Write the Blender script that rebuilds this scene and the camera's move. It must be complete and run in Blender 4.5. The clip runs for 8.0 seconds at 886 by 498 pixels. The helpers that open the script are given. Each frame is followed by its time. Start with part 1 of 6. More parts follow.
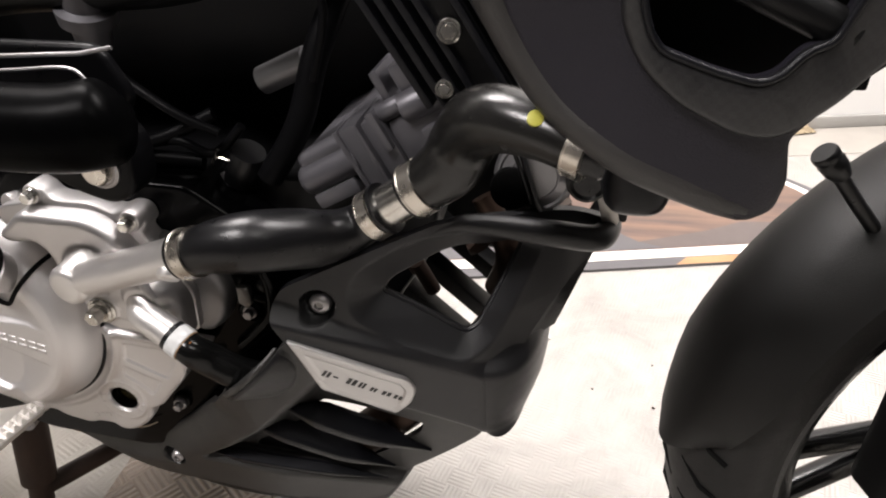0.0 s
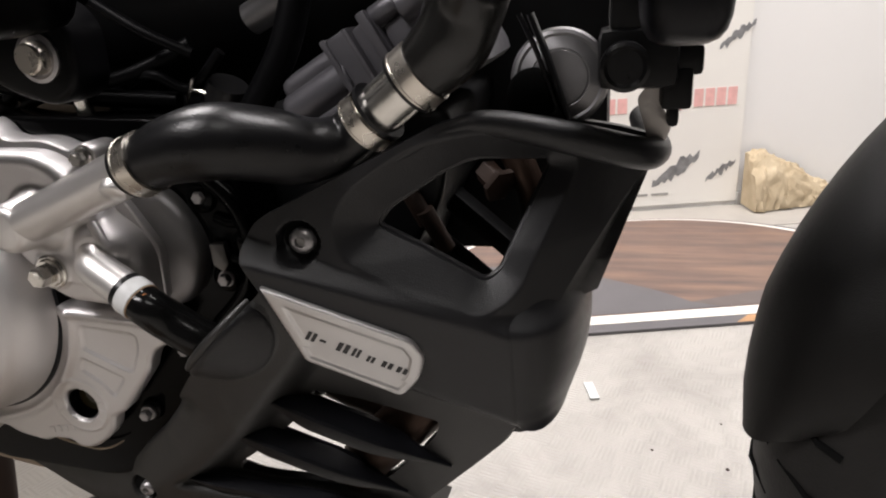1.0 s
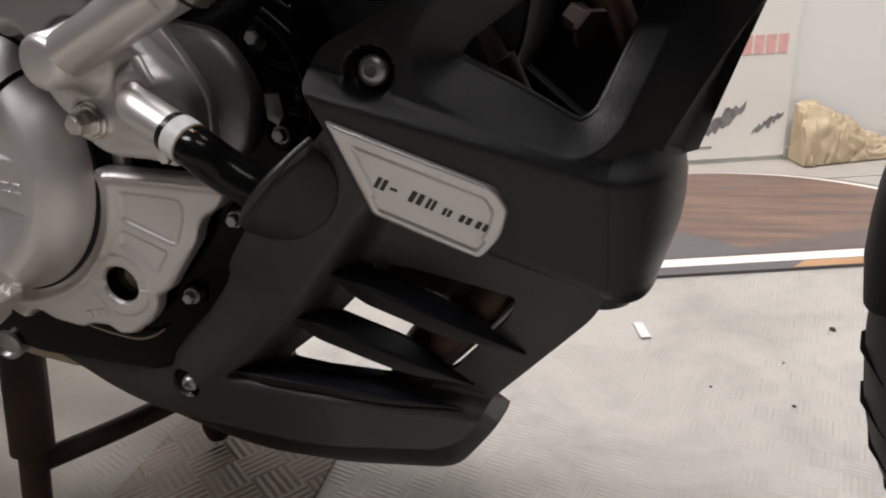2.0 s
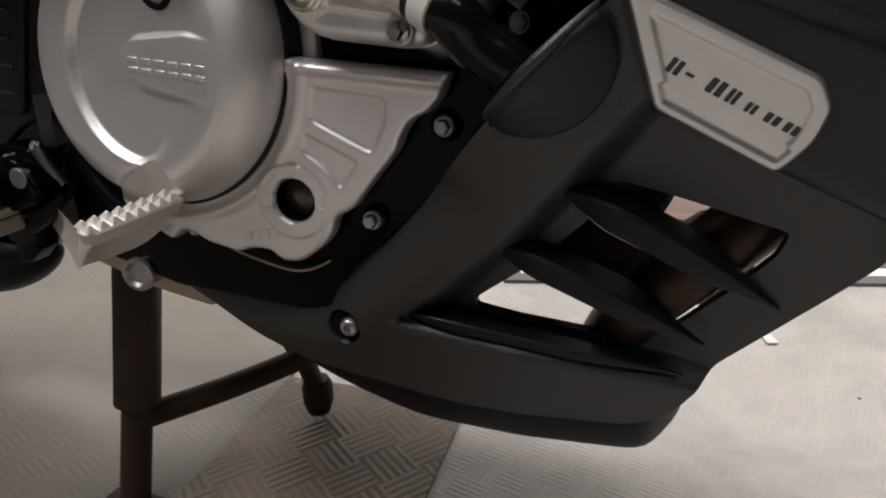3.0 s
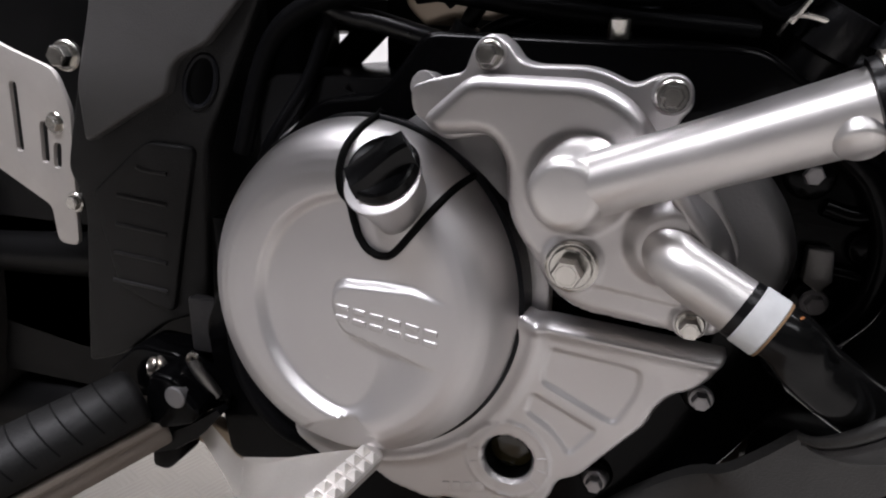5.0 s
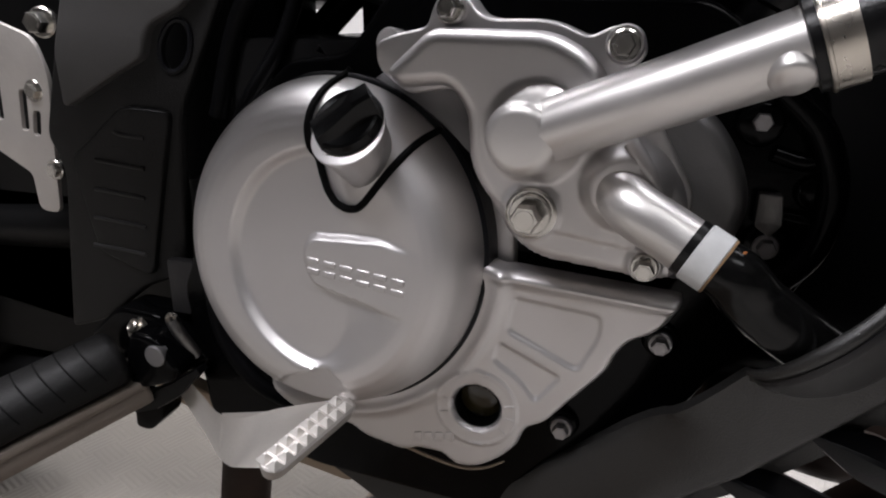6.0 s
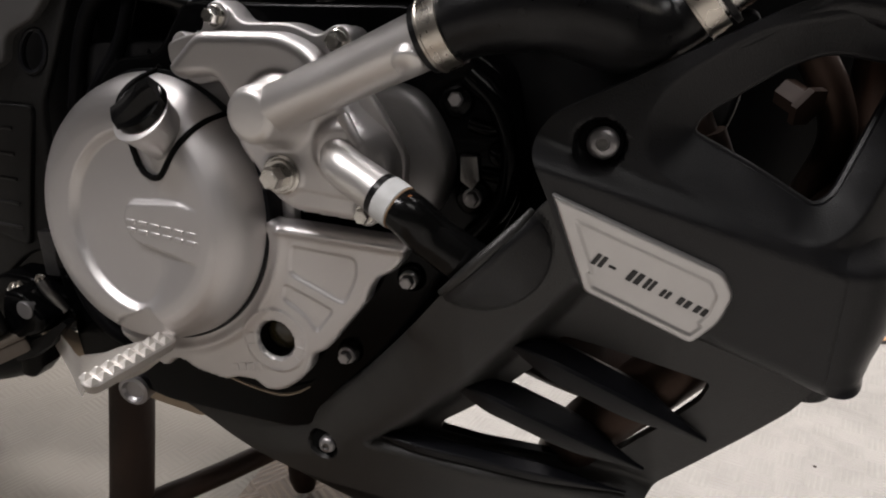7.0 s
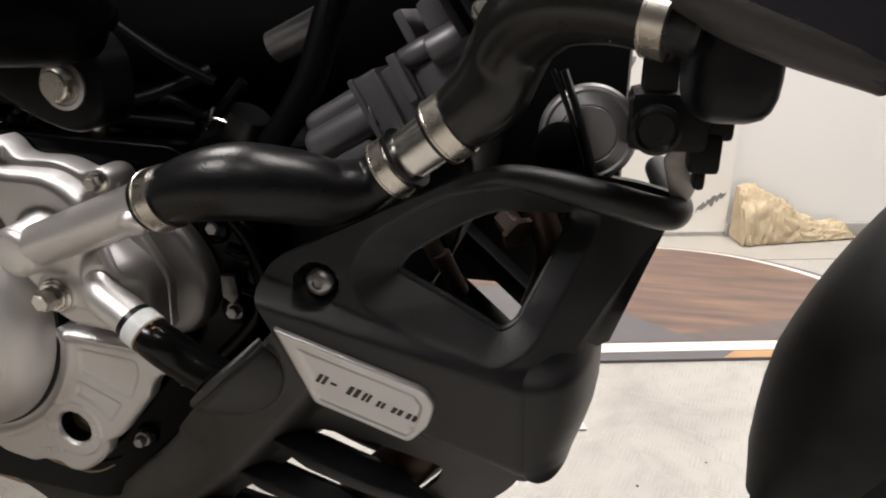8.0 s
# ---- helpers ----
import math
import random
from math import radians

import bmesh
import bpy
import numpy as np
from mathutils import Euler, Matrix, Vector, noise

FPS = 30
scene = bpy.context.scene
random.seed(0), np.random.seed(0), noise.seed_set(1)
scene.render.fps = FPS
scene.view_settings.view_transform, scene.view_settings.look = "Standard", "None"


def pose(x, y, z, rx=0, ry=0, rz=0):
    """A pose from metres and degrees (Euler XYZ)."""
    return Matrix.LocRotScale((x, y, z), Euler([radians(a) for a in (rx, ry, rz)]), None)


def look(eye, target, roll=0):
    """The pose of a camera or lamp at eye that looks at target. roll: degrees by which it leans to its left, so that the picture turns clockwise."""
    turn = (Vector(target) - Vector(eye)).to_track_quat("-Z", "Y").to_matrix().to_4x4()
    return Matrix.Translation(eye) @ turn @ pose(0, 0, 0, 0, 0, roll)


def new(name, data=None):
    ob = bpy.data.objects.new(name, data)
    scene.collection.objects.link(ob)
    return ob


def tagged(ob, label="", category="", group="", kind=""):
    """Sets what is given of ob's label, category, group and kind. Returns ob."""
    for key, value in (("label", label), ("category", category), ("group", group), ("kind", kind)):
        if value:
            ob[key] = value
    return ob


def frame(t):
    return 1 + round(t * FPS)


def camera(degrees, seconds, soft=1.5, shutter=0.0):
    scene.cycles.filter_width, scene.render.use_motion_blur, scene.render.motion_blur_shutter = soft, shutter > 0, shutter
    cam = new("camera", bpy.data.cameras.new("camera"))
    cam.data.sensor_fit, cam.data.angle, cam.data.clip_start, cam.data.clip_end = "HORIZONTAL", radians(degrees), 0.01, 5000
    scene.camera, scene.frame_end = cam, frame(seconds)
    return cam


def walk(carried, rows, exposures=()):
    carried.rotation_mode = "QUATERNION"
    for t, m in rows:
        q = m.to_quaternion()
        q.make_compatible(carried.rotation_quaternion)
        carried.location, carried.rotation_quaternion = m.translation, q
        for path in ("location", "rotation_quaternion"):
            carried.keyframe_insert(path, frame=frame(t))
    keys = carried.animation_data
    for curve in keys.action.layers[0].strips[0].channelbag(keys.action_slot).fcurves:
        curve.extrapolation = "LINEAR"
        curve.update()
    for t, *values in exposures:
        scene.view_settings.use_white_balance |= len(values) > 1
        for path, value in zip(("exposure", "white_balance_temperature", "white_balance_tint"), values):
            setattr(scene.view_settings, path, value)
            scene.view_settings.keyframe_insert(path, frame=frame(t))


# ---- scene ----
cam = camera(67.0, 8.0, soft=2.0)
PATH = [
    (0, (0.059, 0.048, 0.673), (-0.253, 1.726, -0.369), -0.7),
    (0.2, (0.0682, 0.0485, 0.6224), (-0.3165, 1.7542, -0.3446), -1.46),
    (0.4, (0.0729, 0.0516, 0.585), (-0.3736, 1.7813, -0.3091), -2.22),
    (0.5, (0.068, 0.05, 0.58), (-0.37, 1.795, -0.293), -2.6),
    (0.8, (0.0706, 0.0787, 0.5648), (-0.397, 1.8539, -0.2499), -3.26),
    (1, (0.069, 0.076, 0.522), (-0.386, 1.894, -0.176), -3.7),
    (1.2, (0.0663, 0.0818, 0.4992), (-0.4063, 1.8898, -0.2077), -4.02),
    (1.5, (0.051, 0.079, 0.47), (-0.42, 1.886, -0.244), -4.5),
    (1.7, (0.039, 0.08, 0.452), (-0.451, 1.882, -0.264), -4.4),
    (2.8, (-0.049, 0.092, 0.393), (-0.603, 1.821, -0.444), -1.7),
    (3, (-0.096, 0.091, 0.369), (-0.676, 1.879, -0.315), -0.6),
    (3.2, (-0.141, 0.096, 0.3676), (-0.7, 1.8989, -0.2628), 0.08),
    (3.5, (-0.176, 0.112, 0.393), (-0.714, 1.927, -0.253), 1.1),
    (3.8, (-0.2046, 0.1276, 0.4156), (-0.7227, 1.9338, -0.2432), 1.4),
    (4, (-0.217, 0.13, 0.437), (-0.748, 1.941, -0.225), 1.6),
    (4.2, (-0.2316, 0.1361, 0.4537), (-0.7677, 1.9471, -0.1766), 1.44),
    (4.5, (-0.244, 0.138, 0.47), (-0.797, 1.957, -0.15), 1.2),
    (4.7, (-0.237, 0.133, 0.472), (-0.836, 1.941, -0.137), 0.9),
    (5.8, (-0.232, 0.13, 0.452), (-0.772, 1.947, -0.186), 0.3),
    (6, (-0.217, 0.122, 0.454), (-0.79, 1.929, -0.185), 0.4),
    (6.2, (-0.1875, 0.1122, 0.4564), (-0.7898, 1.9213, -0.1776), -0.16),
    (6.5, (-0.145, 0.088, 0.464), (-0.738, 1.894, -0.159), -1.0),
    (6.8, (-0.1084, 0.0765, 0.4552), (-0.6801, 1.8913, -0.1657), -0.94),
    (7, (-0.074, 0.079, 0.454), (-0.635, 1.89, -0.183), -0.9),
    (7.2, (-0.043, 0.0764, 0.4585), (-0.5681, 1.8943, -0.1887), -0.69),
    (7.5, (0.002, 0.076, 0.486), (-0.471, 1.898, -0.191), -0.4),
    (7.8, (0.0291, 0.0812, 0.5194), (-0.3931, 1.9117, -0.1518), -0.04),
    (8, (0.046, 0.083, 0.544), (-0.356, 1.919, -0.139), 0.2),
]
walk(cam, [(t, look(eye, target, roll)) for t, eye, target, roll in PATH],
     [(0.0, 0.85, 6600, 10), (0.5, 0.58, 6550, 10), (1.0, 0.4, 6500, 10), (1.5, 0.22, 6500, 10), (2.8, -0.05, 6500, 10), (3.0, 0.05, 6500, 10), (3.5, 0.5, 6350, 10), (4.0, 0.75, 6100, 11), (4.5, 0.65, 6050, 12), (6.0, 0.22, 6150, 11), (6.5, 0.08, 6300, 10), (7.0, 0.15, 6500, 10), (7.5, 0.25, 6600, 9), (8.0, 0.37, 6650, 8)])

# ---- world and lamps ----
world = bpy.data.worlds.new("world")
scene.world = world
world.use_nodes = True
world.node_tree.nodes["Background"].inputs[0].default_value = (0.75, 0.8, 0.9, 1)
world.node_tree.nodes["Background"].inputs[1].default_value = 0.05

FLOOR = -0.04
CEIL = 2.75
LAMPS = [(-1.2, -0.8), (0.9, -0.8), (-1.2, 1.15), (0.9, 1.15)]
LAMP_POWER = [52, 3, 46, 58]


# ---- materials ----
def material(name, color, rough=0.5, metal=0.0, grain=0.0, grain_scale=400.0, var=0.12, var_scale=12.0, second=None, coat=0.0, rough_var=0.08, spec=0.5):
    """A principled surface with two scales of variation: broad tint and roughness, fine grain as bump."""
    m = bpy.data.materials.new(name)
    m.use_nodes = True
    nt = m.node_tree
    b = nt.nodes["Principled BSDF"]
    b.inputs["Roughness"].default_value = rough
    b.inputs["Metallic"].default_value = metal
    b.inputs["Coat Weight"].default_value = coat
    b.inputs["Specular IOR Level"].default_value = spec
    b.inputs["Coat Roughness"].default_value = 0.12
    tc = nt.nodes.new("ShaderNodeTexCoord")
    n1 = nt.nodes.new("ShaderNodeTexNoise")
    n1.inputs["Scale"].default_value = var_scale
    n1.inputs["Detail"].default_value = 6
    nt.links.new(tc.outputs["Object"], n1.inputs["Vector"])
    ramp = nt.nodes.new("ShaderNodeMix")
    ramp.data_type = "RGBA"
    dark = [c * (1 - var) for c in color]
    light = second or [min(1, c * (1 + var)) for c in color]
    ramp.inputs[6].default_value = (*dark, 1)
    ramp.inputs[7].default_value = (*light, 1)
    nt.links.new(n1.outputs["Fac"], ramp.inputs[0])
    nt.links.new(ramp.outputs[2], b.inputs["Base Color"])
    n2 = nt.nodes.new("ShaderNodeTexNoise")
    n2.inputs["Scale"].default_value = var_scale * 3.3
    n2.inputs["Detail"].default_value = 4
    nt.links.new(tc.outputs["Object"], n2.inputs["Vector"])
    mr = nt.nodes.new("ShaderNodeMapRange")
    mr.inputs[3].default_value = max(0.02, rough - rough_var)
    mr.inputs[4].default_value = min(1, rough + rough_var)
    nt.links.new(n2.outputs["Fac"], mr.inputs[0])
    nt.links.new(mr.outputs[0], b.inputs["Roughness"])
    if grain:
        n3 = nt.nodes.new("ShaderNodeTexNoise")
        n3.inputs["Scale"].default_value = grain_scale
        n3.inputs["Detail"].default_value = 3
        nt.links.new(tc.outputs["Object"], n3.inputs["Vector"])
        bump = nt.nodes.new("ShaderNodeBump")
        bump.inputs["Strength"].default_value = grain
        bump.inputs["Distance"].default_value = 0.0006
        nt.links.new(n3.outputs["Fac"], bump.inputs["Height"])
        nt.links.new(bump.outputs[0], b.inputs["Normal"])
    return m


SILVER = material("silver_paint", (0.64, 0.622, 0.618), 0.45, 0.88, 0.10, 1600, 0.06, 9)
SILVER_TUBE = material("silver_tube_paint", (0.68, 0.66, 0.645), 0.40, 0.82, 0.08, 900, 0.05, 14)
DARK_STEEL = material("dull_dark_steel", (0.17, 0.165, 0.16), 0.34, 0.9, 0.3, 500, 0.2, 60)
DULL_SILVER = material("dull_grey_casting", (0.33, 0.32, 0.325), 0.36, 0.85, 0.35, 500, 0.15, 20)
CYLINDER_GREY = material("grey_cylinder_paint", (0.105, 0.102, 0.112), 0.42, 0.5, 0.12, 900, 0.2, 20)
STEEL = material("zinc_steel", (0.62, 0.60, 0.56), 0.24, 1.0, 0.1, 700, 0.12, 40)
CLAMP = material("clamp_steel", (0.60, 0.56, 0.50), 0.28, 1.0, 0.1, 700, 0.15, 30)
RAW_ALU = material("worn_cast_aluminium", (0.54, 0.51, 0.48), 0.45, 0.55, 0.5, 300, 0.18, 30)
PALE_ALU = material("pale_aluminium", (0.74, 0.71, 0.67), 0.45, 0.3, 0.3, 400, 0.12, 30)
STAINED_ALU = material("stained_aluminium", (0.60, 0.53, 0.44), 0.5, 0.45, 0.4, 260, 0.3, 18, second=(0.40, 0.29, 0.19))
PEG_ALU = material("dirty_cast_aluminium", (0.30, 0.27, 0.24), 0.5, 0.5, 0.5, 260, 0.3, 24, second=(0.19, 0.155, 0.125))
BRUSHED = material("brushed_silver_plate", (0.52, 0.51, 0.505), 0.32, 0.85, 0.12, 1500, 0.05, 30)
PLASTIC = material("black_textured_plastic", (0.0050, 0.0050, 0.0060), 0.38, 0.0, 0.45, 1400, 0.25, 14, spec=0.42)
BELLY_PLASTIC = material("matte_grey_black_plastic", (0.0105, 0.0101, 0.0094), 0.44, 0.0, 0.5, 1100, 0.22, 9, spec=0.62)
PLASTIC_SMOOTH = material("black_smooth_plastic", (0.0055, 0.0057, 0.0072), 0.31, 0.0, 0.3, 1500, 0.25, 14, spec=0.18)
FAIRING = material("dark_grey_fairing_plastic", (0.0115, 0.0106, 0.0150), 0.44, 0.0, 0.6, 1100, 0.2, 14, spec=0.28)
GLOSS = material("gloss_black_paint", (0.003, 0.003, 0.0032), 0.22, 0.0, 0.10, 300, 0.3, 20)
DARK_GLOSS = material("dark_gloss_lacquer", (0.002, 0.002, 0.0024), 0.30, 0.0, 0.05, 300, 0.3, 20, spec=0.10)
CABLE = material("black_cable_sleeve", (0.0026, 0.0026, 0.0030), 0.40, 0.0, 0.3, 900, 0.3, 40, spec=0.06)
COVER_GREY = material("dark_grey_cover_plastic", (0.026, 0.025, 0.0255), 0.38, 0.0, 0.6, 1200, 0.15, 14, spec=0.28)
# Frame cover plastic in a paler grey, with the light put into its colour.
FIELD_LIT = material("lit_frame_plastic", (0.062, 0.060, 0.059), 0.38, 0.0, 0.4, 1200, 0.15, 14, spec=0.4)
CASE_BLACK = material("glossy_black_case_paint", (0.0015, 0.0015, 0.0017), 0.17, 0.0, 0.12, 400, 0.3, 20, spec=0.09)
FRAME_PAINT = material("black_frame_paint", (0.0030, 0.0030, 0.0032), 0.4, 0.0, 0.15, 500, 0.3, 20, spec=0.18)
RUBBER = material("black_rubber_hose", (0.0045, 0.0045, 0.0050), 0.30, 0.0, 0.25, 800, 0.35, 25, spec=0.3)
SHINY_RUBBER = material("shiny_black_hose", (0.004, 0.004, 0.004), 0.16, 0.0, 0.30, 150, 0.25, 25, rough_var=0.03, spec=0.22)
CASING = material("dull_grey_round_casing", (0.25, 0.245, 0.25), 0.42, 0.8, 0.2, 700, 0.12, 20)
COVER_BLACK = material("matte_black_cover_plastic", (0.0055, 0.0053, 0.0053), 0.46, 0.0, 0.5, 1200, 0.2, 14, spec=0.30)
ELBOW_RUBBER = material("smooth_black_elbow_rubber", (0.0075, 0.0072, 0.0068), 0.24, 0.0, 0.10, 900, 0.3, 25, spec=0.42)
TUBE_BLACK = material("black_tube_lacquer", (0.0010, 0.0010, 0.0011), 0.30, 0.0, 0.05, 300, 0.3, 20, spec=0.02)
# Fairing plastic made paler: light from the floor is put into the colour.
FAIR_EDGE_LIT = material("floor_lit_fairing_edge", (0.026, 0.0245, 0.0235), 0.42, 0.0, 0.5, 1100, 0.2, 14, spec=0.4)
CAP_BLACK = material("black_cap_plastic", (0.0022, 0.0022, 0.0024), 0.24, 0.0, 0.1, 500, 0.3, 30, spec=0.22)
RUST_LINE = material("brown_rim_stain", (0.20, 0.12, 0.06), 0.7, 0.0, 0.4, 300, 0.3, 60)
TYRE = material("tyre_rubber", (0.0085, 0.0080, 0.0076), 0.62, 0.0, 0.5, 500, 0.3, 25, spec=0.28)
PEG = material("footpeg_rubber", (0.0042, 0.0041, 0.0040), 0.52, 0.0, 0.4, 500, 0.3, 25, spec=0.22)
EXHAUST = material("heat_stained_steel", (0.030, 0.020, 0.015), 0.45, 0.8, 0.3, 300, 0.4, 14, second=(0.075, 0.045, 0.032))
RUST = material("rusty_black_steel", (0.022, 0.018, 0.016), 0.55, 0.1, 0.5, 260, 0.3, 26, second=(0.055, 0.030, 0.020), spec=0.28)
WHITE_BAND = material("white_painted_band", (0.60, 0.61, 0.61), 0.45, 0.0, 0.5, 260, 0.18, 140)
RUST_SPOT = material("rust_spot", (0.30, 0.11, 0.03), 0.8, 0.0, 0.5, 400, 0.3, 80)
INK = material("black_badge_print", (0.012, 0.012, 0.012), 0.4)
WINDOW = material("oily_sight_glass", (0.035, 0.028, 0.012), 0.2, 0.0, 0.0, 100, 0.4, 50, coat=0.15)
YELLOW = material("yellow_paint_mark", (0.42, 0.40, 0.06), 0.5)
FENDER = material("satin_black_fender_plastic", (0.0070, 0.0066, 0.0062), 0.42, 0.0, 0.4, 1400, 0.25, 14, spec=0.5)
CARBON = material("carbon_pattern_plastic", (0.008, 0.008, 0.009), 0.4, 0.0, 0.2, 900, 0.2, 20)
weave = CARBON.node_tree.nodes.new("ShaderNodeTexChecker")
weave.inputs["Scale"].default_value = 330
weave.inputs["Color1"].default_value = (0.010, 0.010, 0.011, 1)
weave.inputs["Color2"].default_value = (0.006, 0.006, 0.007, 1)
CARBON.node_tree.links.new(CARBON.node_tree.nodes["Texture Coordinate"].outputs["Object"], weave.inputs["Vector"])
CARBON.node_tree.links.new(weave.outputs["Color"], CARBON.node_tree.nodes["Principled BSDF"].inputs["Base Color"])
# Flat black: the notch joint, and shade painted into recesses and grooves.
JOINT_SHADE_BLACK = material("joint_and_shade_black", (0.002, 0.002, 0.002), 0.75, spec=0.1)


# ---- mesh helpers ----
def thing(name, label, category, place=(0, 0, 0), group="", kind=""):
    ob = new(name)
    ob.location = place
    ob.empty_display_size = 0.05
    return tagged(ob, label, category, group, kind)


def finish(bm, name, mat, angle=35, flat=False):
    bmesh.ops.recalc_face_normals(bm, faces=bm.faces)
    me = bpy.data.meshes.new(name)
    bm.to_mesh(me)
    bm.free()
    if not flat:
        me.shade_smooth()
        me.set_sharp_from_angle(angle=radians(angle))
    for x in mat if isinstance(mat, (list, tuple)) else [mat]:
        me.materials.append(x)
    return me


def part(name, bm, mat, parent, label="", angle=35):
    """One mesh, given in world coordinates, under a thing (an Empty) or under another part."""
    ob = new(name, finish(bm, name, mat, angle))
    ob.parent = parent
    if parent is not None and parent.data is None:
        ob.matrix_parent_inverse = Matrix.Translation(-Vector(parent.location))
    return tagged(ob, label)


def solo(name, bm, mat, label, category, kind="", angle=35, m=None):
    ob = new(name, finish(bm, name, mat, angle))
    if m is not None:
        ob.matrix_world = m
    return tagged(ob, label, category, kind=kind)


def spline(pts, n=8, closed=False):
    """A smooth line through the given points."""
    p = [Vector(q) for q in pts]
    out = []
    count = len(p)
    for i in range(count if closed else count - 1):
        if closed:
            a, b, c, d = p[i - 1], p[i], p[(i + 1) % count], p[(i + 2) % count]
        else:
            a, b, c, d = p[max(i - 1, 0)], p[i], p[i + 1], p[min(i + 2, count - 1)]
        for k in range(n):
            t = k / n
            out.append(0.5 * (2 * b + (c - a) * t + (2 * a - 5 * b + 4 * c - d) * t * t + (3 * b - a - 3 * c + d) * t ** 3))
    if not closed:
        out.append(p[-1])
    return out


def rounded(pts, r, n=4):
    """A polygon with its corners rounded; a point may bring its own radius as a third number."""
    out = []
    count = len(pts)
    for i in range(count):
        a, b, c = Vector(pts[i - 1][:2]), Vector(pts[i][:2]), Vector(pts[(i + 1) % count][:2])
        rr = pts[i][2] if len(pts[i]) > 2 else r
        da, dc = a - b, c - b
        cut = min(rr, da.length * 0.45, dc.length * 0.45)
        s, e = b + da.normalized() * cut, b + dc.normalized() * cut
        for k in range(n + 1):
            t = k / n
            out.append(((1 - t) ** 2 * s + 2 * t * (1 - t) * b + t * t * e).to_tuple())
    return out


def inward(loop, d):
    """The loop moved sideways by d, to the left of its way."""
    out = []
    n = len(loop)
    for i in range(n):
        p = Vector(loop[i][:2])
        e0, e1 = p - Vector(loop[i - 1][:2]), Vector(loop[(i + 1) % n][:2]) - p
        e0 = e0.normalized() if e0.length > 1e-7 else e1.normalized()
        e1 = e1.normalized() if e1.length > 1e-7 else e0
        n0, n1 = Vector((-e0.y, e0.x)), Vector((-e1.y, e1.x))
        m = n0 + n1
        m = m.normalized() if m.length > 1e-3 else n0
        out.append((p + m * d / max(0.6, m.dot(n0))).to_tuple())
    return out


def plate(bm, outer, y0, y1, holes=(), bevel=0.0015, depth=None, step=0.0):
    """An upright plate: its outline lies in x and z, its front at y0, its back at y1. depth(x, z) shifts it along y; step: the mesh's
    fineness for that."""
    tmp = bmesh.new()
    edges = []
    for k, loop in enumerate((outer, *holes)):
        loop = [tuple(q[:2]) for q in loop]
        loop = [q for i, q in enumerate(loop) if math.dist(q, loop[i - 1]) > 2e-5]
        area = sum(loop[i - 1][0] * loop[i][1] - loop[i][0] * loop[i - 1][1] for i in range(len(loop)))
        if (area < 0) != (k > 0):
            loop = loop[::-1]
        rings = [(loop, y1)]
        if bevel:
            rings += [(loop, y0 + bevel), (inward(loop, bevel * 0.12), y0 + bevel * 0.55), (inward(loop, bevel * 0.45), y0 + bevel * 0.14)]
        rings.append((inward(loop, bevel), y0))
        made = [[tmp.verts.new((q[0], y, q[1])) for q in ring] for ring, y in rings]
        for p, r in zip(made, made[1:]):
            for i in range(len(loop)):
                tmp.faces.new((p[i - 1], p[i], r[i], r[i - 1]))
        vs = made[-1]
        edges += [tmp.edges.get((vs[i - 1], vs[i])) for i in range(len(vs))]
    bmesh.ops.triangle_fill(tmp, use_beauty=True, use_dissolve=False, edges=edges, normal=(0, -1, 0))
    if step:
        xs = [q[0] for q in outer]
        zs = [q[1] for q in outer]
        for k in range(1, int((max(xs) - min(xs)) / step) + 1):
            bmesh.ops.bisect_plane(tmp, geom=tmp.verts[:] + tmp.edges[:] + tmp.faces[:], dist=1e-6, plane_co=(min(xs) + k * step, 0, 0), plane_no=(1, 0, 0))
        for k in range(1, int((max(zs) - min(zs)) / step) + 1):
            bmesh.ops.bisect_plane(tmp, geom=tmp.verts[:] + tmp.edges[:] + tmp.faces[:], dist=1e-6, plane_co=(0, 0, min(zs) + k * step), plane_no=(0, 0, 1))
    if depth:
        for v in tmp.verts:
            v.co.y += depth(v.co.x, v.co.z)
    join(bm, tmp)


def join(bm, other):
    me = bpy.data.meshes.new("tmp")
    other.to_mesh(me)
    other.free()
    bm.from_mesh(me)
    bpy.data.meshes.remove(me)


def sweep(bm, pts, radius, seg=16, caps=True, squash=1.0):
    """A round bar along a line of points; radius: a number, or one for each point."""
    pts = [Vector(p) for p in pts]
    n = len(pts)
    rad = radius if isinstance(radius, (list, tuple)) else [radius] * n
    t0 = (pts[1] - pts[0]).normalized()
    side = t0.cross(Vector((0, 0, 1)))
    if side.length < 0.05:
        side = t0.cross(Vector((0, 1, 0)))
    side.normalize()
    rings = []
    for i in range(n):
        t = (pts[min(i + 1, n - 1)] - pts[max(i - 1, 0)]).normalized()
        side = (side - t * side.dot(t)).normalized()
        up = t.cross(side)
        rings.append([bm.verts.new(pts[i] + rad[i] * (math.cos(2 * math.pi * k / seg) * side + squash * math.sin(2 * math.pi * k / seg) * up)) for k in range(seg)])
    for a, b in zip(rings, rings[1:]):
        for k in range(seg):
            bm.faces.new((a[k - 1], a[k], b[k], b[k - 1]))
    if caps:
        bm.faces.new(rings[0][::-1])
        bm.faces.new(rings[-1])


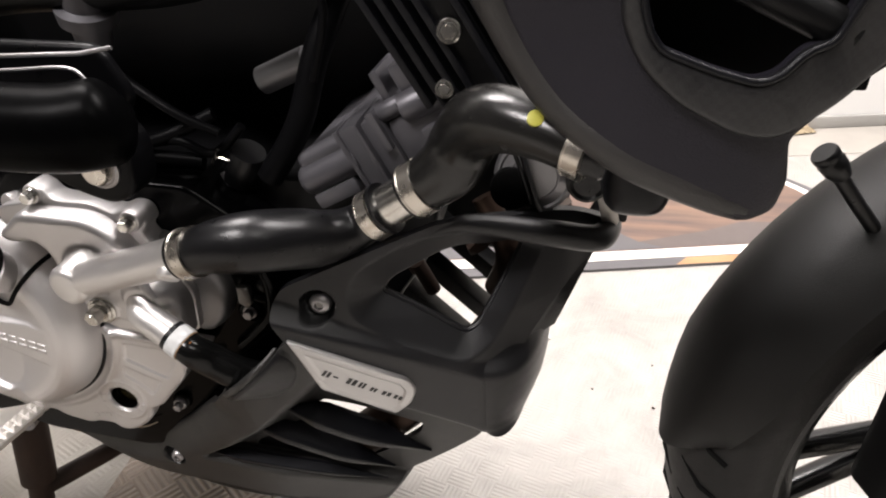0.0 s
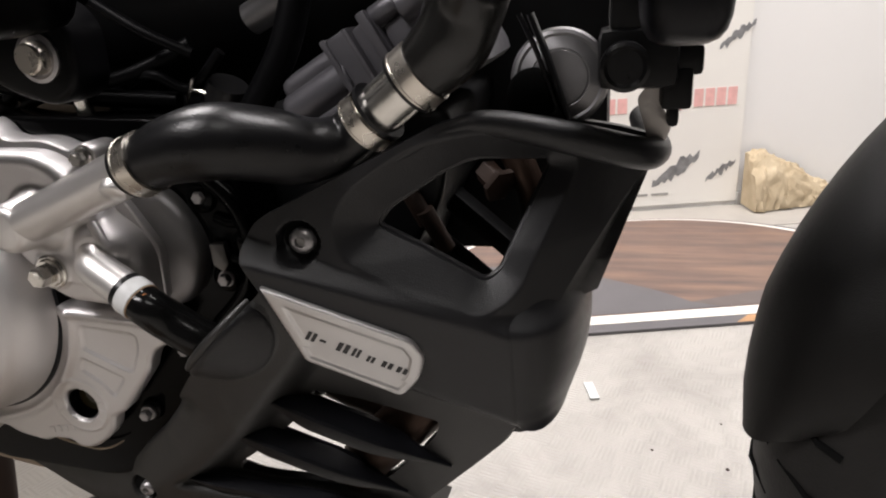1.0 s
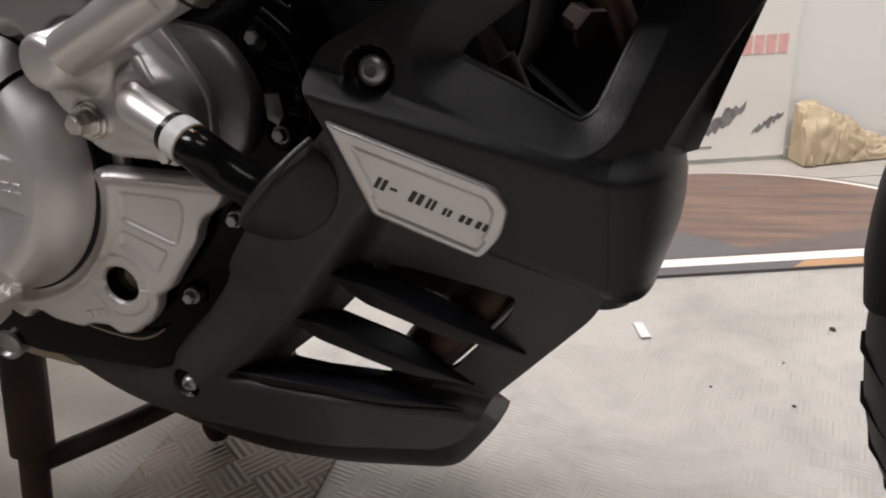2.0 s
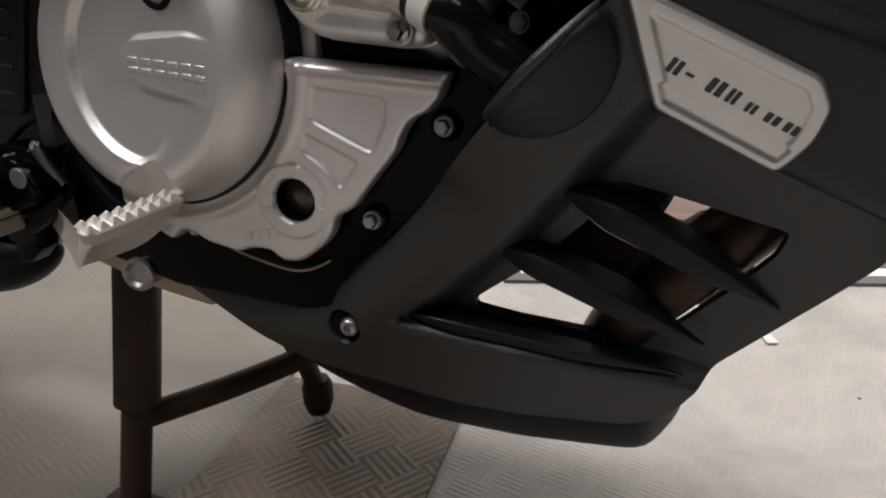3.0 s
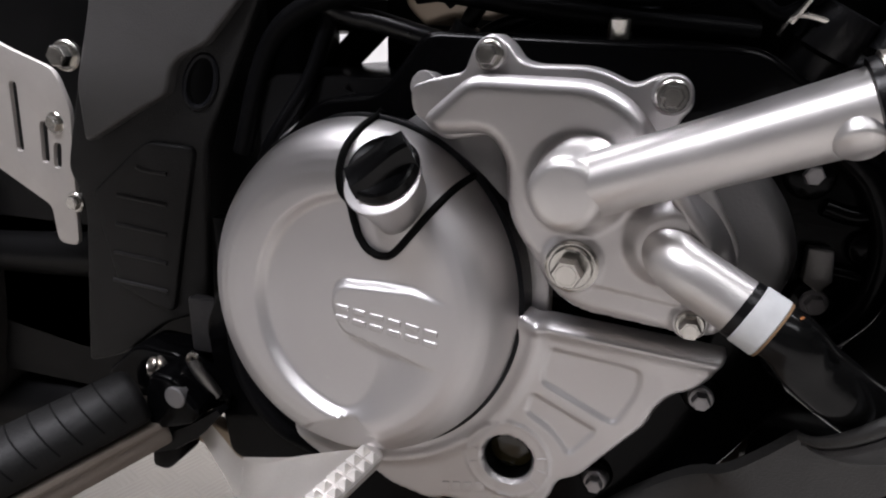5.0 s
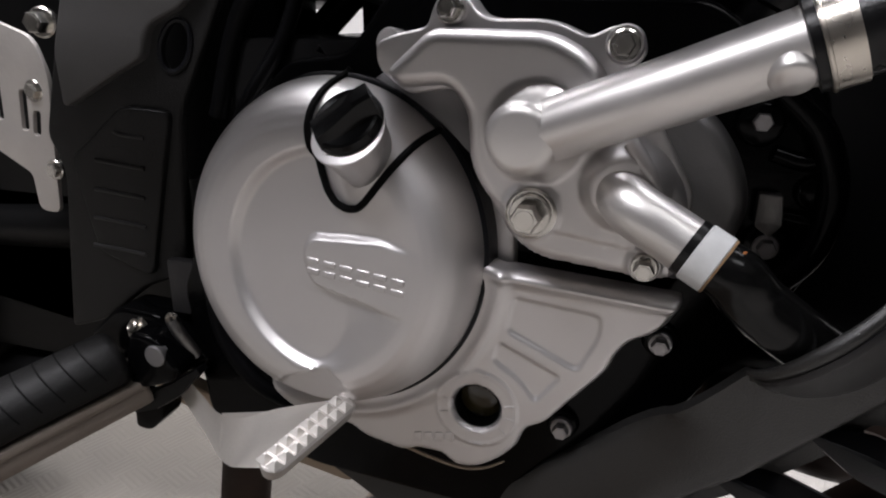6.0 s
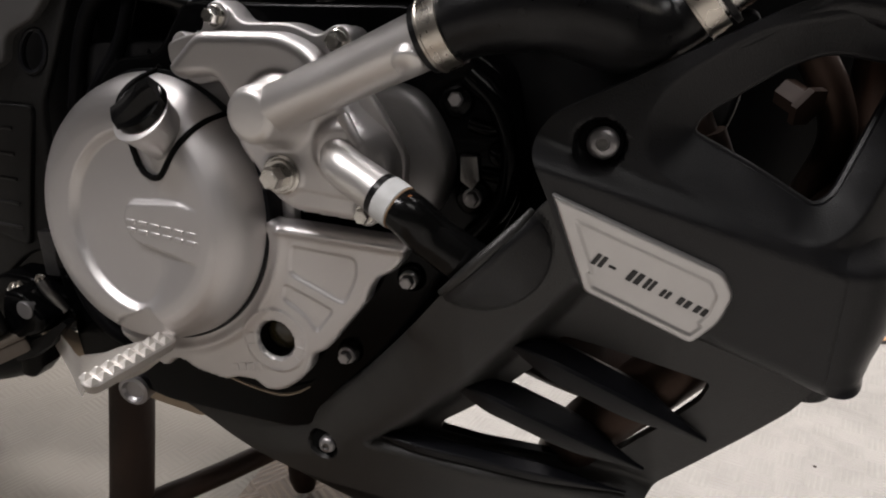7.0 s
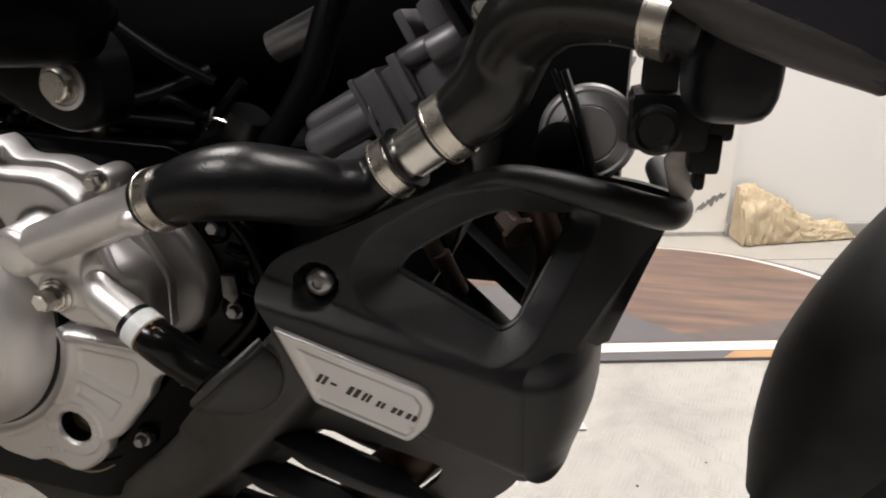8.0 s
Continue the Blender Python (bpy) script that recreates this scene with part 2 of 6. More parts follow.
def lathe(bm, origin, axis, profile, seg=40, caps=True):
    """Turns a profile of (along the axis, radius) round the axis."""
    axis = Vector(axis).normalized()
    side = axis.cross(Vector((0.02, 0.05, 1))).normalized()
    up = axis.cross(side)
    origin = Vector(origin)
    rings = []
    for h, r in profile:
        if r < 1e-6:
            rings.append([bm.verts.new(origin + axis * h)])
        else:
            rings.append([bm.verts.new(origin + axis * h + r * (math.cos(2 * math.pi * k / seg) * side + math.sin(2 * math.pi * k / seg) * up)) for k in range(seg)])
    for a, b in zip(rings, rings[1:]):
        for k in range(seg):
            if len(a) == 1 and len(b) == 1:
                continue
            if len(a) == 1:
                bm.faces.new((a[0], b[k], b[k - 1]))
            elif len(b) == 1:
                bm.faces.new((a[k - 1], a[k], b[0]))
            else:
                bm.faces.new((a[k - 1], a[k], b[k], b[k - 1]))
    if caps and len(rings[0]) > 1:
        bm.faces.new(rings[0][::-1])
    if caps and len(rings[-1]) > 1:
        bm.faces.new(rings[-1])


def box(bm, lo, hi, bevel=0.002, m=None):
    tmp = bmesh.new()
    bmesh.ops.create_cube(tmp, size=1)
    for v in tmp.verts:
        v.co = Vector([lo[i] + (v.co[i] + 0.5) * (hi[i] - lo[i]) for i in range(3)])
    if bevel:
        bmesh.ops.bevel(tmp, geom=tmp.edges[:], offset=bevel, segments=2, affect="EDGES", profile=0.6)
    if m is not None:
        bmesh.ops.transform(tmp, matrix=m, verts=tmp.verts)
    join(bm, tmp)


def bolt(parent, place, axis, r=0.0055, mat=None, name="flange_bolt", head=0.006, washer=True):
    """A hexagon bolt with a flange; axis points out of the surface."""
    bm = bmesh.new()
    if washer:
        lathe(bm, place, axis, [(-0.002, r * 1.35), (0.0008, r * 1.35), (0.0016, r * 1.2)], 24)
    lathe(bm, place, axis, [(-0.002, r), (head * 0.8, r), (head, r * 0.86)], 6)
    lathe(bm, place, axis, [(head - 0.0004, r * 0.7), (head + 0.0003, r * 0.62)], 16)
    return part(name, bm, mat or STEEL, parent, angle=25)


def smooth(a, b, x):
    t = min(1, max(0, (x - a) / (b - a)))
    return t * t * (3 - 2 * t)


def to_line(x, z, loop):
    """How far a point lies from a closed outline."""
    best = 9.0
    for i in range(len(loop)):
        ax_, az = loop[i - 1][:2]
        bx, bz = loop[i][:2]
        dx, dz = bx - ax_, bz - az
        t = min(1, max(0, ((x - ax_) * dx + (z - az) * dz) / (dx * dx + dz * dz + 1e-12)))
        best = min(best, math.hypot(x - ax_ - t * dx, z - az - t * dz))
    return best


def within(x, z, loop):
    """Whether a point lies inside an outline."""
    inside = False
    for i in range(len(loop)):
        (ax_, az), (bx, bz) = loop[i - 1][:2], loop[i][:2]
        if (az > z) != (bz > z) and x < ax_ + (z - az) * (bx - ax_) / (bz - az):
            inside = not inside
    return inside


def sunk(x, z, loop, soft):
    """1 well inside an outline, 0 outside, with a soft edge."""
    d = to_line(x, z, loop)
    return smooth(-soft, soft, d if within(x, z, loop) else -d)


def roll(d, r):
    """How far a rounded edge of radius r falls back at a distance d from the rim."""
    return 0.0 if d >= r else r - math.sqrt(max(0.0, r * r - (r - d) ** 2))


def relief(bm, outer, fn, back, step, holes=()):
    """A moulded shell: its outline lies in x and z, its face at y = fn(x, z), on a fine even net; its rims go back by a given depth."""
    loops = [np.array([q[:2] for q in loop]) for loop in (outer, *holes)]
    x0, z0 = loops[0].min(axis=0)
    nx, nz = (np.ceil((loops[0].max(axis=0) - (x0, z0)) / step)).astype(int) + 1
    gx, gz = np.meshgrid(x0 + (np.arange(nx) + 0.5) * step, z0 + (np.arange(nz) + 0.5) * step, indexing="ij")
    inside = np.zeros(gx.shape, bool)
    for loop in loops:
        for (ax_, az), (bx, bz) in zip(np.roll(loop, 1, axis=0), loop):
            if az != bz:
                inside ^= ((az > gz) != (bz > gz)) & (gx < ax_ + (gz - az) * (bx - ax_) / (bz - az))
    a = np.concatenate([np.roll(loop, 1, axis=0) for loop in loops])
    d = np.concatenate(loops) - a
    length = (d ** 2).sum(axis=1) + 1e-14
    made = {}
    edges = set()
    cells = []
    for i, j in zip(*np.nonzero(inside)):
        ring = ((i, j), (i + 1, j), (i + 1, j + 1), (i, j + 1))
        cells.append(ring)
        for k in range(4):
            edges.add((ring[k - 1], ring[k]))
    rim = [(p, q) for p, q in edges if (q, p) not in edges]
    on_rim = {p for e in rim for p in e}

    def vert(key):
        if key not in made:
            p = np.array((x0 + key[0] * step, z0 + key[1] * step))
            if key in on_rim:
                t = np.clip(((p - a) * d).sum(axis=1) / length, 0, 1)
                near = a + d * t[:, None]
                p = near[((near - p) ** 2).sum(axis=1).argmin()]
            made[key] = bm.verts.new((p[0], fn(float(p[0]), float(p[1])), p[1]))
        return made[key]

    for ring in cells:
        bm.faces.new([vert(key) for key in ring])
    rear = {key: bm.verts.new(made[key].co + Vector((0, back, 0))) for key in on_rim}
    for p, q in rim:
        bm.faces.new((made[q], made[p], rear[p], rear[q]))


# ---- the room ----
WALL_YAW = 15.0
WALL_AT = Vector((0.42, 1.93, FLOOR))
ON_WALL = pose(WALL_AT.x, WALL_AT.y, FLOOR, 0, 0, WALL_YAW)  # local: x along the wall, y into it, z up from the floor


def vinyl(name, base, dark, bars=(0.5, 0.45, 0.4), relief=0.5, scale=24.0, turn=0.0):
    """A sheet floor with an embossed five-bar pattern, scuffs and stains."""
    m = material(name, base, 0.42, 0.0, 0.15, 350, 0.06, 3.0, second=dark)
    nt = m.node_tree
    b = nt.nodes["Principled BSDF"]
    tc = nt.nodes.new("ShaderNodeTexCoord")
    mp = nt.nodes.new("ShaderNodeMapping")
    mp.inputs["Scale"].default_value = (scale, scale, scale)
    mp.inputs["Rotation"].default_value = (0, 0, radians(turn))
    nt.links.new(tc.outputs["Object"], mp.inputs["Vector"])
    check = nt.nodes.new("ShaderNodeTexChecker")
    check.inputs["Scale"].default_value = 1.0
    nt.links.new(mp.outputs[0], check.inputs["Vector"])
    waves = []
    for axis in ("X", "Y"):
        w = nt.nodes.new("ShaderNodeTexWave")
        w.bands_direction = axis
        w.inputs["Scale"].default_value = 1.55
        w.inputs["Distortion"].default_value = 0.6
        w.inputs["Detail Scale"].default_value = 3.0
        nt.links.new(mp.outputs[0], w.inputs["Vector"])
        waves.append(w)
    mix = nt.nodes.new("ShaderNodeMix")
    mix.data_type = "FLOAT"
    nt.links.new(check.outputs["Fac"], mix.inputs[0])
    nt.links.new(waves[0].outputs["Fac"], mix.inputs[2])
    nt.links.new(waves[1].outputs["Fac"], mix.inputs[3])
    bump = nt.nodes.new("ShaderNodeBump")
    bump.inputs["Strength"].default_value = relief
    bump.inputs["Distance"].default_value = 0.0015
    nt.links.new(mix.outputs[0], bump.inputs["Height"])
    nt.links.new(bump.outputs[0], b.inputs["Normal"])
    stain = nt.nodes.new("ShaderNodeTexNoise")
    stain.inputs["Scale"].default_value = 9.0
    stain.inputs["Detail"].default_value = 8
    nt.links.new(tc.outputs["Object"], stain.inputs["Vector"])
    r = nt.nodes.new("ShaderNodeMapRange")
    r.inputs[1].default_value, r.inputs[2].default_value = 0.35, 0.75
    nt.links.new(stain.outputs["Fac"], r.inputs[0])
    wear = nt.nodes.new("ShaderNodeMath")
    wear.operation = "MULTIPLY"
    nt.links.new(r.outputs[0], wear.inputs[0])
    nt.links.new(mix.outputs[0], wear.inputs[1])
    tint = nt.nodes.new("ShaderNodeMix")
    tint.data_type = "RGBA"
    old = b.inputs["Base Color"].links[0].from_socket
    nt.links.new(wear.outputs[0], tint.inputs[0])
    nt.links.new(old, tint.inputs[6])
    tint.inputs[7].default_value = (*bars, 1)
    dirt = nt.nodes.new("ShaderNodeTexNoise")
    dirt.inputs["Scale"].default_value = 5.5
    dirt.inputs["Detail"].default_value = 9
    dirt.inputs["Roughness"].default_value = 0.68
    dirt.inputs["Distortion"].default_value = 0.8
    nt.links.new(tc.outputs["Object"], dirt.inputs["Vector"])
    dr = nt.nodes.new("ShaderNodeMapRange")
    dr.inputs[1].default_value, dr.inputs[2].default_value = 0.42, 0.72
    dr.inputs[4].default_value = 0.75
    nt.links.new(dirt.outputs["Fac"], dr.inputs[0])
    grime = nt.nodes.new("ShaderNodeMix")
    grime.data_type = "RGBA"
    grime.inputs[7].default_value = (*[c * 0.62 for c in dark], 1)
    nt.links.new(dr.outputs[0], grime.inputs[0])
    nt.links.new(tint.outputs[2], grime.inputs[6])
    nt.links.new(grime.outputs[2], b.inputs["Base Color"])
    return m


FLOOR_MAT = vinyl("pale_embossed_vinyl", (0.46, 0.44, 0.41), (0.39, 0.37, 0.34), (0.40, 0.38, 0.35), 0.45, 34, 15)
BROWN_MAT = vinyl("brown_tread_pattern_sheet", (0.135, 0.100, 0.070), (0.165, 0.125, 0.090), (0.030, 0.022, 0.016), 0.9, 24, 40)
DIRTY_MAT = vinyl("dirty_worn_sheet", (0.112, 0.101, 0.083), (0.215, 0.196, 0.166), (0.155, 0.141, 0.118), 0.22, 30, 25)
WALL_PAINT = material("white_wall_paint", (0.80, 0.79, 0.77), 0.7, 0.0, 0.3, 120, 0.03, 2.0)
# Near black for the walls out of view, so that reflections stay dark.
DARK_UNSEEN_WALL = material("dark_unseen_wall_paint", (0.05, 0.048, 0.046), 0.7, 0.0, 0.3, 120, 0.05, 2.0)
PAPER = material("white_poster_paper", (0.82, 0.80, 0.75), 0.55, 0.0, 0.1, 200, 0.02, 3.0)
POSTER_INK = material("dark_poster_ink", (0.12, 0.12, 0.125), 0.6, 0.0, 0.0, 100, 0.4, 60, second=(0.36, 0.36, 0.36))
POSTER_RED = material("faded_red_ink", (0.80, 0.46, 0.43), 0.6, 0.0, 0.0, 100, 0.25, 60)
SKIRT = material("grey_skirting", (0.34, 0.33, 0.31), 0.6, 0.0, 0.3, 120, 0.15, 5.0)
FOAM = material("yellowed_foam", (0.44, 0.33, 0.19), 0.95, 0.0, 1.0, 160, 0.25, 22, second=(0.62, 0.52, 0.37))
CEILING_PAINT = material("grey_ceiling_paint", (0.30, 0.30, 0.295), 0.8, 0.0, 0.2, 100, 0.03, 2.0)
STRIP = material("worn_grey_floor", (0.36, 0.335, 0.30), 0.6, 0.0, 0.3, 200, 0.15, 9.0)
MAT_WOOD = material("printed_wood_pattern", (0.17, 0.095, 0.06), 0.45, 0.0, 0.1, 200, 0.3, 5.0, second=(0.30, 0.20, 0.15))
nt = MAT_WOOD.node_tree
where = nt.nodes.new("ShaderNodeMapping")
where.inputs["Rotation"].default_value = (0, 0, radians(-WALL_YAW))
where.inputs["Scale"].default_value = (2.2, 17.0, 1.0)
nt.links.new(nt.nodes["Texture Coordinate"].outputs["Object"], where.inputs["Vector"])
streak = nt.nodes.new("ShaderNodeTexNoise")
streak.inputs["Scale"].default_value = 1.6
streak.inputs["Detail"].default_value = 7
streak.inputs["Roughness"].default_value = 0.62
nt.links.new(where.outputs[0], streak.inputs["Vector"])
tone = nt.nodes.new("ShaderNodeValToRGB")
tone.color_ramp.elements[0].position, tone.color_ramp.elements[0].color = 0.34, (0.100, 0.071, 0.064, 1)
tone.color_ramp.elements[1].position, tone.color_ramp.elements[1].color = 0.68, (0.215, 0.137, 0.097, 1)
tone.color_ramp.elements.new(0.50).color = (0.15, 0.098, 0.078, 1)
nt.links.new(streak.outputs["Fac"], tone.inputs[0])
nt.links.new(tone.outputs[0], nt.nodes["Principled BSDF"].inputs["Base Color"])
MAT_GREY = material("printed_grey_pattern", (0.115, 0.11, 0.115), 0.45, 0.0, 0.1, 200, 0.2, 6.0)
MAT_MAUVE = material("printed_grey_brown_pattern", (0.115, 0.094, 0.088), 0.45, 0.0, 0.1, 200, 0.2, 9.0)
MAT_WHITE = material("printed_white_line", (0.75, 0.71, 0.66), 0.45, 0.0, 0.1, 200, 0.05, 6.0)
MAT_ORANGE = material("printed_orange_pattern", (0.42, 0.24, 0.12), 0.45, 0.0, 0.1, 200, 0.3, 9.0)

bm = bmesh.new()
box(bm, (-4, -3.5, FLOOR - 0.1), (4.5, 3.6, FLOOR), 0)
solo("floor", bm, FLOOR_MAT, "pale beige vinyl floor with embossed tread pattern", "floor", "structure")

# Only the back wall is seen; the other three are added, dark for reflections.
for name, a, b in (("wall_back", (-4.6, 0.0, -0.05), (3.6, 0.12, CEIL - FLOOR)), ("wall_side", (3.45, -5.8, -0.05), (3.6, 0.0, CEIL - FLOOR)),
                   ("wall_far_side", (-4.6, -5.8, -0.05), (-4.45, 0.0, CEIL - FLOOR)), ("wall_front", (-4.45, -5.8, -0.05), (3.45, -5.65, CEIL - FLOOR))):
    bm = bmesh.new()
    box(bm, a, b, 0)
    solo(name, bm, WALL_PAINT if name == "wall_back" else DARK_UNSEEN_WALL, "plain white painted wall" if name == "wall_back" else "unseen dark wall, added to keep reflections dark", "wall", "structure", m=ON_WALL)
bm = bmesh.new()
box(bm, (-4.6, -5.8, CEIL - FLOOR), (3.6, 0.12, CEIL - FLOOR + 0.1), 0)
solo("ceiling", bm, CEILING_PAINT, "plain grey ceiling", "ceiling", "structure", m=ON_WALL)
bm = bmesh.new()
box(bm, (0.0, -0.014, 0.0), (3.4, -0.001, 0.035), 0.003)
solo("baseboard", bm, SKIRT, "low grey skirting along the white wall", "baseboard", "structure", m=ON_WALL)

# Ceiling lamps: a tray with a glowing diffuser, and the light that it gives.
GLOW = bpy.data.materials.new("lamp_diffuser")
GLOW.use_nodes = True
g = GLOW.node_tree.nodes["Principled BSDF"]
g.inputs["Base Color"].default_value = (0.9, 0.9, 0.88, 1)
g.inputs["Emission Color"].default_value = (1, 0.97, 0.92, 1)
g.inputs["Emission Strength"].default_value = 3.0
for (lx, ly), power in zip(LAMPS, LAMP_POWER):
    lamp = thing("ceiling_light", "flat white ceiling light panel, switched on", "ceiling light", (lx, ly, CEIL), "ceiling lights")
    bm = bmesh.new()
    box(bm, (lx - 0.62, ly - 0.32, CEIL - 0.05), (lx + 0.62, ly + 0.32, CEIL - 0.002), 0.006)
    part("tray", bm, CEILING_PAINT, lamp)
    bm = bmesh.new()
    box(bm, (lx - 0.58, ly - 0.28, CEIL - 0.058), (lx + 0.58, ly + 0.28, CEIL - 0.051), 0.002)
    part("diffuser", bm, GLOW, lamp, "glowing white diffuser")
    data = bpy.data.lights.new("ceiling_lamp", "AREA")
    data.shape, data.size, data.size_y = "RECTANGLE", 1.16, 0.56
    data.energy, data.color = power, (1.0, 0.95, 0.955)
    ob = new("ceiling_lamp", data)
    ob.location = (lx, ly, CEIL - 0.075)

# Poster on the wall.
poster = thing("poster", "white paper poster with dark pictures and red writing on the wall", "poster", ON_WALL @ Vector((-0.25, -0.004, 0.03)))


def on_wall_box(bm, u0, u1, z0, z1, v0, v1, shear=0.0):
    box(bm, (u0, v0, z0), (u1, v1, z1), 0, ON_WALL)


bm = bmesh.new()
on_wall_box(bm, -0.62, 0.0, 0.012, 0.85, -0.006, -0.003)
part("sheet", bm, PAPER, poster)
for u0, u1, z0, z1 in ((-0.135, -0.02, 0.268, 0.312), (-0.19, -0.16, 0.262, 0.290), (-0.42, -0.30, 0.262, 0.30)):
    n = 4 if u1 - u0 > 0.05 else 1
    w = (u1 - u0) / n
    for k in range(n):
        bm = bmesh.new()
        on_wall_box(bm, u0 + k * w + 0.003, u0 + (k + 1) * w - 0.003, z0, z1, -0.0075, -0.0062)
        part("red_bar", bm, POSTER_RED, poster, "faded red illegible writing as a bar")


def blot(u, z, size, seed, tall=0.6):
    """A small dark picture of no certain shape."""
    rng = random.Random(seed)
    bm = bmesh.new()
    low, high = [], []
    for k in range(15):
        a = k / 14
        cu, cz = u + (a - 0.5) * size, z + (a - 0.5) * size * tall + rng.uniform(-0.05, 0.05) * size
        h = size * rng.uniform(0.07, 0.22) * math.sin(math.pi * (0.08 + 0.84 * a)) ** 0.6
        low.append(bm.verts.new(ON_WALL @ Vector((cu, -0.0068, cz - h))))
        high.append(bm.verts.new(ON_WALL @ Vector((cu + 0.02 * size, -0.0068, cz + h))))
    for k in range(14):
        bm.faces.new((low[k], low[k + 1], high[k + 1], high[k]))
    part("picture", bm, POSTER_INK, poster, "small dark printed picture")


for k, (u, z, size) in enumerate(((-0.17, 0.105, 0.12), (-0.05, 0.098, 0.075), (-0.175, 0.435, 0.12), (-0.035, 0.438, 0.085), (-0.33, 0.11, 0.12), (-0.35, 0.43, 0.12))):
    blot(u, z, size, k)
for k in range(3):
    bm = bmesh.new()
    on_wall_box(bm, -0.34 + k * 0.055, -0.295 + k * 0.055, 0.04, 0.046, -0.0072, -0.0062)
    part("small_print", bm, SKIRT, poster, "fine illegible grey print as a bar")

# Foam against the wall's foot.
rng = random.Random(5)
bm = bmesh.new()
N, L = 90, 22
rows = []
for i in range(N + 1):
    a = i / N
    top = (0.142 - 0.098 * smooth(0.12, 0.72, a)) * (1 - smooth(0.86, 1.0, a)) * (1 + 0.10 * noise.noise((a * 6, 1, 0)))
    row = []
    for j in range(L + 1):
        q = math.pi / 2 * j / L
        wob = 0.007 * noise.noise((a * 8, j * 0.27, 3)) + 0.004 * noise.noise((a * 26, j * 0.5, 9)) + 0.0045 * noise.noise((a * 70, j * 1.3, 4)) + rng.uniform(-0.0022, 0.0022)
        row.append(bm.verts.new(ON_WALL @ Vector((0.006 + a * 0.34 + 0.01 * noise.noise((a * 12, j * 0.4, 5)), -0.017 - max(0.0, (0.085 + wob) * math.cos(q)) * (1 - 0.6 * a), max(0.004, (top + wob) * math.sin(q)) + 0.002))))
    rows.append(row)
for a, b in zip(rows, rows[1:]):
    for j in range(L):
        bm.faces.new((a[j], b[j], b[j + 1], a[j + 1]))
for row in (rows[0], rows[-1]):
    bm.faces.new(row + [bm.verts.new(Vector((row[-1].co.x, row[-1].co.y, row[0].co.z)))])
solo("foam_padding", bm, FOAM, "torn yellowed foam padding heaped against the white wall", "foam", angle=60)

# Dull strip of floor along the wall.
bm = bmesh.new()
box(bm, (-0.9, -0.19, 0.0002), (3.4, -0.016, 0.0018), 0.0005)
solo("floor_strip", bm, STRIP, "dull grey strip of worn floor along the wall", "floor strip", "structure", m=ON_WALL)

# Half-round floor mat with a printed pattern.
floor_mat = thing("floor_mat", "half-round printed door mat, wood and grey pattern with white border line", "mat", ON_WALL @ Vector((-0.36, -0.4, 0)))


def half_round(inset, n=40):
    a, b, front = 0.56 - inset, 0.585 - inset, -0.675 + inset
    pts = []
    for k in range(n + 1):
        q = math.pi * k / n
        c, s = math.cos(q), math.sin(q)
        pts.append((-0.37 + a * math.copysign(abs(c) ** 0.86, c), front + (b - inset * 0.2) * abs(s) ** 0.86))
    return pts


def mat_layer(name, outline, z0, z1, mat, label=""):
    bm = bmesh.new()
    low = [bm.verts.new(ON_WALL @ Vector((u, v, z0))) for u, v in outline]
    high = [bm.verts.new(ON_WALL @ Vector((u, v, z1))) for u, v in outline]
    bm.faces.new(high)
    for k in range(len(low)):
        bm.faces.new((low[k - 1], low[k], high[k], high[k - 1]))
    part(name, bm, mat, floor_mat, label)


mat_layer("edge", half_round(0), 0.0005, 0.006, MAT_GREY, "dark grey rim")
mat_layer("white_line", half_round(0.028), 0.006, 0.0068, MAT_WHITE, "white border line")
mat_layer("print", half_round(0.060), 0.0068, 0.0074, MAT_WOOD, "brown wood print")
mat_layer("grey_print", [(-0.87, -0.612), (-0.30, -0.612), (-0.345, -0.585), (-0.37, -0.55), (-0.40, -0.515), (-0.45, -0.47), (-0.52, -0.40), (-0.62, -0.34), (-0.83, -0.36)], 0.0075, 0.0079, MAT_GREY, "grey printed field")
mat_layer("mauve_print", [(-0.30, -0.612), (0.11, -0.612), (0.115, -0.55), (0.06, -0.525), (-0.02, -0.535), (-0.10, -0.525), (-0.19, -0.555), (-0.345, -0.585)], 0.0075, 0.0079, MAT_MAUVE, "grey-brown printed field")
mat_layer("orange_print", [(-0.30, -0.674), (0.17, -0.674), (0.16, -0.650), (-0.27, -0.650)], 0.0062, 0.0066, MAT_ORANGE, "orange printed strip")

# Brown sheet under the motorcycle.
bm = bmesh.new()
box(bm, (-0.105, -0.80, 0), (0.108, 0.095, 0.003), 0.0003)
solo("tread_sheet", bm, BROWN_MAT, "brown patterned sheet lying on the pale floor under the motorcycle", "sheet", m=pose(-0.370, 0.595, FLOOR + 0.001, 0, 0, 2))

# Dirty floor sheet beside it.
bm = bmesh.new()
box(bm, (-1.70, -0.80, 0), (-0.1052, 0.50, 0.0028), 0.0003)
solo("worn_floor_sheet", bm, DIRTY_MAT, "dull brownish worn floor sheet, stained with dirt", "sheet", m=pose(-0.370, 0.595, FLOOR + 0.001, 0, 0, 2))

# A shred of white paper.
bm = bmesh.new()
box(bm, (-0.007, -0.022, 0), (0.007, 0.022, 0.003), 0.001)
solo("paper_scrap", bm, WHITE_BAND, "small white paper scrap on the floor", "scrap", m=pose(0.062, 0.958, FLOOR + 0.001, 0, 0, 15))

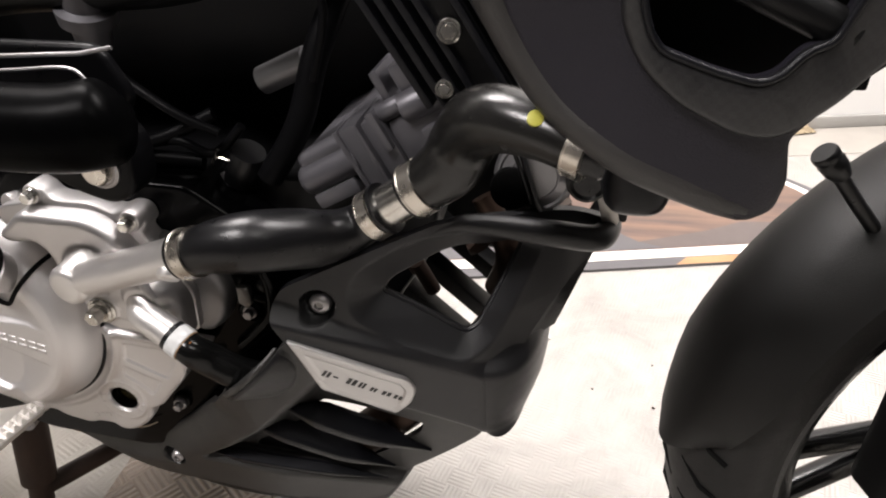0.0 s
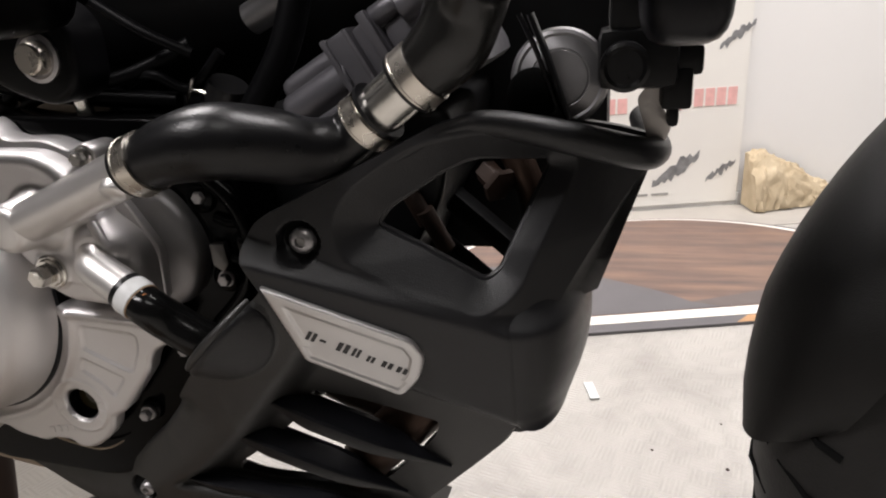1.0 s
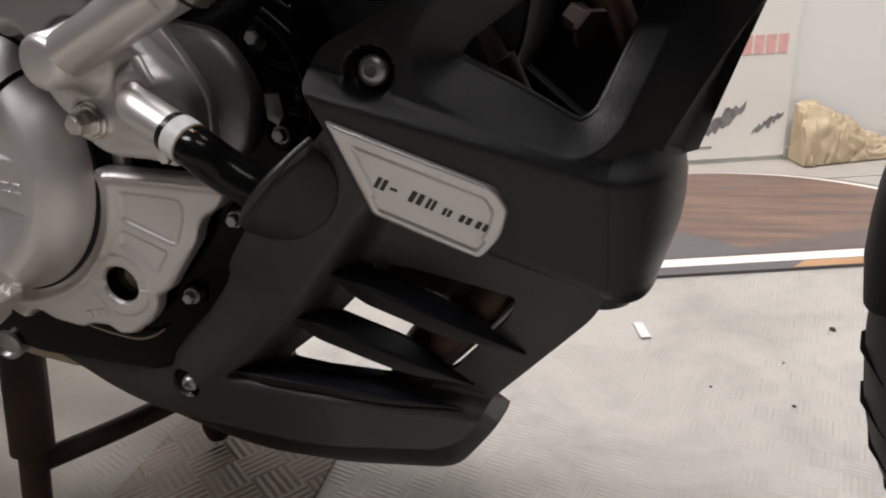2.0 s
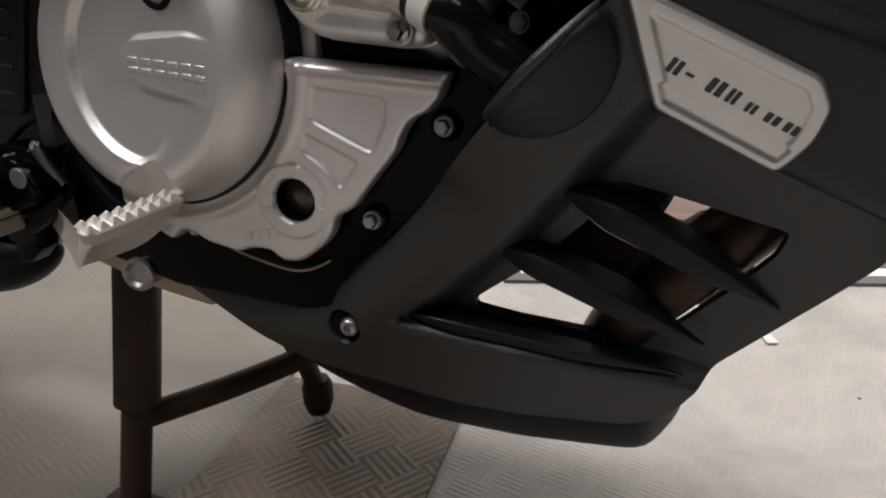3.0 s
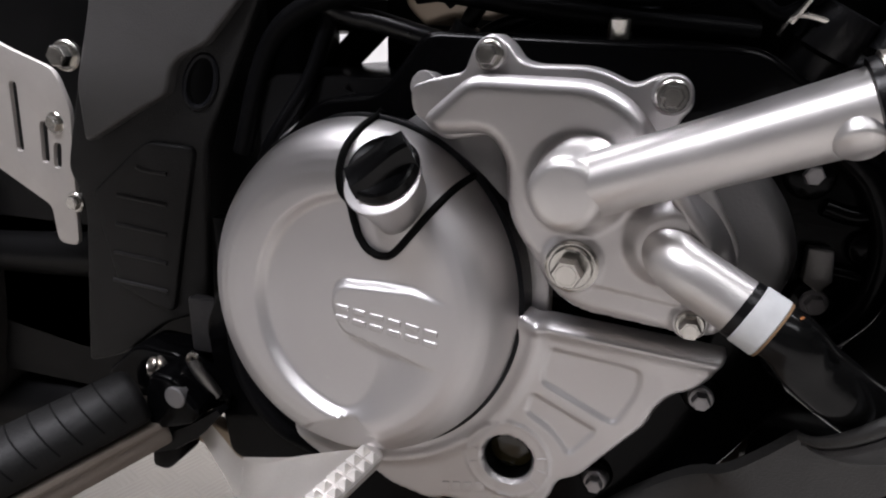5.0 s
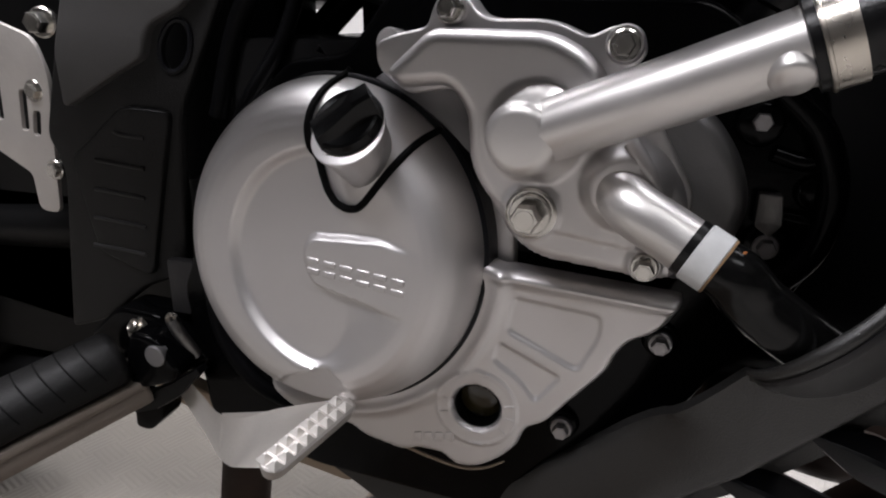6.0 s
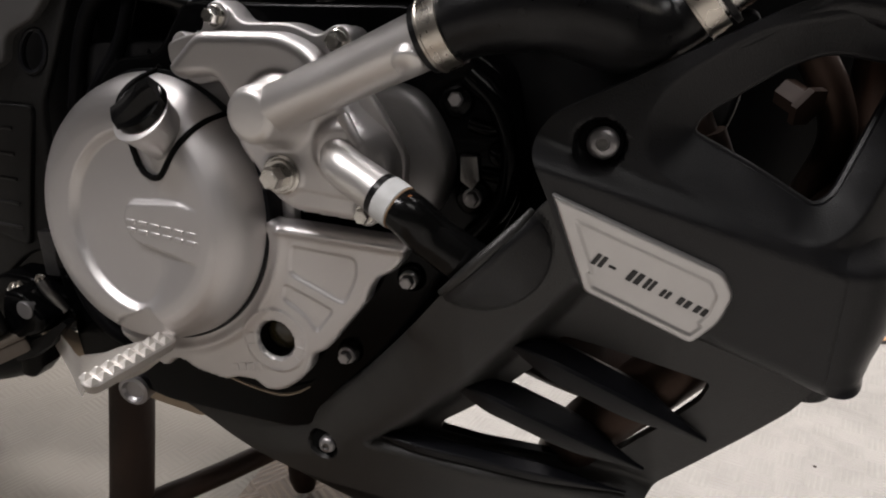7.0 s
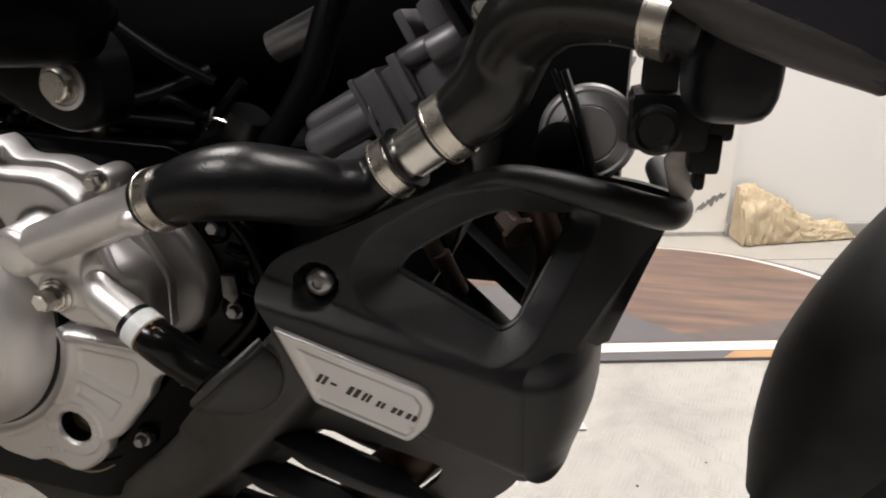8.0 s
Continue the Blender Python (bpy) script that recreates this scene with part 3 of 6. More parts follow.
# Crumbs of dirt on the pale floor.
for k, (x, y, r) in enumerate(((0.315, 0.999, 0.0045), (0.235, 0.900, 0.0018), (0.141, 0.830, 0.002), (0.228, 0.804, 0.0024))):
    bm = bmesh.new()
    bmesh.ops.create_icosphere(bm, subdivisions=2, radius=r)
    for v in bm.verts:
        v.co *= 1 + 0.35 * noise.noise(v.co * 300 + Vector((k, 0, 0)))
        v.co.z *= 0.45
    solo("dirt_crumb", bm, RUST, "small dark crumb of dirt on the pale floor", "dirt", m=pose(x, y, FLOOR + r * 0.42, 0, 0, 40 * k))

# ---- the motorcycle ----
MID = 0.56
bike = thing("motorcycle", "black adventure motorcycle with silver engine covers on its centre stand", "motorcycle", (-0.2, MID, FLOOR))

# Clutch cover: a dome with a sunken face, leaning a little to the rear.
CX, CZ, CR = -0.3757, 0.3434, 0.0862
LEAN = Vector((0.1, 1, -0.1))
NAME_PAD = rounded([(-0.3790, 0.3455, 0.006), (-0.3745, 0.3545, 0.005), (-0.3350, 0.3570), (-0.300, 0.3500), (-0.300, 0.3190), (-0.3335, 0.3230), (-0.3735, 0.3305, 0.006)], 0.003, 4)
FOOT_CUT = [(-0.4010, 0.2660), (-0.3900, 0.2775), (-0.3640, 0.2892), (-0.3560, 0.2820), (-0.3435, 0.2610), (-0.3600, 0.2450), (-0.4000, 0.2500)]
NOTCH = [(-0.3655, 0.4325), (-0.3712, 0.4245), (-0.3736, 0.4108), (-0.3722, 0.3990), (-0.3695, 0.3905), (-0.3672, 0.3827), (-0.3635, 0.3752), (-0.3577, 0.3706), (-0.3510, 0.3700), (-0.3450, 0.3732), (-0.3363, 0.3830), (-0.3270, 0.3945), (-0.3205, 0.4022), (-0.3150, 0.4062)]
BOSS = NOTCH + [(-0.290, 0.430), (-0.33, 0.46), (-0.36, 0.45)]
PROFILE = [(0, 0.3985), (0.040, 0.3980), (0.058, 0.3972), (0.064, 0.3976), (0.069, 0.3992), (0.0735, 0.4022), (0.0772, 0.4060), (0.0802, 0.4105), (0.0826, 0.4156), (0.0843, 0.4210), (CR, 0.4290)]


def dome(x, z):
    """How far the cover's face lies along y."""
    r = math.hypot(x - CX, z - CZ)
    y = PROFILE[-1][1]
    for (a, ya), (b, yb) in zip(PROFILE, PROFILE[1:]):
        if r <= b:
            y = ya + (yb - ya) * (r - a) / (b - a)
            break
    # The sunken disc: a clear step to the rear and below, a soft slope to the front.
    dx, dz = x + 0.3655, z - 0.3420
    d, turn = math.hypot(dx, dz), abs(math.degrees(math.atan2(dz, dx)))
    ahead = 1 - smooth(50, 100, turn)
    edge, soft = 0.0548 - 0.018 * ahead, 0.0026 + 0.016 * ahead
    sink = 0.0046 * (1 - smooth(edge - soft, edge + soft, d))
    if sink > 0 and -0.39 < x < -0.29 and 0.31 < z < 0.365:
        sink *= 1 - sunk(x, z, NAME_PAD, 0.0012)
    y += sink
    if z < 0.295 and x > -0.41:
        m = sunk(x, z, FOOT_CUT, 0.0009)
        y += m * max(0.0, 0.3985 + 0.42 * (0.2895 - z) - y)
    if z > 0.365:
        y += 0.0011 * sunk(x, z, BOSS, 0.0006)
    return y - 0.1 * (x - CX) + 0.1 * (z - CZ)


bm = bmesh.new()
relief(bm, [(CX + CR * math.cos(2 * math.pi * k / 120), CZ + CR * math.sin(2 * math.pi * k / 120)) for k in range(120)], dome, 0.018, 0.00115)
cover = part("clutch_cover", bm, SILVER, bike, "round domed silver clutch cover with a sunken face", 60)
# Dark joint behind the cover, then the case's round flange.
bm = bmesh.new()
lathe(bm, (CX, 0.4265, CZ), LEAN, [(0, CR - 0.004), (0.0002, CR + 0.0006), (0.0010, CR + 0.0020), (0.022, CR + 0.0024)], 96)
part("cover_joint", bm, PLASTIC_SMOOTH, cover, "black rubber ring behind the cover")
bm = bmesh.new()
lathe(bm, (CX + 0.003, 0.4360, CZ), LEAN, [(0.004, CR + 0.000), (0.004, CR + 0.0070), (0.0055, CR + 0.0085), (0.06, CR + 0.0085)], 96)
part("case_flange", bm, SILVER, bike, "silver flange round the clutch cover", 50)
# A row of small raised bars on the pad.
for k in range(6):
    x0 = -0.3755 + k * 0.00935
    for low in (0.0, 0.0052):
        z0 = 0.3366 - k * 0.00068 + low
        bm = bmesh.new()
        plate(bm, rounded([(x0, z0), (x0 + 0.0074, z0 - 0.0005), (x0 + 0.0078, z0 + 0.0025), (x0 + 0.0004, z0 + 0.0030)], 0.0009, 2), -0.0008, 0.0014, bevel=0.0006, depth=dome)
        part("raised_bar", bm, SILVER, cover, "raised bar", 40)
# The notch round the oil filler: a dark joint on the dome.
line = [Vector((x, dome(x, z) - 0.0004, z)) for x, z in (q.to_tuple() for q in spline(NOTCH, 5))]
bm = bmesh.new()
sweep(bm, line, 0.0019, 8)
part("notch_joint", bm, JOINT_SHADE_BLACK, cover, "black joint round the oil filler")
FILL = Vector((-0.3468, 0.400, 0.4065))
FAX = Vector((-0.10, -0.72, 0.68)).normalized()
bm = bmesh.new()
lathe(bm, FILL - FAX * 0.028 + Vector((0, 0, -0.005)), FAX, [(0, 0.0190), (0.006, 0.0150), (0.014, 0.0140), (0.026, 0.0158), (0.0335, 0.0168), (0.0365, 0.0180), (0.0378, 0.0180), (0.0382, 0.0172)], 48)
neck = part("filler_neck", bm, SILVER, bike, "silver oil filler neck", 50)
bm = bmesh.new()
lathe(bm, FILL + FAX * 0.006, FAX, [(0, 0.0160), (0.0015, 0.0168), (0.003, 0.0166), (0.0055, 0.0158), (0.0062, 0.0146), (0.0052, 0.0120)], 48)
cap = part("filler_cap", bm, CAP_BLACK, neck, "black plastic oil filler cap")
bm = bmesh.new()
side = Vector((0.80, 0, 0.75))
side = (side - FAX * side.dot(FAX)).normalized()
wide = FAX.cross(side)
tm = Matrix.Translation(FILL + FAX * 0.0105) @ Matrix((side, wide, FAX)).transposed().to_4x4()
rows = []
for k in range(9):
    u = -0.0150 + 0.0300 * k / 8
    h = 0.0040 + 0.0065 * smooth(-0.016, 0.012, u)
    w = 0.0075 - 0.0012 * smooth(-0.01, 0.015, u)
    rows.append([bm.verts.new(tm @ Vector((u, a * w, b * h))) for a, b in ((-1.25, -0.2), (-1, 0.4), (-0.75, 0.9), (-0.45, 1), (0.45, 1), (0.75, 0.9), (1, 0.4), (1.25, -0.2))])
for a, b in zip(rows, rows[1:]):
    for j in range(7):
        bm.faces.new((a[j], a[j + 1], b[j + 1], b[j]))
bm.faces.new(rows[0][::-1])
bm.faces.new(rows[-1])
part("grip", bm, CAP_BLACK, neck, "black wedge-shaped grip of the cap", 25)
# Casting behind the notch, and a rolled edge of the case above the cover.
bm = bmesh.new()
lathe(bm, (-0.330, 0.456, 0.404), (0.05, -1, 0.05), [(0, 0.044), (0.010, 0.041), (0.018, 0.034), (0.023, 0.025), (0.026, 0.012), (0.027, 0)], 48)
part("filler_hump", bm, CASING, bike, "silver casting round the filler", 60)
bm = bmesh.new()
sweep(bm, spline([(-0.4080, 0.4460, 0.4235), (-0.3980, 0.4440, 0.4280), (-0.3840, 0.4430, 0.4312), (-0.3690, 0.4430, 0.4330), (-0.3560, 0.4460, 0.4320)], 6), 0.0040, 14)
part("case_edge", bm, SILVER, bike, "rolled silver edge of the case", 60)

# Water pump cover.
FACE = rounded([(-0.3345, 0.4335, 0.006), (-0.3130, 0.4525, 0.006), (-0.262, 0.4515, 0.014), (-0.2455, 0.4430, 0.008), (-0.2215, 0.4090, 0.006), (-0.2105, 0.4010, 0.01), (-0.2010, 0.3860, 0.01), (-0.2030, 0.3510, 0.006), (-0.2180, 0.3500, 0.004), (-0.2620, 0.3545, 0.008), (-0.2745, 0.3620, 0.012), (-0.2835, 0.3770, 0.012), (-0.2945, 0.3930, 0.012), (-0.2962, 0.4180, 0.010), (-0.3045, 0.4290, 0.008), (-0.3280, 0.4265, 0.008)], 0.006, 6)
RIB_LINE = [(-0.2850, 0.3835), (-0.2660, 0.3700), (-0.2220, 0.3640), (-0.19, 0.3600), (-0.19, 0.33), (-0.30, 0.33)]


def pump_y(x, z):
    y = 0.4005 + 1.1 * roll(to_line(x, z, FACE), 0.0062)
    y += 0.0013 * sunk(x, z, RIB_LINE, 0.0006)
    for bx, bz, r, h, f in ((-0.2655, 0.4105, 0.0170, 0.0055, 0.0060), (-0.2270, 0.3905, 0.0140, 0.0075, 0.0060), (-0.2655, 0.3770, 0.0122, 0.0016, 0.0014), (-0.2165, 0.3580, 0.0068, 0.0020, 0.0012)):
        d = math.hypot(x - bx, z - bz)
        if d < r + f:
            y -= h * (1 - smooth(r - f * 0.3, r + f, d))
    return y


bm = bmesh.new()
relief(bm, FACE, pump_y, 0.020, 0.00115)
pump = part("pump_cover", bm, SILVER, bike, "satin silver water pump cover", 60)
bm = bmesh.new()
FLANGE = [(-0.3440, 0.4345, 0.006), (-0.3440, 0.4460, 0.004), (-0.3340, 0.4495, 0.004), (-0.3195, 0.4525, 0.003), (-0.3150, 0.4645, 0.006), (-0.3075, 0.4695, 0.006), (-0.3005, 0.4650, 0.006), (-0.2955, 0.4580, 0.006), (-0.2890, 0.4562, 0.004), (-0.2640, 0.4562, 0.012), (-0.2480, 0.4490, 0.004), (-0.2370, 0.4545, 0.006), (-0.2265, 0.4525, 0.007), (-0.2235, 0.4420, 0.006), (-0.2300, 0.4350, 0.004), (-0.2140, 0.4120), (-0.1990, 0.3860), (-0.2020, 0.3500, 0.006), (-0.2200, 0.3485, 0.004), (-0.2640, 0.3530), (-0.2765, 0.3610, 0.01), (-0.2860, 0.3765, 0.01), (-0.2980, 0.3930, 0.01), (-0.2995, 0.4185, 0.008), (-0.3065, 0.4265), (-0.3280, 0.4225)]
plate(bm, rounded(FLANGE, 0.005, 5), 0.4180, 0.436, bevel=0.0018)
part("pump_flange", bm, SILVER, pump, "silver flange with bolt ears", 50)
for place, axis, r in (((-0.3075, 0.4160, 0.4600), (0, -1, 0.05), 0.0046), ((-0.2330, 0.4120, 0.4462), (0.02, -1, 0.05), 0.0048), ((-0.2163, 0.3985, 0.3578), (0, -1, 0), 0.0044), ((-0.3400, 0.4260, 0.4440), (-0.2, -1, 0.2), 0.0042)):
    bm = bmesh.new()
    lathe(bm, Vector(place) + Vector((0, 0.010, 0)), axis, [(0, r * 1.75), (0.008, r * 1.65), (0.0092, r * 1.5)], 32)
    part("bolt_boss", bm, SILVER, pump, "", 40)
    if place[0] > -0.33:
        bolt(pump, place, axis, r, STEEL, head=0.0075)
# The proud bolt with its washer on the pump cover.
bm = bmesh.new()
lathe(bm, (-0.2650, 0.3995, 0.3770), (0, -1, 0), [(0, 0.0112), (0.0022, 0.0112), (0.0030, 0.0100)], 36)
part("washer", bm, STEEL, pump, "zinc washer", 30)
bm = bmesh.new()
lathe(bm, (-0.2650, 0.3970, 0.3770), (-0.05, -1, 0), [(0, 0.0092), (0.0018, 0.0092), (0.0026, 0.0084)], 36)
part("flange_washer", bm, STEEL, pump, "zinc flange of the bolt", 30)
bolt(pump, (-0.2652, 0.3945, 0.3770), (-0.05, -1, 0), 0.0066, STEEL, "drain_bolt", 0.0090, False)
# A short fin beside the elbow.
bm = bmesh.new()
sweep(bm, spline([(-0.2260, 0.3985, 0.4095), (-0.2200, 0.3955, 0.4010), (-0.2160, 0.3950, 0.3950)], 5), 0.0034, 12)
part("rib", bm, SILVER, pump, "", 60)
# Coolant pipe.
PA, PB = Vector((-0.2650, 0.387, 0.4115)), Vector((-0.1685, 0.3758, 0.4494))
ax = (PB - PA).normalized()
bm = bmesh.new()
lathe(bm, PA, ax, [(0.002, 0.0118), (0.010, 0.0124), (0.060, 0.0128), (0.098, 0.0134), (0.103, 0.0140), (0.107, 0.0140)], 48)
pipe = part("coolant_pipe", bm, SILVER_TUBE, bike, "satin silver coolant pipe", 50)
bm = bmesh.new()
lathe(bm, PA + Vector((0, 0.012, 0)), (-0.12, -1, 0.0), [(0, 0.0205), (0.005, 0.0172), (0.010, 0.0160), (0.0195, 0.0150), (0.0225, 0.0135), (0.0238, 0.0112), (0.0241, 0.0098), (0.0240, 0)], 48)
part("pipe_end", bm, SILVER_TUBE, pipe, "rounded end boss of the pipe", 60)
bm = bmesh.new()
lathe(bm, PB + ax * -0.010 + Vector((0, -0.0075, -0.004)), (0.06, -0.75, -0.62), [(0, 0.0075), (0.006, 0.0075), (0.0075, 0.006)], 24)
part("pipe_boss", bm, SILVER_TUBE, pipe, "", 50)
# Lower elbow and overflow hose.
EB = Vector((-0.201, 0.3835, 0.3735))
EA0 = Vector((-0.229, 0.412, 0.391))
ea = (EB - Vector((-0.222, 0.389, 0.3845))).normalized()
bm = bmesh.new()
curve = spline([EA0, (-0.2275, 0.3985, 0.3885), (-0.222, 0.3890, 0.3845), EB - ea * 0.006, EB], 7)
sweep(bm, curve, [0.0165 - 0.0052 * smooth(0, 0.35, k / (len(curve) - 1)) for k in range(len(curve))], 32)
elbow = part("elbow", bm, SILVER_TUBE, bike, "silver cast elbow", 60)
bm = bmesh.new()
lathe(bm, EB, ea, [(-0.0005, 0.0118), (0.003, 0.0118)], 32)
part("seal", bm, RUBBER, elbow, "thin black seal")
bm = bmesh.new()
lathe(bm, EB, ea, [(0.003, 0.0117), (0.0035, 0.0122), (0.0125, 0.0122), (0.013, 0.0116)], 32)
band = part("white_band", bm, WHITE_BAND, elbow, "white band with a rust spot")
bm = bmesh.new()
lathe(bm, EB + ea * 0.011 + Vector((0.0095, -0.006, 0.0055)), (0.6, -0.6, 0.5), [(-0.001, 0.0022), (0.0012, 0.0018), (0.0016, 0.0)], 10)
part("rust_spot", bm, RUST_SPOT, band, "brown rust spot")
bm = bmesh.new()
lathe(bm, EB, ea, [(0.0128, 0.0112), (0.0130, 0.0119), (0.0138, 0.0119), (0.0140, 0.0112)], 32)
part("rim_stain", bm, RUST_LINE, band, "thin brown stain on the lower rim")
bm = bmesh.new()
lower = spline([EB + ea * 0.012, EB + ea * 0.020, (-0.1750, 0.3835, 0.3540), (-0.1590, 0.3870, 0.3415), (-0.1430, 0.3960, 0.3290)], 8)
sweep(bm, lower, [0.0112 + 0.0010 * smooth(0, 0.5, k / (len(lower) - 1)) for k in range(len(lower))], 28)
part("overflow_hose", bm, SHINY_RUBBER, bike, "shiny black rubber hose", 60)

# Lower case with its sight glass.
LOWER = rounded([(-0.2900, 0.3440, 0.004), (-0.1975, 0.3370, 0.002), (-0.2030, 0.3245, 0.003), (-0.2095, 0.3175, 0.004), (-0.2190, 0.3132, 0.004), (-0.2248, 0.3050, 0.004), (-0.2275, 0.2965), (-0.2465, 0.2735), (-0.2565, 0.2610, 0.004), (-0.2665, 0.2560, 0.004), (-0.2700, 0.2450, 0.004), (-0.2775, 0.2360, 0.008), (-0.2910, 0.2262, 0.006), (-0.3040, 0.2255, 0.006), (-0.3110, 0.2315, 0.003), (-0.3240, 0.2318, 0.003), (-0.3335, 0.2280, 0.004), (-0.3570, 0.2330, 0.006), (-0.3660, 0.2390, 0.004), (-0.3730, 0.2390, 0.004), (-0.3810, 0.2310, 0.006), (-0.410, 0.248), (-0.430, 0.30), (-0.40, 0.344)], 0.006, 4)
POCKETS = [rounded([(-0.2750, 0.3285), (-0.2325, 0.3242, 0.005), (-0.2330, 0.3130, 0.010), (-0.2420, 0.2940, 0.004), (-0.2775, 0.3105)], 0.003, 3), rounded([(-0.2812, 0.3035), (-0.2500, 0.2890), (-0.2620, 0.2730, 0.003), (-0.2700, 0.2840, 0.008), (-0.2842, 0.2930)], 0.0025, 3)]
GX, GZ, GR = -0.2920, 0.2640, 0.0124
hole = [(GX + GR * math.cos(2 * math.pi * k / 40), GZ + GR * math.sin(2 * math.pi * k / 40)) for k in range(40)]


def lower_y(x, z):
    y = 0.4175 + 0.9 * roll(to_line(x, z, LOWER), 0.0035)
    if x > -0.29:
        y += 0.0016 * sum(sunk(x, z, p, 0.0009) for p in POCKETS)
    # A rolled bead along the upper edge, and one down beside the clutch cover.
    up = (0.3425 - 0.076 * (x + 0.284)) - z
    y -= 0.0030 * math.exp(-((up - 0.0035) / 0.0032) ** 2) * smooth(-0.292, -0.280, x)
    r = math.hypot(x - CX, z - CZ)
    y -= 0.0022 * math.exp(-((r - 0.0950) / 0.0035) ** 2)
    d = math.hypot(x - GX, z - GZ)
    return y - 0.0006 * smooth(0.0222, 0.0212, d) + 0.004 * (1 - smooth(GR, GR + 0.0016, d)) - 0.0006 * math.exp(-((d - 0.0212) / 0.0007) ** 2)


bm = bmesh.new()
relief(bm, LOWER, lower_y, 0.0085, 0.00115, [hole])
lower_case = part("lower_case", bm, SILVER, bike, "satin silver lower crankcase cover with two sunken fields", 50)
bm = bmesh.new()
lathe(bm, (GX, 0, GZ), (0, 1, 0), [(0.4196, GR - 0.0002), (0.4200, GR - 0.0007), (0.4290, GR - 0.0007)], 48, False)
part("glass_rim", bm, CASE_BLACK, lower_case, "black seal round the sight glass", 30)
bm = bmesh.new()
lathe(bm, (GX, 0, GZ), (0, -1, 0), [(-0.4290, GR - 0.0008), (-0.4282, GR * 0.9), (-0.4268, GR * 0.5), (-0.4264, 0)], 32)
part("sight_glass", bm, WINDOW, lower_case, "dark round oil sight glass")
for q in (-38, -10, 14, 168, 195):
    bm = bmesh.new()
    c, n_ = math.cos(radians(q)), math.sin(radians(q))
    sweep(bm, [(GX + 0.0155 * c, 0.4170, GZ + 0.0155 * n_), (GX + 0.0208 * c, 0.4170, GZ + 0.0208 * n_)], 0.0005, 6)
    part("level_mark", bm, SILVER, lower_case, "short cast mark beside the glass")
for k in range(4):
    bm = bmesh.new()
    x0 = -0.3265 + k * 0.0060
    z0 = 0.2368 + 0.0012 * k
    plate(bm, rounded([(x0, z0), (x0 + 0.0046, z0 + 0.0008), (x0 + 0.0046, z0 + 0.0066), (x0, z0 + 0.0058)], 0.001, 2), 0.4169, 0.4190, bevel=0.0003)
    part("raised_bar", bm, SILVER, lower_case, "faint raised bar")
B1, B2 = (-0.2050, 0.4310, 0.3085), (-0.2490, 0.4310, 0.2525)
# Black case behind, with lobes that show round the silver cover.
bm = bmesh.new()
BLACKCASE = [(-0.44, 0.40), (-0.402, 0.436), (-0.368, 0.440), (-0.345, 0.470), (-0.20, 0.465), (-0.150, 0.43), (-0.138, 0.36), (-0.165, 0.312), (-0.190, 0.272), (-0.225, 0.222), (-0.262, 0.194), (-0.30, 0.184), (-0.40, 0.190), (-0.475, 0.212), (-0.485, 0.30)]
plate(bm, rounded(BLACKCASE, 0.008, 4), 0.4375, 0.70, bevel=0.004)
part("crankcase", bm, CASE_BLACK, bike, "gloss black crankcase", 40)
for x, y, z in (B1, B2, (-0.1750, 0.4365, 0.4155), (-0.166, 0.434, 0.361), (-0.3745, 0.436, 0.235)):
    bolt(bike, (x, y, z), (0, -1, 0), 0.0043, DULL_SILVER, "case_bolt")
# Round grey casing beyond the pump cover.
bm = bmesh.new()
plate(bm, rounded([(-0.235, 0.43), (-0.196, 0.421, 0.01), (-0.1815, 0.402, 0.01), (-0.1745, 0.380, 0.01), (-0.182, 0.3555, 0.01), (-0.20, 0.340), (-0.25, 0.36)], 0.01, 6), 0.4245, 0.46, bevel=0.008)
part("round_casing", bm, CASING, bike, "dull grey rounded casing", 60)
bm = bmesh.new()
sweep(bm, spline([(-0.168, 0.436, 0.428), (-0.152, 0.435, 0.412), (-0.144, 0.434, 0.388), (-0.147, 0.434, 0.362), (-0.160, 0.435, 0.344), (-0.178, 0.436, 0.326)], 6), 0.0065, 14)
part("case_ridge", bm, CASE_BLACK, bike, "raised black rim of the case", 60)
for x, z, r in ((-0.1755, 0.4145, 0.0095), (-0.166, 0.361, 0.0100), (-0.150, 0.386, 0.0075), (B1[0], B1[2], 0.0085), (B2[0], B2[2], 0.0080), (-0.3745, 0.235, 0.0085)):
    bm = bmesh.new()
    lathe(bm, (x, 0.442, z), (0, -1, 0), [(0, r * 1.25), (0.004, r * 1.1), (0.0075, r), (0.0085, r * 0.85)], 28)
    part("case_boss", bm, CASE_BLACK, bike, "", 50)
for pts in ([(-0.168, 0.437, 0.402), (-0.156, 0.436, 0.399), (-0.147, 0.436, 0.402)], [(-0.165, 0.437, 0.375), (-0.155, 0.436, 0.374), (-0.147, 0.436, 0.372)]):
    bm = bmesh.new()
    sweep(bm, spline(pts, 4), 0.004, 10)
    part("case_web", bm, CASE_BLACK, bike, "", 60)
bm = bmesh.new()
sweep(bm, spline([(-0.352, 0.433, 0.2255), (-0.338, 0.432, 0.2215), (-0.320, 0.432, 0.2170), (-0.303, 0.432, 0.2147), (-0.290, 0.432, 0.2175), (-0.279, 0.433, 0.2235)], 6), [0.0005 + 0.0006 * math.sin(math.pi * k / 30) for k in range(31)], 10)
part("stained_edge", bm, STAINED_ALU, bike, "thin stained edge under the lower case", 60)
bm = bmesh.new()
plate(bm, rounded([(-0.1725, 0.3855), (-0.1625, 0.3855), (-0.1610, 0.372), (-0.1655, 0.366), (-0.1725, 0.371)], 0.001), 0.4305, 0.436, bevel=0.001)
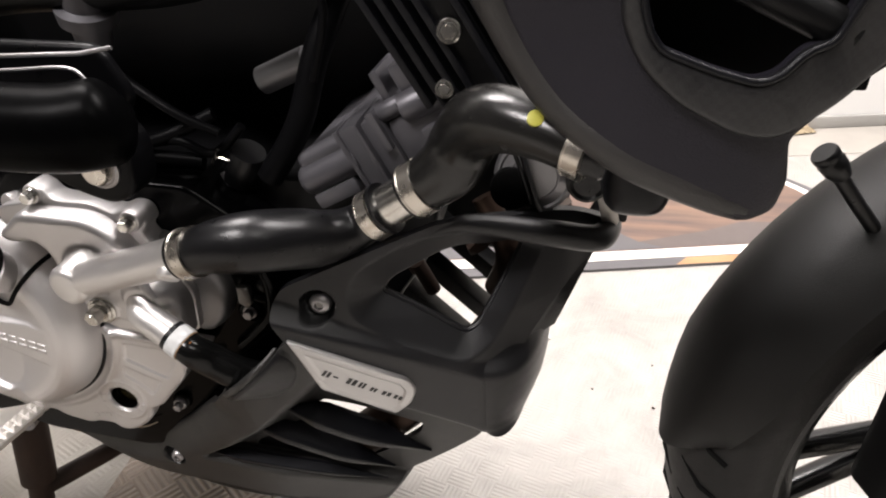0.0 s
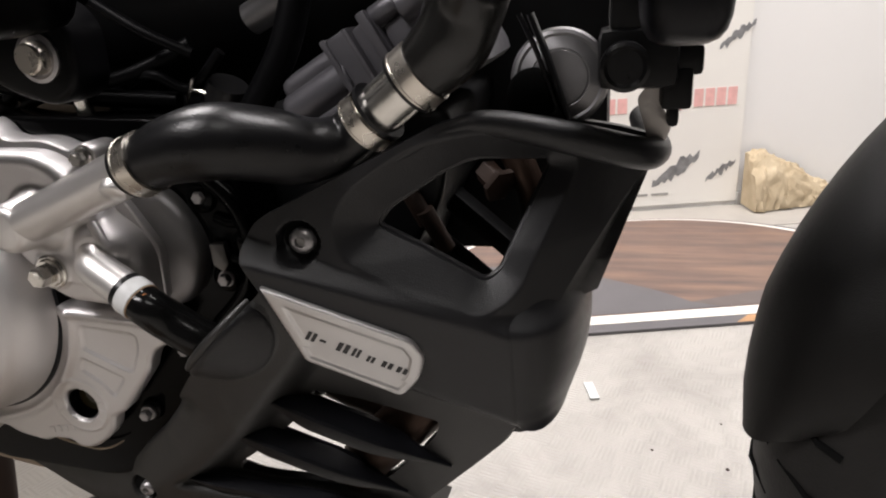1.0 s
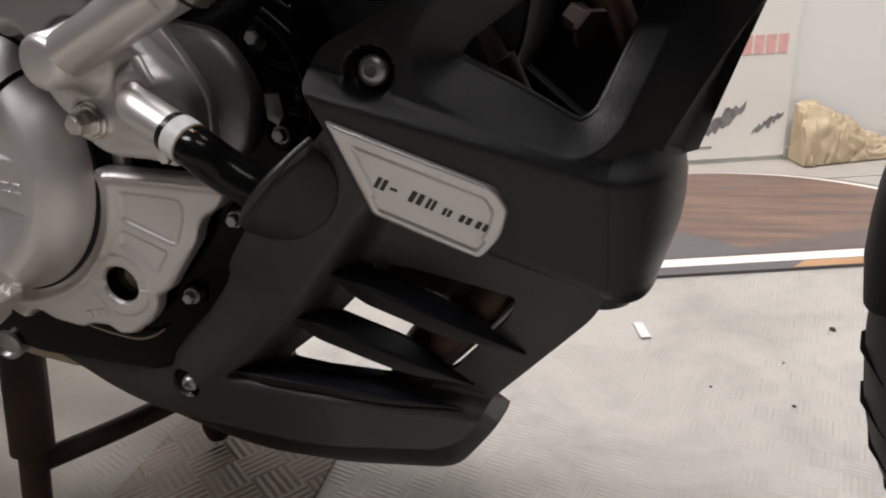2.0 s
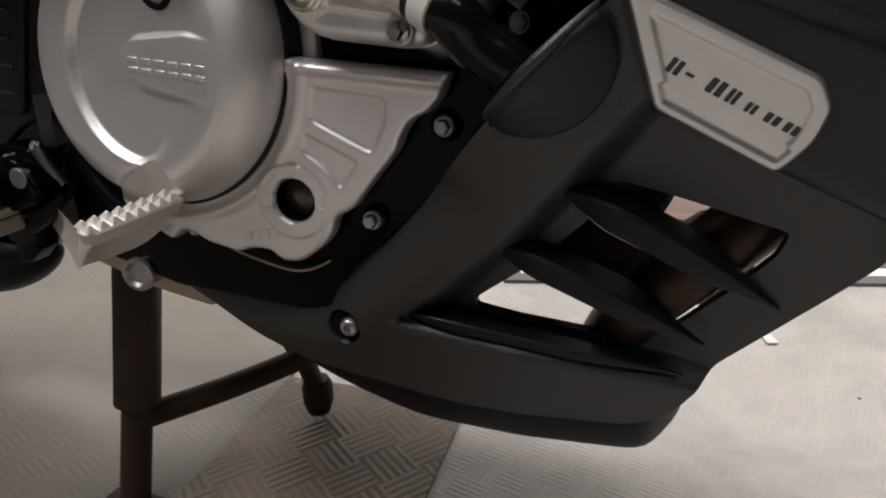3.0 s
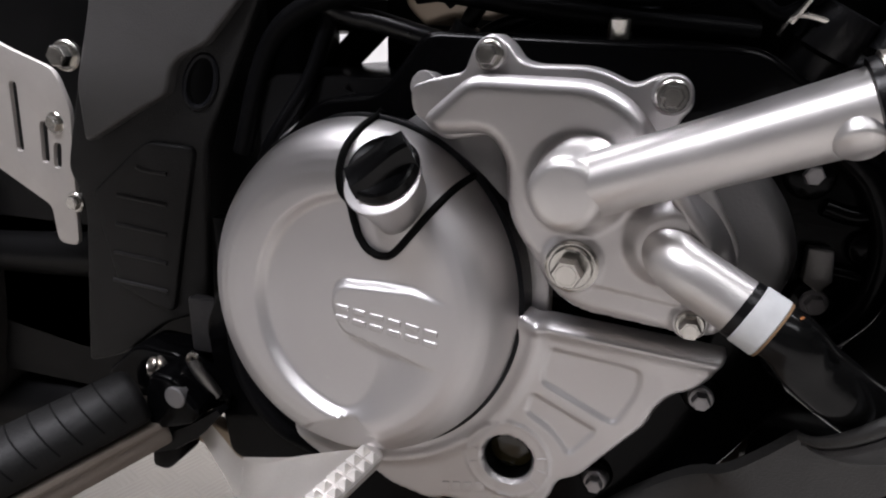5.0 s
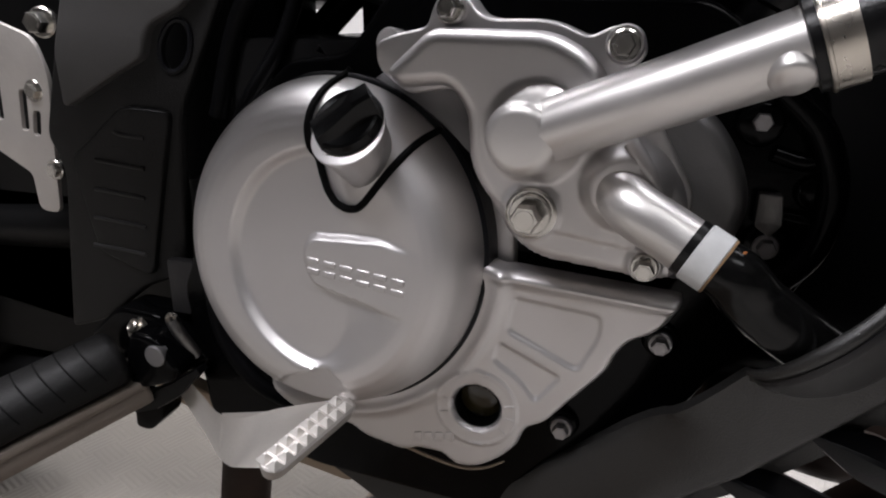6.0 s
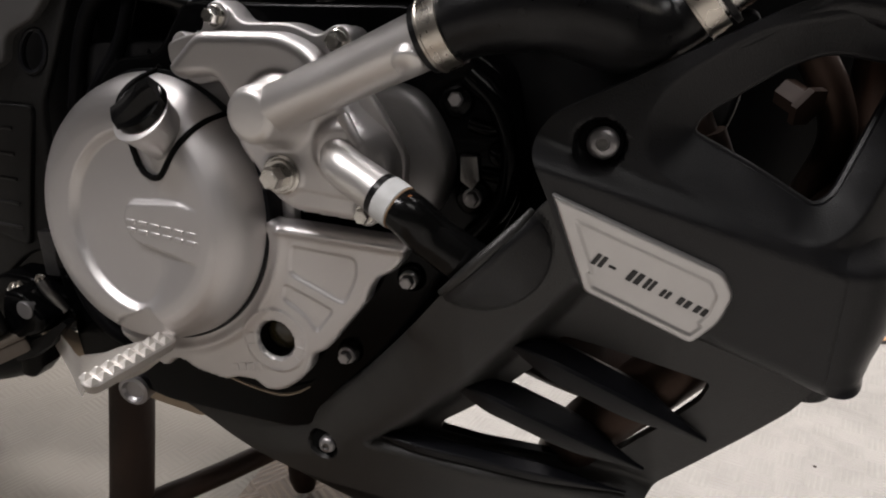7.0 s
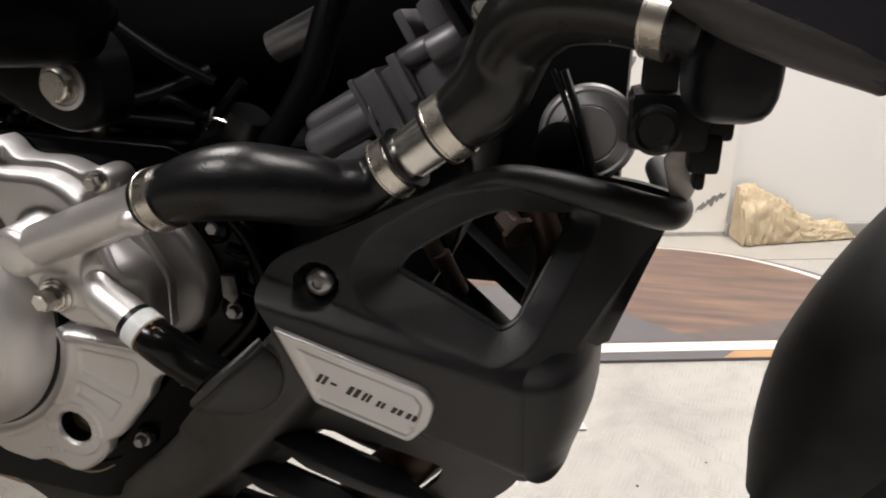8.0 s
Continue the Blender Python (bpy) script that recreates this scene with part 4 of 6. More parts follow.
part("cable_clip", bm, DARK_STEEL, bike, "small bent metal clip")

# Hoses and clamps at the front.
HA = PB + ax * 0.010
up_line = spline([PB, HA, (-0.143, 0.3745, 0.4585), (-0.122, 0.378, 0.4615), (-0.105, 0.392, 0.457), (-0.088, 0.410, 0.4495), (-0.070, 0.422, 0.452), (-0.0555, 0.4245, 0.4625)], 8)
bm = bmesh.new()
n = len(up_line) - 1
sweep(bm, up_line, [0.0152 + 0.0045 * smooth(0.1, 0.45, k / n) - 0.0048 * smooth(0.62, 0.9, k / n) for k in range(n + 1)], 32)
hose = part("radiator_hose", bm, RUBBER, bike, "thick black radiator hose", 70)


def clamp(parent, place, axis, r, width=0.010):
    """A steel band with a turned edge."""
    bm = bmesh.new()
    lathe(bm, place, axis, [(-width / 2, r), (-width / 2, r + 0.0012), (width / 2, r + 0.0012), (width / 2, r)], 40)
    band = part("hose_clamp", bm, CLAMP, parent, "steel hose clamp", 30)
    bm = bmesh.new()
    lathe(bm, place, axis, [(-width * 0.5, r + 0.0010), (-width * 0.46, r + 0.0016), (-width * 0.38, r + 0.0016), (-width * 0.34, r + 0.0010)], 40)
    part("band_edge", bm, CLAMP, band, "", 30)


clamp(hose, PB + ax * 0.0045, ax, 0.0156, 0.0105)
bm = bmesh.new()
lathe(bm, PB, ax, [(-0.0045, 0.0138), (-0.004, 0.0160), (-0.001, 0.0160), (-0.0005, 0.0138)], 40)
part("hose_lip", bm, RUBBER, hose, "black hose lip")
JB, JC = Vector((-0.0555, 0.4245, 0.4625)), Vector((-0.0195, 0.4205, 0.4895))
ja = (JC - JB).normalized()
bm = bmesh.new()
lathe(bm, JB, ja, [(-0.004, 0.0142), (0.034, 0.0142), (0.046, 0.0146)], 40)
joint = part("hose_joint", bm, STEEL, bike, "bare metal hose joiner", 40)
clamp(joint, JB + ja * 0.000, ja, 0.0162, 0.0100)
clamp(joint, JB + ja * 0.0385, ja, 0.0172, 0.0110)
bm = bmesh.new()
for h0 in (0.0065, 0.0305):
    lathe(bm, JB, ja, [(h0, 0.0145), (h0 + 0.0005, 0.0180), (h0 + 0.003, 0.0180), (h0 + 0.0035, 0.0145)], 40)
part("hose_lip", bm, RUBBER, joint, "black hose lip")
bm = bmesh.new()
elbow_line = spline([JB + ja * 0.036, JC, (-0.005, 0.419, 0.503), (0.003, 0.417, 0.519), (0.012, 0.407, 0.535), (0.028, 0.392, 0.5445), (0.050, 0.378, 0.5445), (0.073, 0.368, 0.5395)], 9)
n = len(elbow_line) - 1
sweep(bm, elbow_line, [0.0165 + 0.0035 * smooth(0.05, 0.3, k / n) - 0.0055 * smooth(0.6, 0.95, k / n) for k in range(n + 1)], 32)
elbow_hose = part("elbow_hose", bm, ELBOW_RUBBER, bike, "smooth black bent radiator hose with a yellow paint dot", 70)
clamp(elbow_hose, (0.0715, 0.3685, 0.540), (0.88, -0.40, -0.2), 0.0150, 0.010)
bm = bmesh.new()
lathe(bm, (0.047, 0.3665, 0.5555), (0.1, -0.75, 0.65), [(-0.002, 0.0042), (0.0004, 0.0042), (0.0007, 0.003), (0.0007, 0)], 16)
part("paint_dot", bm, YELLOW, elbow_hose, "yellow paint dot")

# ---- skid plate ----
OPEN = rounded([(-0.0560, 0.4030), (-0.0500, 0.4130), (-0.0170, 0.4335), (0.0020, 0.4410, 0.010), (0.0390, 0.4335), (0.0405, 0.4280), (0.0135, 0.3720), (0.0050, 0.3670), (-0.0250, 0.3860)], 0.006, 4)
LOW_EDGE = [(-0.1000, 0.3240), (-0.0440, 0.2965), (0.0220, 0.2660), (0.060, 0.2480)]


def flank_y(x, z):
    """The guard below its ridge: it tucks under, and turns to the front."""
    return 0.3866 + 0.135 * (x + 0.114) + 0.175 * (0.378 - z) * (1 - 0.4 * smooth(0.0, 0.05, x)) + 3.0 * max(0.0, x) ** 2 + 70 * max(0.0, x - 0.018) ** 2


def guard_y(x, z):
    """The side of the guard: an upper panel, a ridge and a flank below it."""
    crest = 0.3655 - 0.372 * (x + 0.058)
    above = z - crest
    if above < 0:
        return flank_y(x, z)
    turn = 0.3955 + 0.13 * (x + 0.12) + 0.052 * smooth(0.0, 0.085, x)
    ridge = turn + 0.11 * max(0.0, crest - 0.385) - flank_y(x, crest)
    return turn + 0.11 * max(0.0, z - 0.385) - ridge * (1 - smooth(0.001, 0.014, above))


SCREWS = [(-0.0957, 0.3989, 0.0122)]


def panel_y(x, z):
    y = guard_y(x, z)
    # The frame round the opening slopes inwards, widest to the rear and below.
    if -0.075 < x < 0.055 and z > 0.34:
        d = to_line(x, z, OPEN)
        wide = 0.0150 + 0.006 * smooth(0.0, -0.04, x)
        y += 0.0150 * (1 - min(1.0, d / wide)) if d < wide else 0
    for sx, sz, r in SCREWS:
        y += 0.0075 * (1 - smooth(r - 0.0014, r + 0.0006, math.hypot(x - sx, z - sz)))
    low = min(to_line(x, z, LOW_EDGE[k:k + 2]) for k in range(3)) if z < 0.35 else 1
    return y + 1.3 * roll(low, 0.011)


bm = bmesh.new()
PANEL = [(-0.1270, 0.4005, 0.006), (-0.119, 0.4125, 0.006), (-0.012, 0.4625, 0.02), (0.014, 0.4655, 0.02), (0.098, 0.441, 0.006), (0.103, 0.432, 0.006), (0.091, 0.4165, 0.004), (0.050, 0.354, 0.003), (0.0400, 0.335, 0.001), (0.0400, 0.2620, 0.0005), (0.022, 0.2660, 0.004), (-0.044, 0.2965, 0.004), (-0.1000, 0.3240, 0.004), (-0.1190, 0.3790, 0.006)]
relief(bm, rounded(PANEL, 0.006, 5), panel_y, 0.007, 0.00135, [OPEN])
guard = part("skid_plate", bm, PLASTIC, bike, "black textured plastic skid plate", 40)
bm = bmesh.new()
sweep(bm, [Vector((x, panel_y(x, z) + 0.004, z)) for x, z in OPEN + OPEN[:1]], 0.0022, 8, False)
part("opening_frame", bm, PLASTIC, guard, "rounded rim of the opening", 40)
# Rolled top rail of the guard, running round to the front.
bm = bmesh.new()
rail = spline([(-0.117, 0.401, 0.4045), (-0.060, 0.413, 0.4325), (-0.012, 0.4215, 0.4565), (0.012, 0.4275, 0.459), (0.055, 0.446, 0.446), (0.088, 0.463, 0.4345), (0.0985, 0.480, 0.431), (0.1005, 0.51, 0.430), (0.098, 0.60, 0.430)], 8)
sweep(bm, rail, [0.0028 + 0.0067 * smooth(0.12, 0.55, k / (len(rail) - 1)) for k in range(len(rail))], 20)
part("top_rail", bm, PLASTIC, guard, "rounded black top rail", 60)
# Front face under the rail, wrapping to the middle.
bm = bmesh.new()
rows = []
for i in range(13):
    a = i / 12
    z = 0.428 - 0.088 * a
    edge = 0.0475 + max(0.0, z - 0.346) * 0.615
    front = 0.0625 + (z - 0.322) * 0.39
    y = guard_y(min(edge, 0.075), z) + 0.004
    rows.append([bm.verts.new((edge - 0.001, y, z)), bm.verts.new((edge + (front - edge) * 0.45, y + 0.020, z)), bm.verts.new((front - 0.001, 0.485 + 0.02 * (1 - a), z)), bm.verts.new((front - 0.006, MID, z))])
for a, b in zip(rows, rows[1:]):
    for j in range(3):
        bm.faces.new((a[j], a[j + 1], b[j + 1], b[j]))
bmesh.ops.solidify(bm, geom=bm.faces[:], thickness=0.003)
part("front_face", bm, PLASTIC, guard, "", 50)
# Round nose of the guard: a bulge below the front face.
NOSE = [(0.362, 0.0540), (0.352, 0.0585), (0.340, 0.0630), (0.328, 0.0655), (0.314, 0.0655), (0.302, 0.0640), (0.290, 0.0605), (0.278, 0.0560), (0.266, 0.0505), (0.257, 0.0435), (0.250, 0.0345), (0.246, 0.0270)]
bm = bmesh.new()
rows = []
for i in range(45):
    a = i / 44 * (len(NOSE) - 1)
    k = min(int(a), len(NOSE) - 2)
    z = NOSE[k][0] + (NOSE[k + 1][0] - NOSE[k][0]) * (a - k)
    xn = NOSE[k][1] + (NOSE[k + 1][1] - NOSE[k][1]) * (a - k)

    def side(x):
        """The guard's side just under its skin, rolled in at the lower edge."""
        low = min(to_line(x, z, LOW_EDGE[k:k + 2]) for k in range(3)) * (1 if z > 0.266 - 0.46 * (x - 0.022) else -1)
        return min(guard_y(min(x, 0.018), z) + 0.29 * max(0.0, x - 0.018), 0.48) + 1.3 * roll(max(0.0, low), 0.011) + 0.0005

    back = 1 - math.sqrt(1 - max(0.0, (z - 0.338) / 0.024) ** 2)
    xn -= 0.010 * back
    x1 = min(0.0200, xn - 0.012)
    p0 = Vector((x1, side(x1)))
    slope = (side(x1) - side(x1 - 0.004)) / 0.004
    reach = 0.62 * (xn + 0.004 - x1)
    p1 = p0 + Vector((reach, slope * reach))
    p3 = Vector((xn - 0.004, MID))
    p2 = Vector((xn + 0.0085, p0.y + 0.30 * (MID - p0.y)))
    row = [bm.verts.new((x, side(x) + 0.022 * back, max(z, 0.2675 - 0.46 * (x - 0.022)) if x < 0.022 else z)) for x in (-0.016, -0.004, 0.004, 0.010) if x < x1 - 0.002]
    for j in range(22):
        t = j / 21
        q = (1 - t) ** 3 * p0 + 3 * t * (1 - t) ** 2 * p1 + 3 * t * t * (1 - t) * p2 + t ** 3 * p3
        row.append(bm.verts.new((q.x, q.y + 0.022 * back * (1 - t), max(z, 0.2650 - 0.45 * max(0.0, q.y - 0.42) + 16 * max(0.0, q.x - 0.018) ** 2))))
    rows.append(row)
for a, b in zip(rows, rows[1:]):
    n = min(len(a), len(b))
    a, b = a[-n:], b[-n:]
    for j in range(n - 1):
        bm.faces.new((a[j], a[j + 1], b[j + 1], b[j]))
part("nose", bm, PLASTIC, guard, "rounded nose of the skid plate", 60)


def belly_y(x, z):
    """The lower side: it draws inwards towards the bottom and the front."""
    return 0.3872 + 0.135 * max(-0.05, x + 0.114) + 0.175 * (0.378 - z) + 0.125 * max(0.0, 0.31 - z) + 0.014 * smooth(-0.29, -0.39, x)


BELLY = rounded([(-0.1120, 0.3790, 0.004), (-0.0920, 0.3300), (-0.040, 0.307), (0.026, 0.277, 0.004), (0.014, 0.250), (-0.018, 0.214), (-0.050, 0.176, 0.006), (-0.062, 0.158, 0.01), (-0.074, 0.138, 0.012), (-0.095, 0.127, 0.02), (-0.20, 0.128), (-0.275, 0.140), (-0.345, 0.156, 0.02), (-0.402, 0.188, 0.008), (-0.396, 0.205, 0.004), (-0.360, 0.1970, 0.02), (-0.322, 0.1925, 0.02), (-0.281, 0.1990, 0.02), (-0.257, 0.2260, 0.01), (-0.236, 0.2440), (-0.212, 0.2700, 0.01), (-0.192, 0.2945, 0.01), (-0.1735, 0.3170, 0.003), (-0.1480, 0.3430), (-0.1220, 0.3690, 0.003)], 0.008, 5)
VENT = rounded([(-0.112, 0.2870), (-0.030, 0.2640), (-0.034, 0.2500), (-0.050, 0.228), (-0.074, 0.200), (-0.094, 0.1830), (-0.191, 0.2000), (-0.189, 0.207), (-0.156, 0.234), (-0.126, 0.264)], 0.004, 3)
EDGE = [(-0.396, 0.205), (-0.36, 0.197), (-0.322, 0.1935), (-0.289, 0.1985), (-0.257, 0.226), (-0.236, 0.244), (-0.200, 0.284)]
# The sunken bay that holds the vents: its rear side is a long smooth fillet.
BAY = [(-0.128, 0.296), (-0.103, 0.326), (-0.06, 0.350), (0.06, 0.320), (0.04, 0.20), (-0.03, 0.155), (-0.080, 0.168), (-0.235, 0.1900), (-0.205, 0.2140), (-0.163, 0.2550)]
LIP_A, LIP_B = Vector((-0.1715, 0.3195)), Vector((-0.1225, 0.3690))


def vent_y(x, z):
    y = belly_y(x, z)
    d = to_line(x, z, BAY)
    d = d if within(x, z, BAY) else -d
    y += (0.0185 - 0.012 * smooth(-0.10, 0.0, x)) * smooth(-0.006, 0.012, d)
    # The edge beside the engine curls back.
    e = min(to_line(x, z, EDGE[k:k + 2]) for k in range(len(EDGE) - 1))
    t = ((x + 0.186) * 0.047 + (z - 0.303) * 0.053) / 0.00502
    y += (0.016 * max(0.0, 1 - e / 0.034) ** 1.6 + 0.7 * roll(e, 0.005)) * (1 - smooth(-0.75, 0.05, t))
    # The scoop over the hose: a tilted half disc with a proud straight lip.
    m = (LIP_A + LIP_B) / 2
    a = (LIP_B - LIP_A).normalized()
    p = Vector((x, z)) - m
    along, out = p.dot(a) / 0.0350, p.dot(Vector((a.y, -a.x)))
    if abs(along) < 1:
        reach = 0.0315 * math.sqrt(1 - along * along)
        y -= 0.80 * max(0.0, reach - max(out, 0.0035) - 0.4 * max(0.0, 0.0035 - out)) if out < reach else 0
    for sx, sz, r in ((-0.2735, 0.1785, 0.0112),):
        y += 0.008 * (1 - smooth(r - 0.0014, r + 0.0006, math.hypot(x - sx, z - sz)))
    return y


bm = bmesh.new()
relief(bm, BELLY, vent_y, 0.0075, 0.0015, [VENT])
belly = part("belly_panel", bm, BELLY_PLASTIC, guard, "lower matte grey-black panel with a scoop and louvred vents", 30)

bm = bmesh.new()
lip = [LIP_A.lerp(LIP_B, 0.02 + 0.96 * k / 24) for k in range(25)]
sweep(bm, [Vector((p.x - 0.001, vent_y(p.x + 0.002, p.y - 0.002) + 0.0022, p.y + 0.001)) for p in lip], [0.0032 * (0.5 + 0.5 * math.sin(math.pi * k / 24)) for k in range(25)], 12)
part("lip", bm, BELLY_PLASTIC, belly, "rounded lip of the scoop", 60)

# The smooth black half disc of the scoop.
mid, run = (LIP_A + LIP_B) / 2, (LIP_B - LIP_A).normalized()
disc_edge = [mid + run * 0.0335 * math.cos(math.pi * k / 36) + Vector((run.y, -run.x)) * (0.0010 + 0.0298 * math.sin(math.pi * k / 36)) for k in range(37)]
bm = bmesh.new()
relief(bm, [tuple(p) for p in disc_edge], lambda x, z: vent_y(x, z) - 0.0007, 0.002, 0.0015)
part("scoop_face", bm, PLASTIC, belly, "smooth black half-round face of the scoop", 50)


def blade(pts, r):
    """A louvre: a long spindle with a sharp upper ridge and a flat face."""
    line = spline(pts, 9)
    n = len(line) - 1
    bm = bmesh.new()
    rings = []
    for k, p in enumerate(line):
        a = k / n
        w = r * min(1.0, (0.10 + 0.90 * smooth(0.0, 0.30, a))) * (1 - 0.88 * smooth(0.55, 1.0, a) ** 1.3)
        prof = [(-1.05, 0.10), (-0.85, -0.38), (0.15, -0.92), (0.42, -0.95), (0.60, -0.80), (1.05, 0.55), (0.9, 1.1), (-0.7, 1.1)]
        rings.append([bm.verts.new(p + Vector((0.30 * u * w, v * w * 1.0, u * w))) for u, v in prof])
    count = len(rings[0])
    for a, b in zip(rings, rings[1:]):
        for j in range(count):
            bm.faces.new((a[j - 1], a[j], b[j], b[j - 1]))
    bm.faces.new(rings[0][::-1])
    bm.faces.new(rings[-1])
    return bm


part("louvre", blade([(-0.1430, 0.4130, 0.2850), (-0.116, 0.4165, 0.2735), (-0.088, 0.4215, 0.2590), (-0.058, 0.4320, 0.2400), (-0.0275, 0.4460, 0.2185)], 0.0100), PLASTIC_SMOOTH, guard, "black louvre blade", 28)
part("louvre", blade([(-0.1830, 0.4210, 0.2520), (-0.154, 0.4260, 0.2405), (-0.122, 0.4300, 0.2260), (-0.090, 0.4365, 0.2095), (-0.0610, 0.4460, 0.1920)], 0.0100), PLASTIC_SMOOTH, guard, "black louvre blade", 28)
part("louvre", blade([(-0.2380, 0.4330, 0.1965), (-0.205, 0.4330, 0.1925), (-0.150, 0.4380, 0.1840), (-0.105, 0.4440, 0.1765), (-0.070, 0.450, 0.170)], 0.0055), PLASTIC_SMOOTH, guard, "black louvre sill", 28)
# Chin under the belly.
bm = bmesh.new()
rows = []
for i in range(31):
    a = 1 - (1 - i / 30) ** 1.5
    x = -0.345 + 0.287 * a
    top = 0.150 - 0.010 * a + 0.024 * smooth(0.86, 1.0, a)
    low = 0.150 - 0.010 * a - 0.046 * smooth(-0.10, 0.45, a) ** 0.8 + 0.008 * smooth(0.90, 1.0, a)
    y0 = belly_y(x, top) + 0.006 + 0.045 * (1 - math.sqrt(1 - max(0.0, (a - 0.86) / 0.14) ** 2))
    draw_in = 0.030 + 0.02 * smooth(0.85, 1.0, a)
    row = []
    for j in range(11):
        b = j / 10
        if b < 0.6:
            t = b / 0.6
            y = y0 + draw_in * t ** 1.3 * 0.7
            z = top + (low - top) * math.sin(math.pi / 2 * t) ** 0.9
        else:
            t = (b - 0.6) / 0.4
            y = y0 + draw_in * 0.7 + (MID - y0 - draw_in * 0.7) * t
            z = low - 0.002 * math.sin(math.pi * t)
        row.append(bm.verts.new((x - 0.016 * (1 - b) ** 1.5 * smooth(0.88, 1, a), y, z)))
    rows.append(row)
for a, b in zip(rows, rows[1:]):
    for j in range(10):
        bm.faces.new((a[j], a[j + 1], b[j + 1], b[j]))
bm.faces.new(rows[-1])
bmesh.ops.solidify(bm, geom=bm.faces[:], thickness=0.003)
part("chin", bm, PLASTIC, guard, "rounded underside of the skid plate", 50)
# Screws in round pockets; a black disc paints each pocket's shade.
for x, z, r, sx, sz, sr in ((-0.0957, 0.3989, 0.0122, 0.0012, 0.0004, 0.0078), (-0.2735, 0.1785, 0.0112, 0.0030, 0.0, 0.0062)):
    y = (guard_y if z > 0.3 else belly_y)(x, z) + 0.0070
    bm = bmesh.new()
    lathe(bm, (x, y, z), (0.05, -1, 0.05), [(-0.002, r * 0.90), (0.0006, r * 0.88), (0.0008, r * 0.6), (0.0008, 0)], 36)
    pocket = part("pocket_shade", bm, JOINT_SHADE_BLACK, guard, "black disc for the shade in the screw pocket")
    bm = bmesh.new()
    lathe(bm, (x + sx, y - 0.001, z + sz), (0.05, -1, 0.05), [(-0.001, sr), (0.0030, sr), (0.0052, sr * 0.85), (0.0062, sr * 0.62), (0.0064, sr * 0.42), (0.0045, sr * 0.38), (0.0045, 0)], 30)
    screw = part("button_screw", bm, DULL_SILVER, guard, "dull steel button-head screw")
    bm = bmesh.new()
    lathe(bm, (x + sx, y - 0.0056, z + sz), (0.05, -1, 0.05), [(0, sr * 0.36), (0.0003, sr * 0.36)], 6)
    part("socket", bm, DARK_STEEL, screw)


# Name badge: a brushed plate with a proud rim and slanted marks.
def badge_y(x, z):
    return 0.3830 + 0.135 * (x + 0.114) + 0.175 * (0.378 - z)


BADGE = rounded([(-0.1155, 0.3790, 0.002), (-0.0345, 0.3405, 0.004), (-0.0285, 0.3280, 0.004), (-0.0330, 0.3120, 0.006), (-0.0455, 0.2985, 0.004), (-0.0990, 0.3265, 0.002)], 0.003, 4)


def badge_face(x, z):
    d = to_line(x, z, BADGE)
    wide = 0.0048 if z < 0.3265 - 0.50 * (x + 0.099) + 0.012 else 0.0075
    return badge_y(x, z) + 0.9 * roll(d, 0.0022) + 0.0012 * smooth(wide - 0.0010, wide + 0.0006, d)


bm = bmesh.new()
relief(bm, BADGE, badge_face, 0.0075, 0.0009)
badge = part("badge", bm, BRUSHED, guard, "brushed silver badge plate with black marks", 40)
BX, BZ = Vector((-0.0962, 0.3428)), Vector((-0.0385, 0.3140))
step = (BZ - BX) / 7
slant = Vector((0.0042, -0.0012))
for k, (h, w, lift) in enumerate(((0.0064, 0.72, 0.0), (0.0014, 0.46, 0.0024), (0.0066, 0.90, 0.0), (0.0062, 0.60, 0.0), (0.0044, 0.60, 0.0), (0.0044, 0.84, 0.0), (0.0044, 0.84, 0.0))):
    p = BX + step * k
    strokes = [(0.0, 0.9, 0.0, 1.0)] if k == 1 else [(0.0, 0.34, 0.0, 1.0), (0.50, 0.84, 0.0, 1.0)]
    for a, b, low, high in strokes:
        quad = [p + step * w * u + slant * (v * h / 0.0075) + Vector((0, lift + h * v)) for u, v in ((a, low), (b, low), (b, high), (a, high))]
        bm = bmesh.new()
        plate(bm, rounded([tuple(v) for v in quad], 0.0003, 2), 0.0008, 0.0016, bevel=0.0, depth=badge_y)
        part("mark", bm, INK, badge, "slanted black mark")

# ---- engine behind ----
bm = bmesh.new()
box(bm, (-0.46, 0.47, 0.20), (-0.20, 0.68, 0.446), 0.004)
part("engine_block", bm, GLOSS, bike, "black engine block")
# Front cylinder: stepped grey castings leaning forward.
CAX = Vector((0.871, 0, 0.491))
CM = Matrix.Translation((-0.0700, 0.465, 0.4690)) @ Matrix((CAX, Vector((0, 1, 0)), Vector((0.491, 0, -0.871)))).transposed().to_4x4()  # local: x along the bore, y to the far side, z forward and down
bm = bmesh.new()
box(bm, (-0.046, 0.010, -0.036), (0.000, 0.130, 0.012), 0.010, CM)
cylinder = part("front_cylinder", bm, CYLINDER_GREY, bike, "dark grey front cylinder casting", 40)
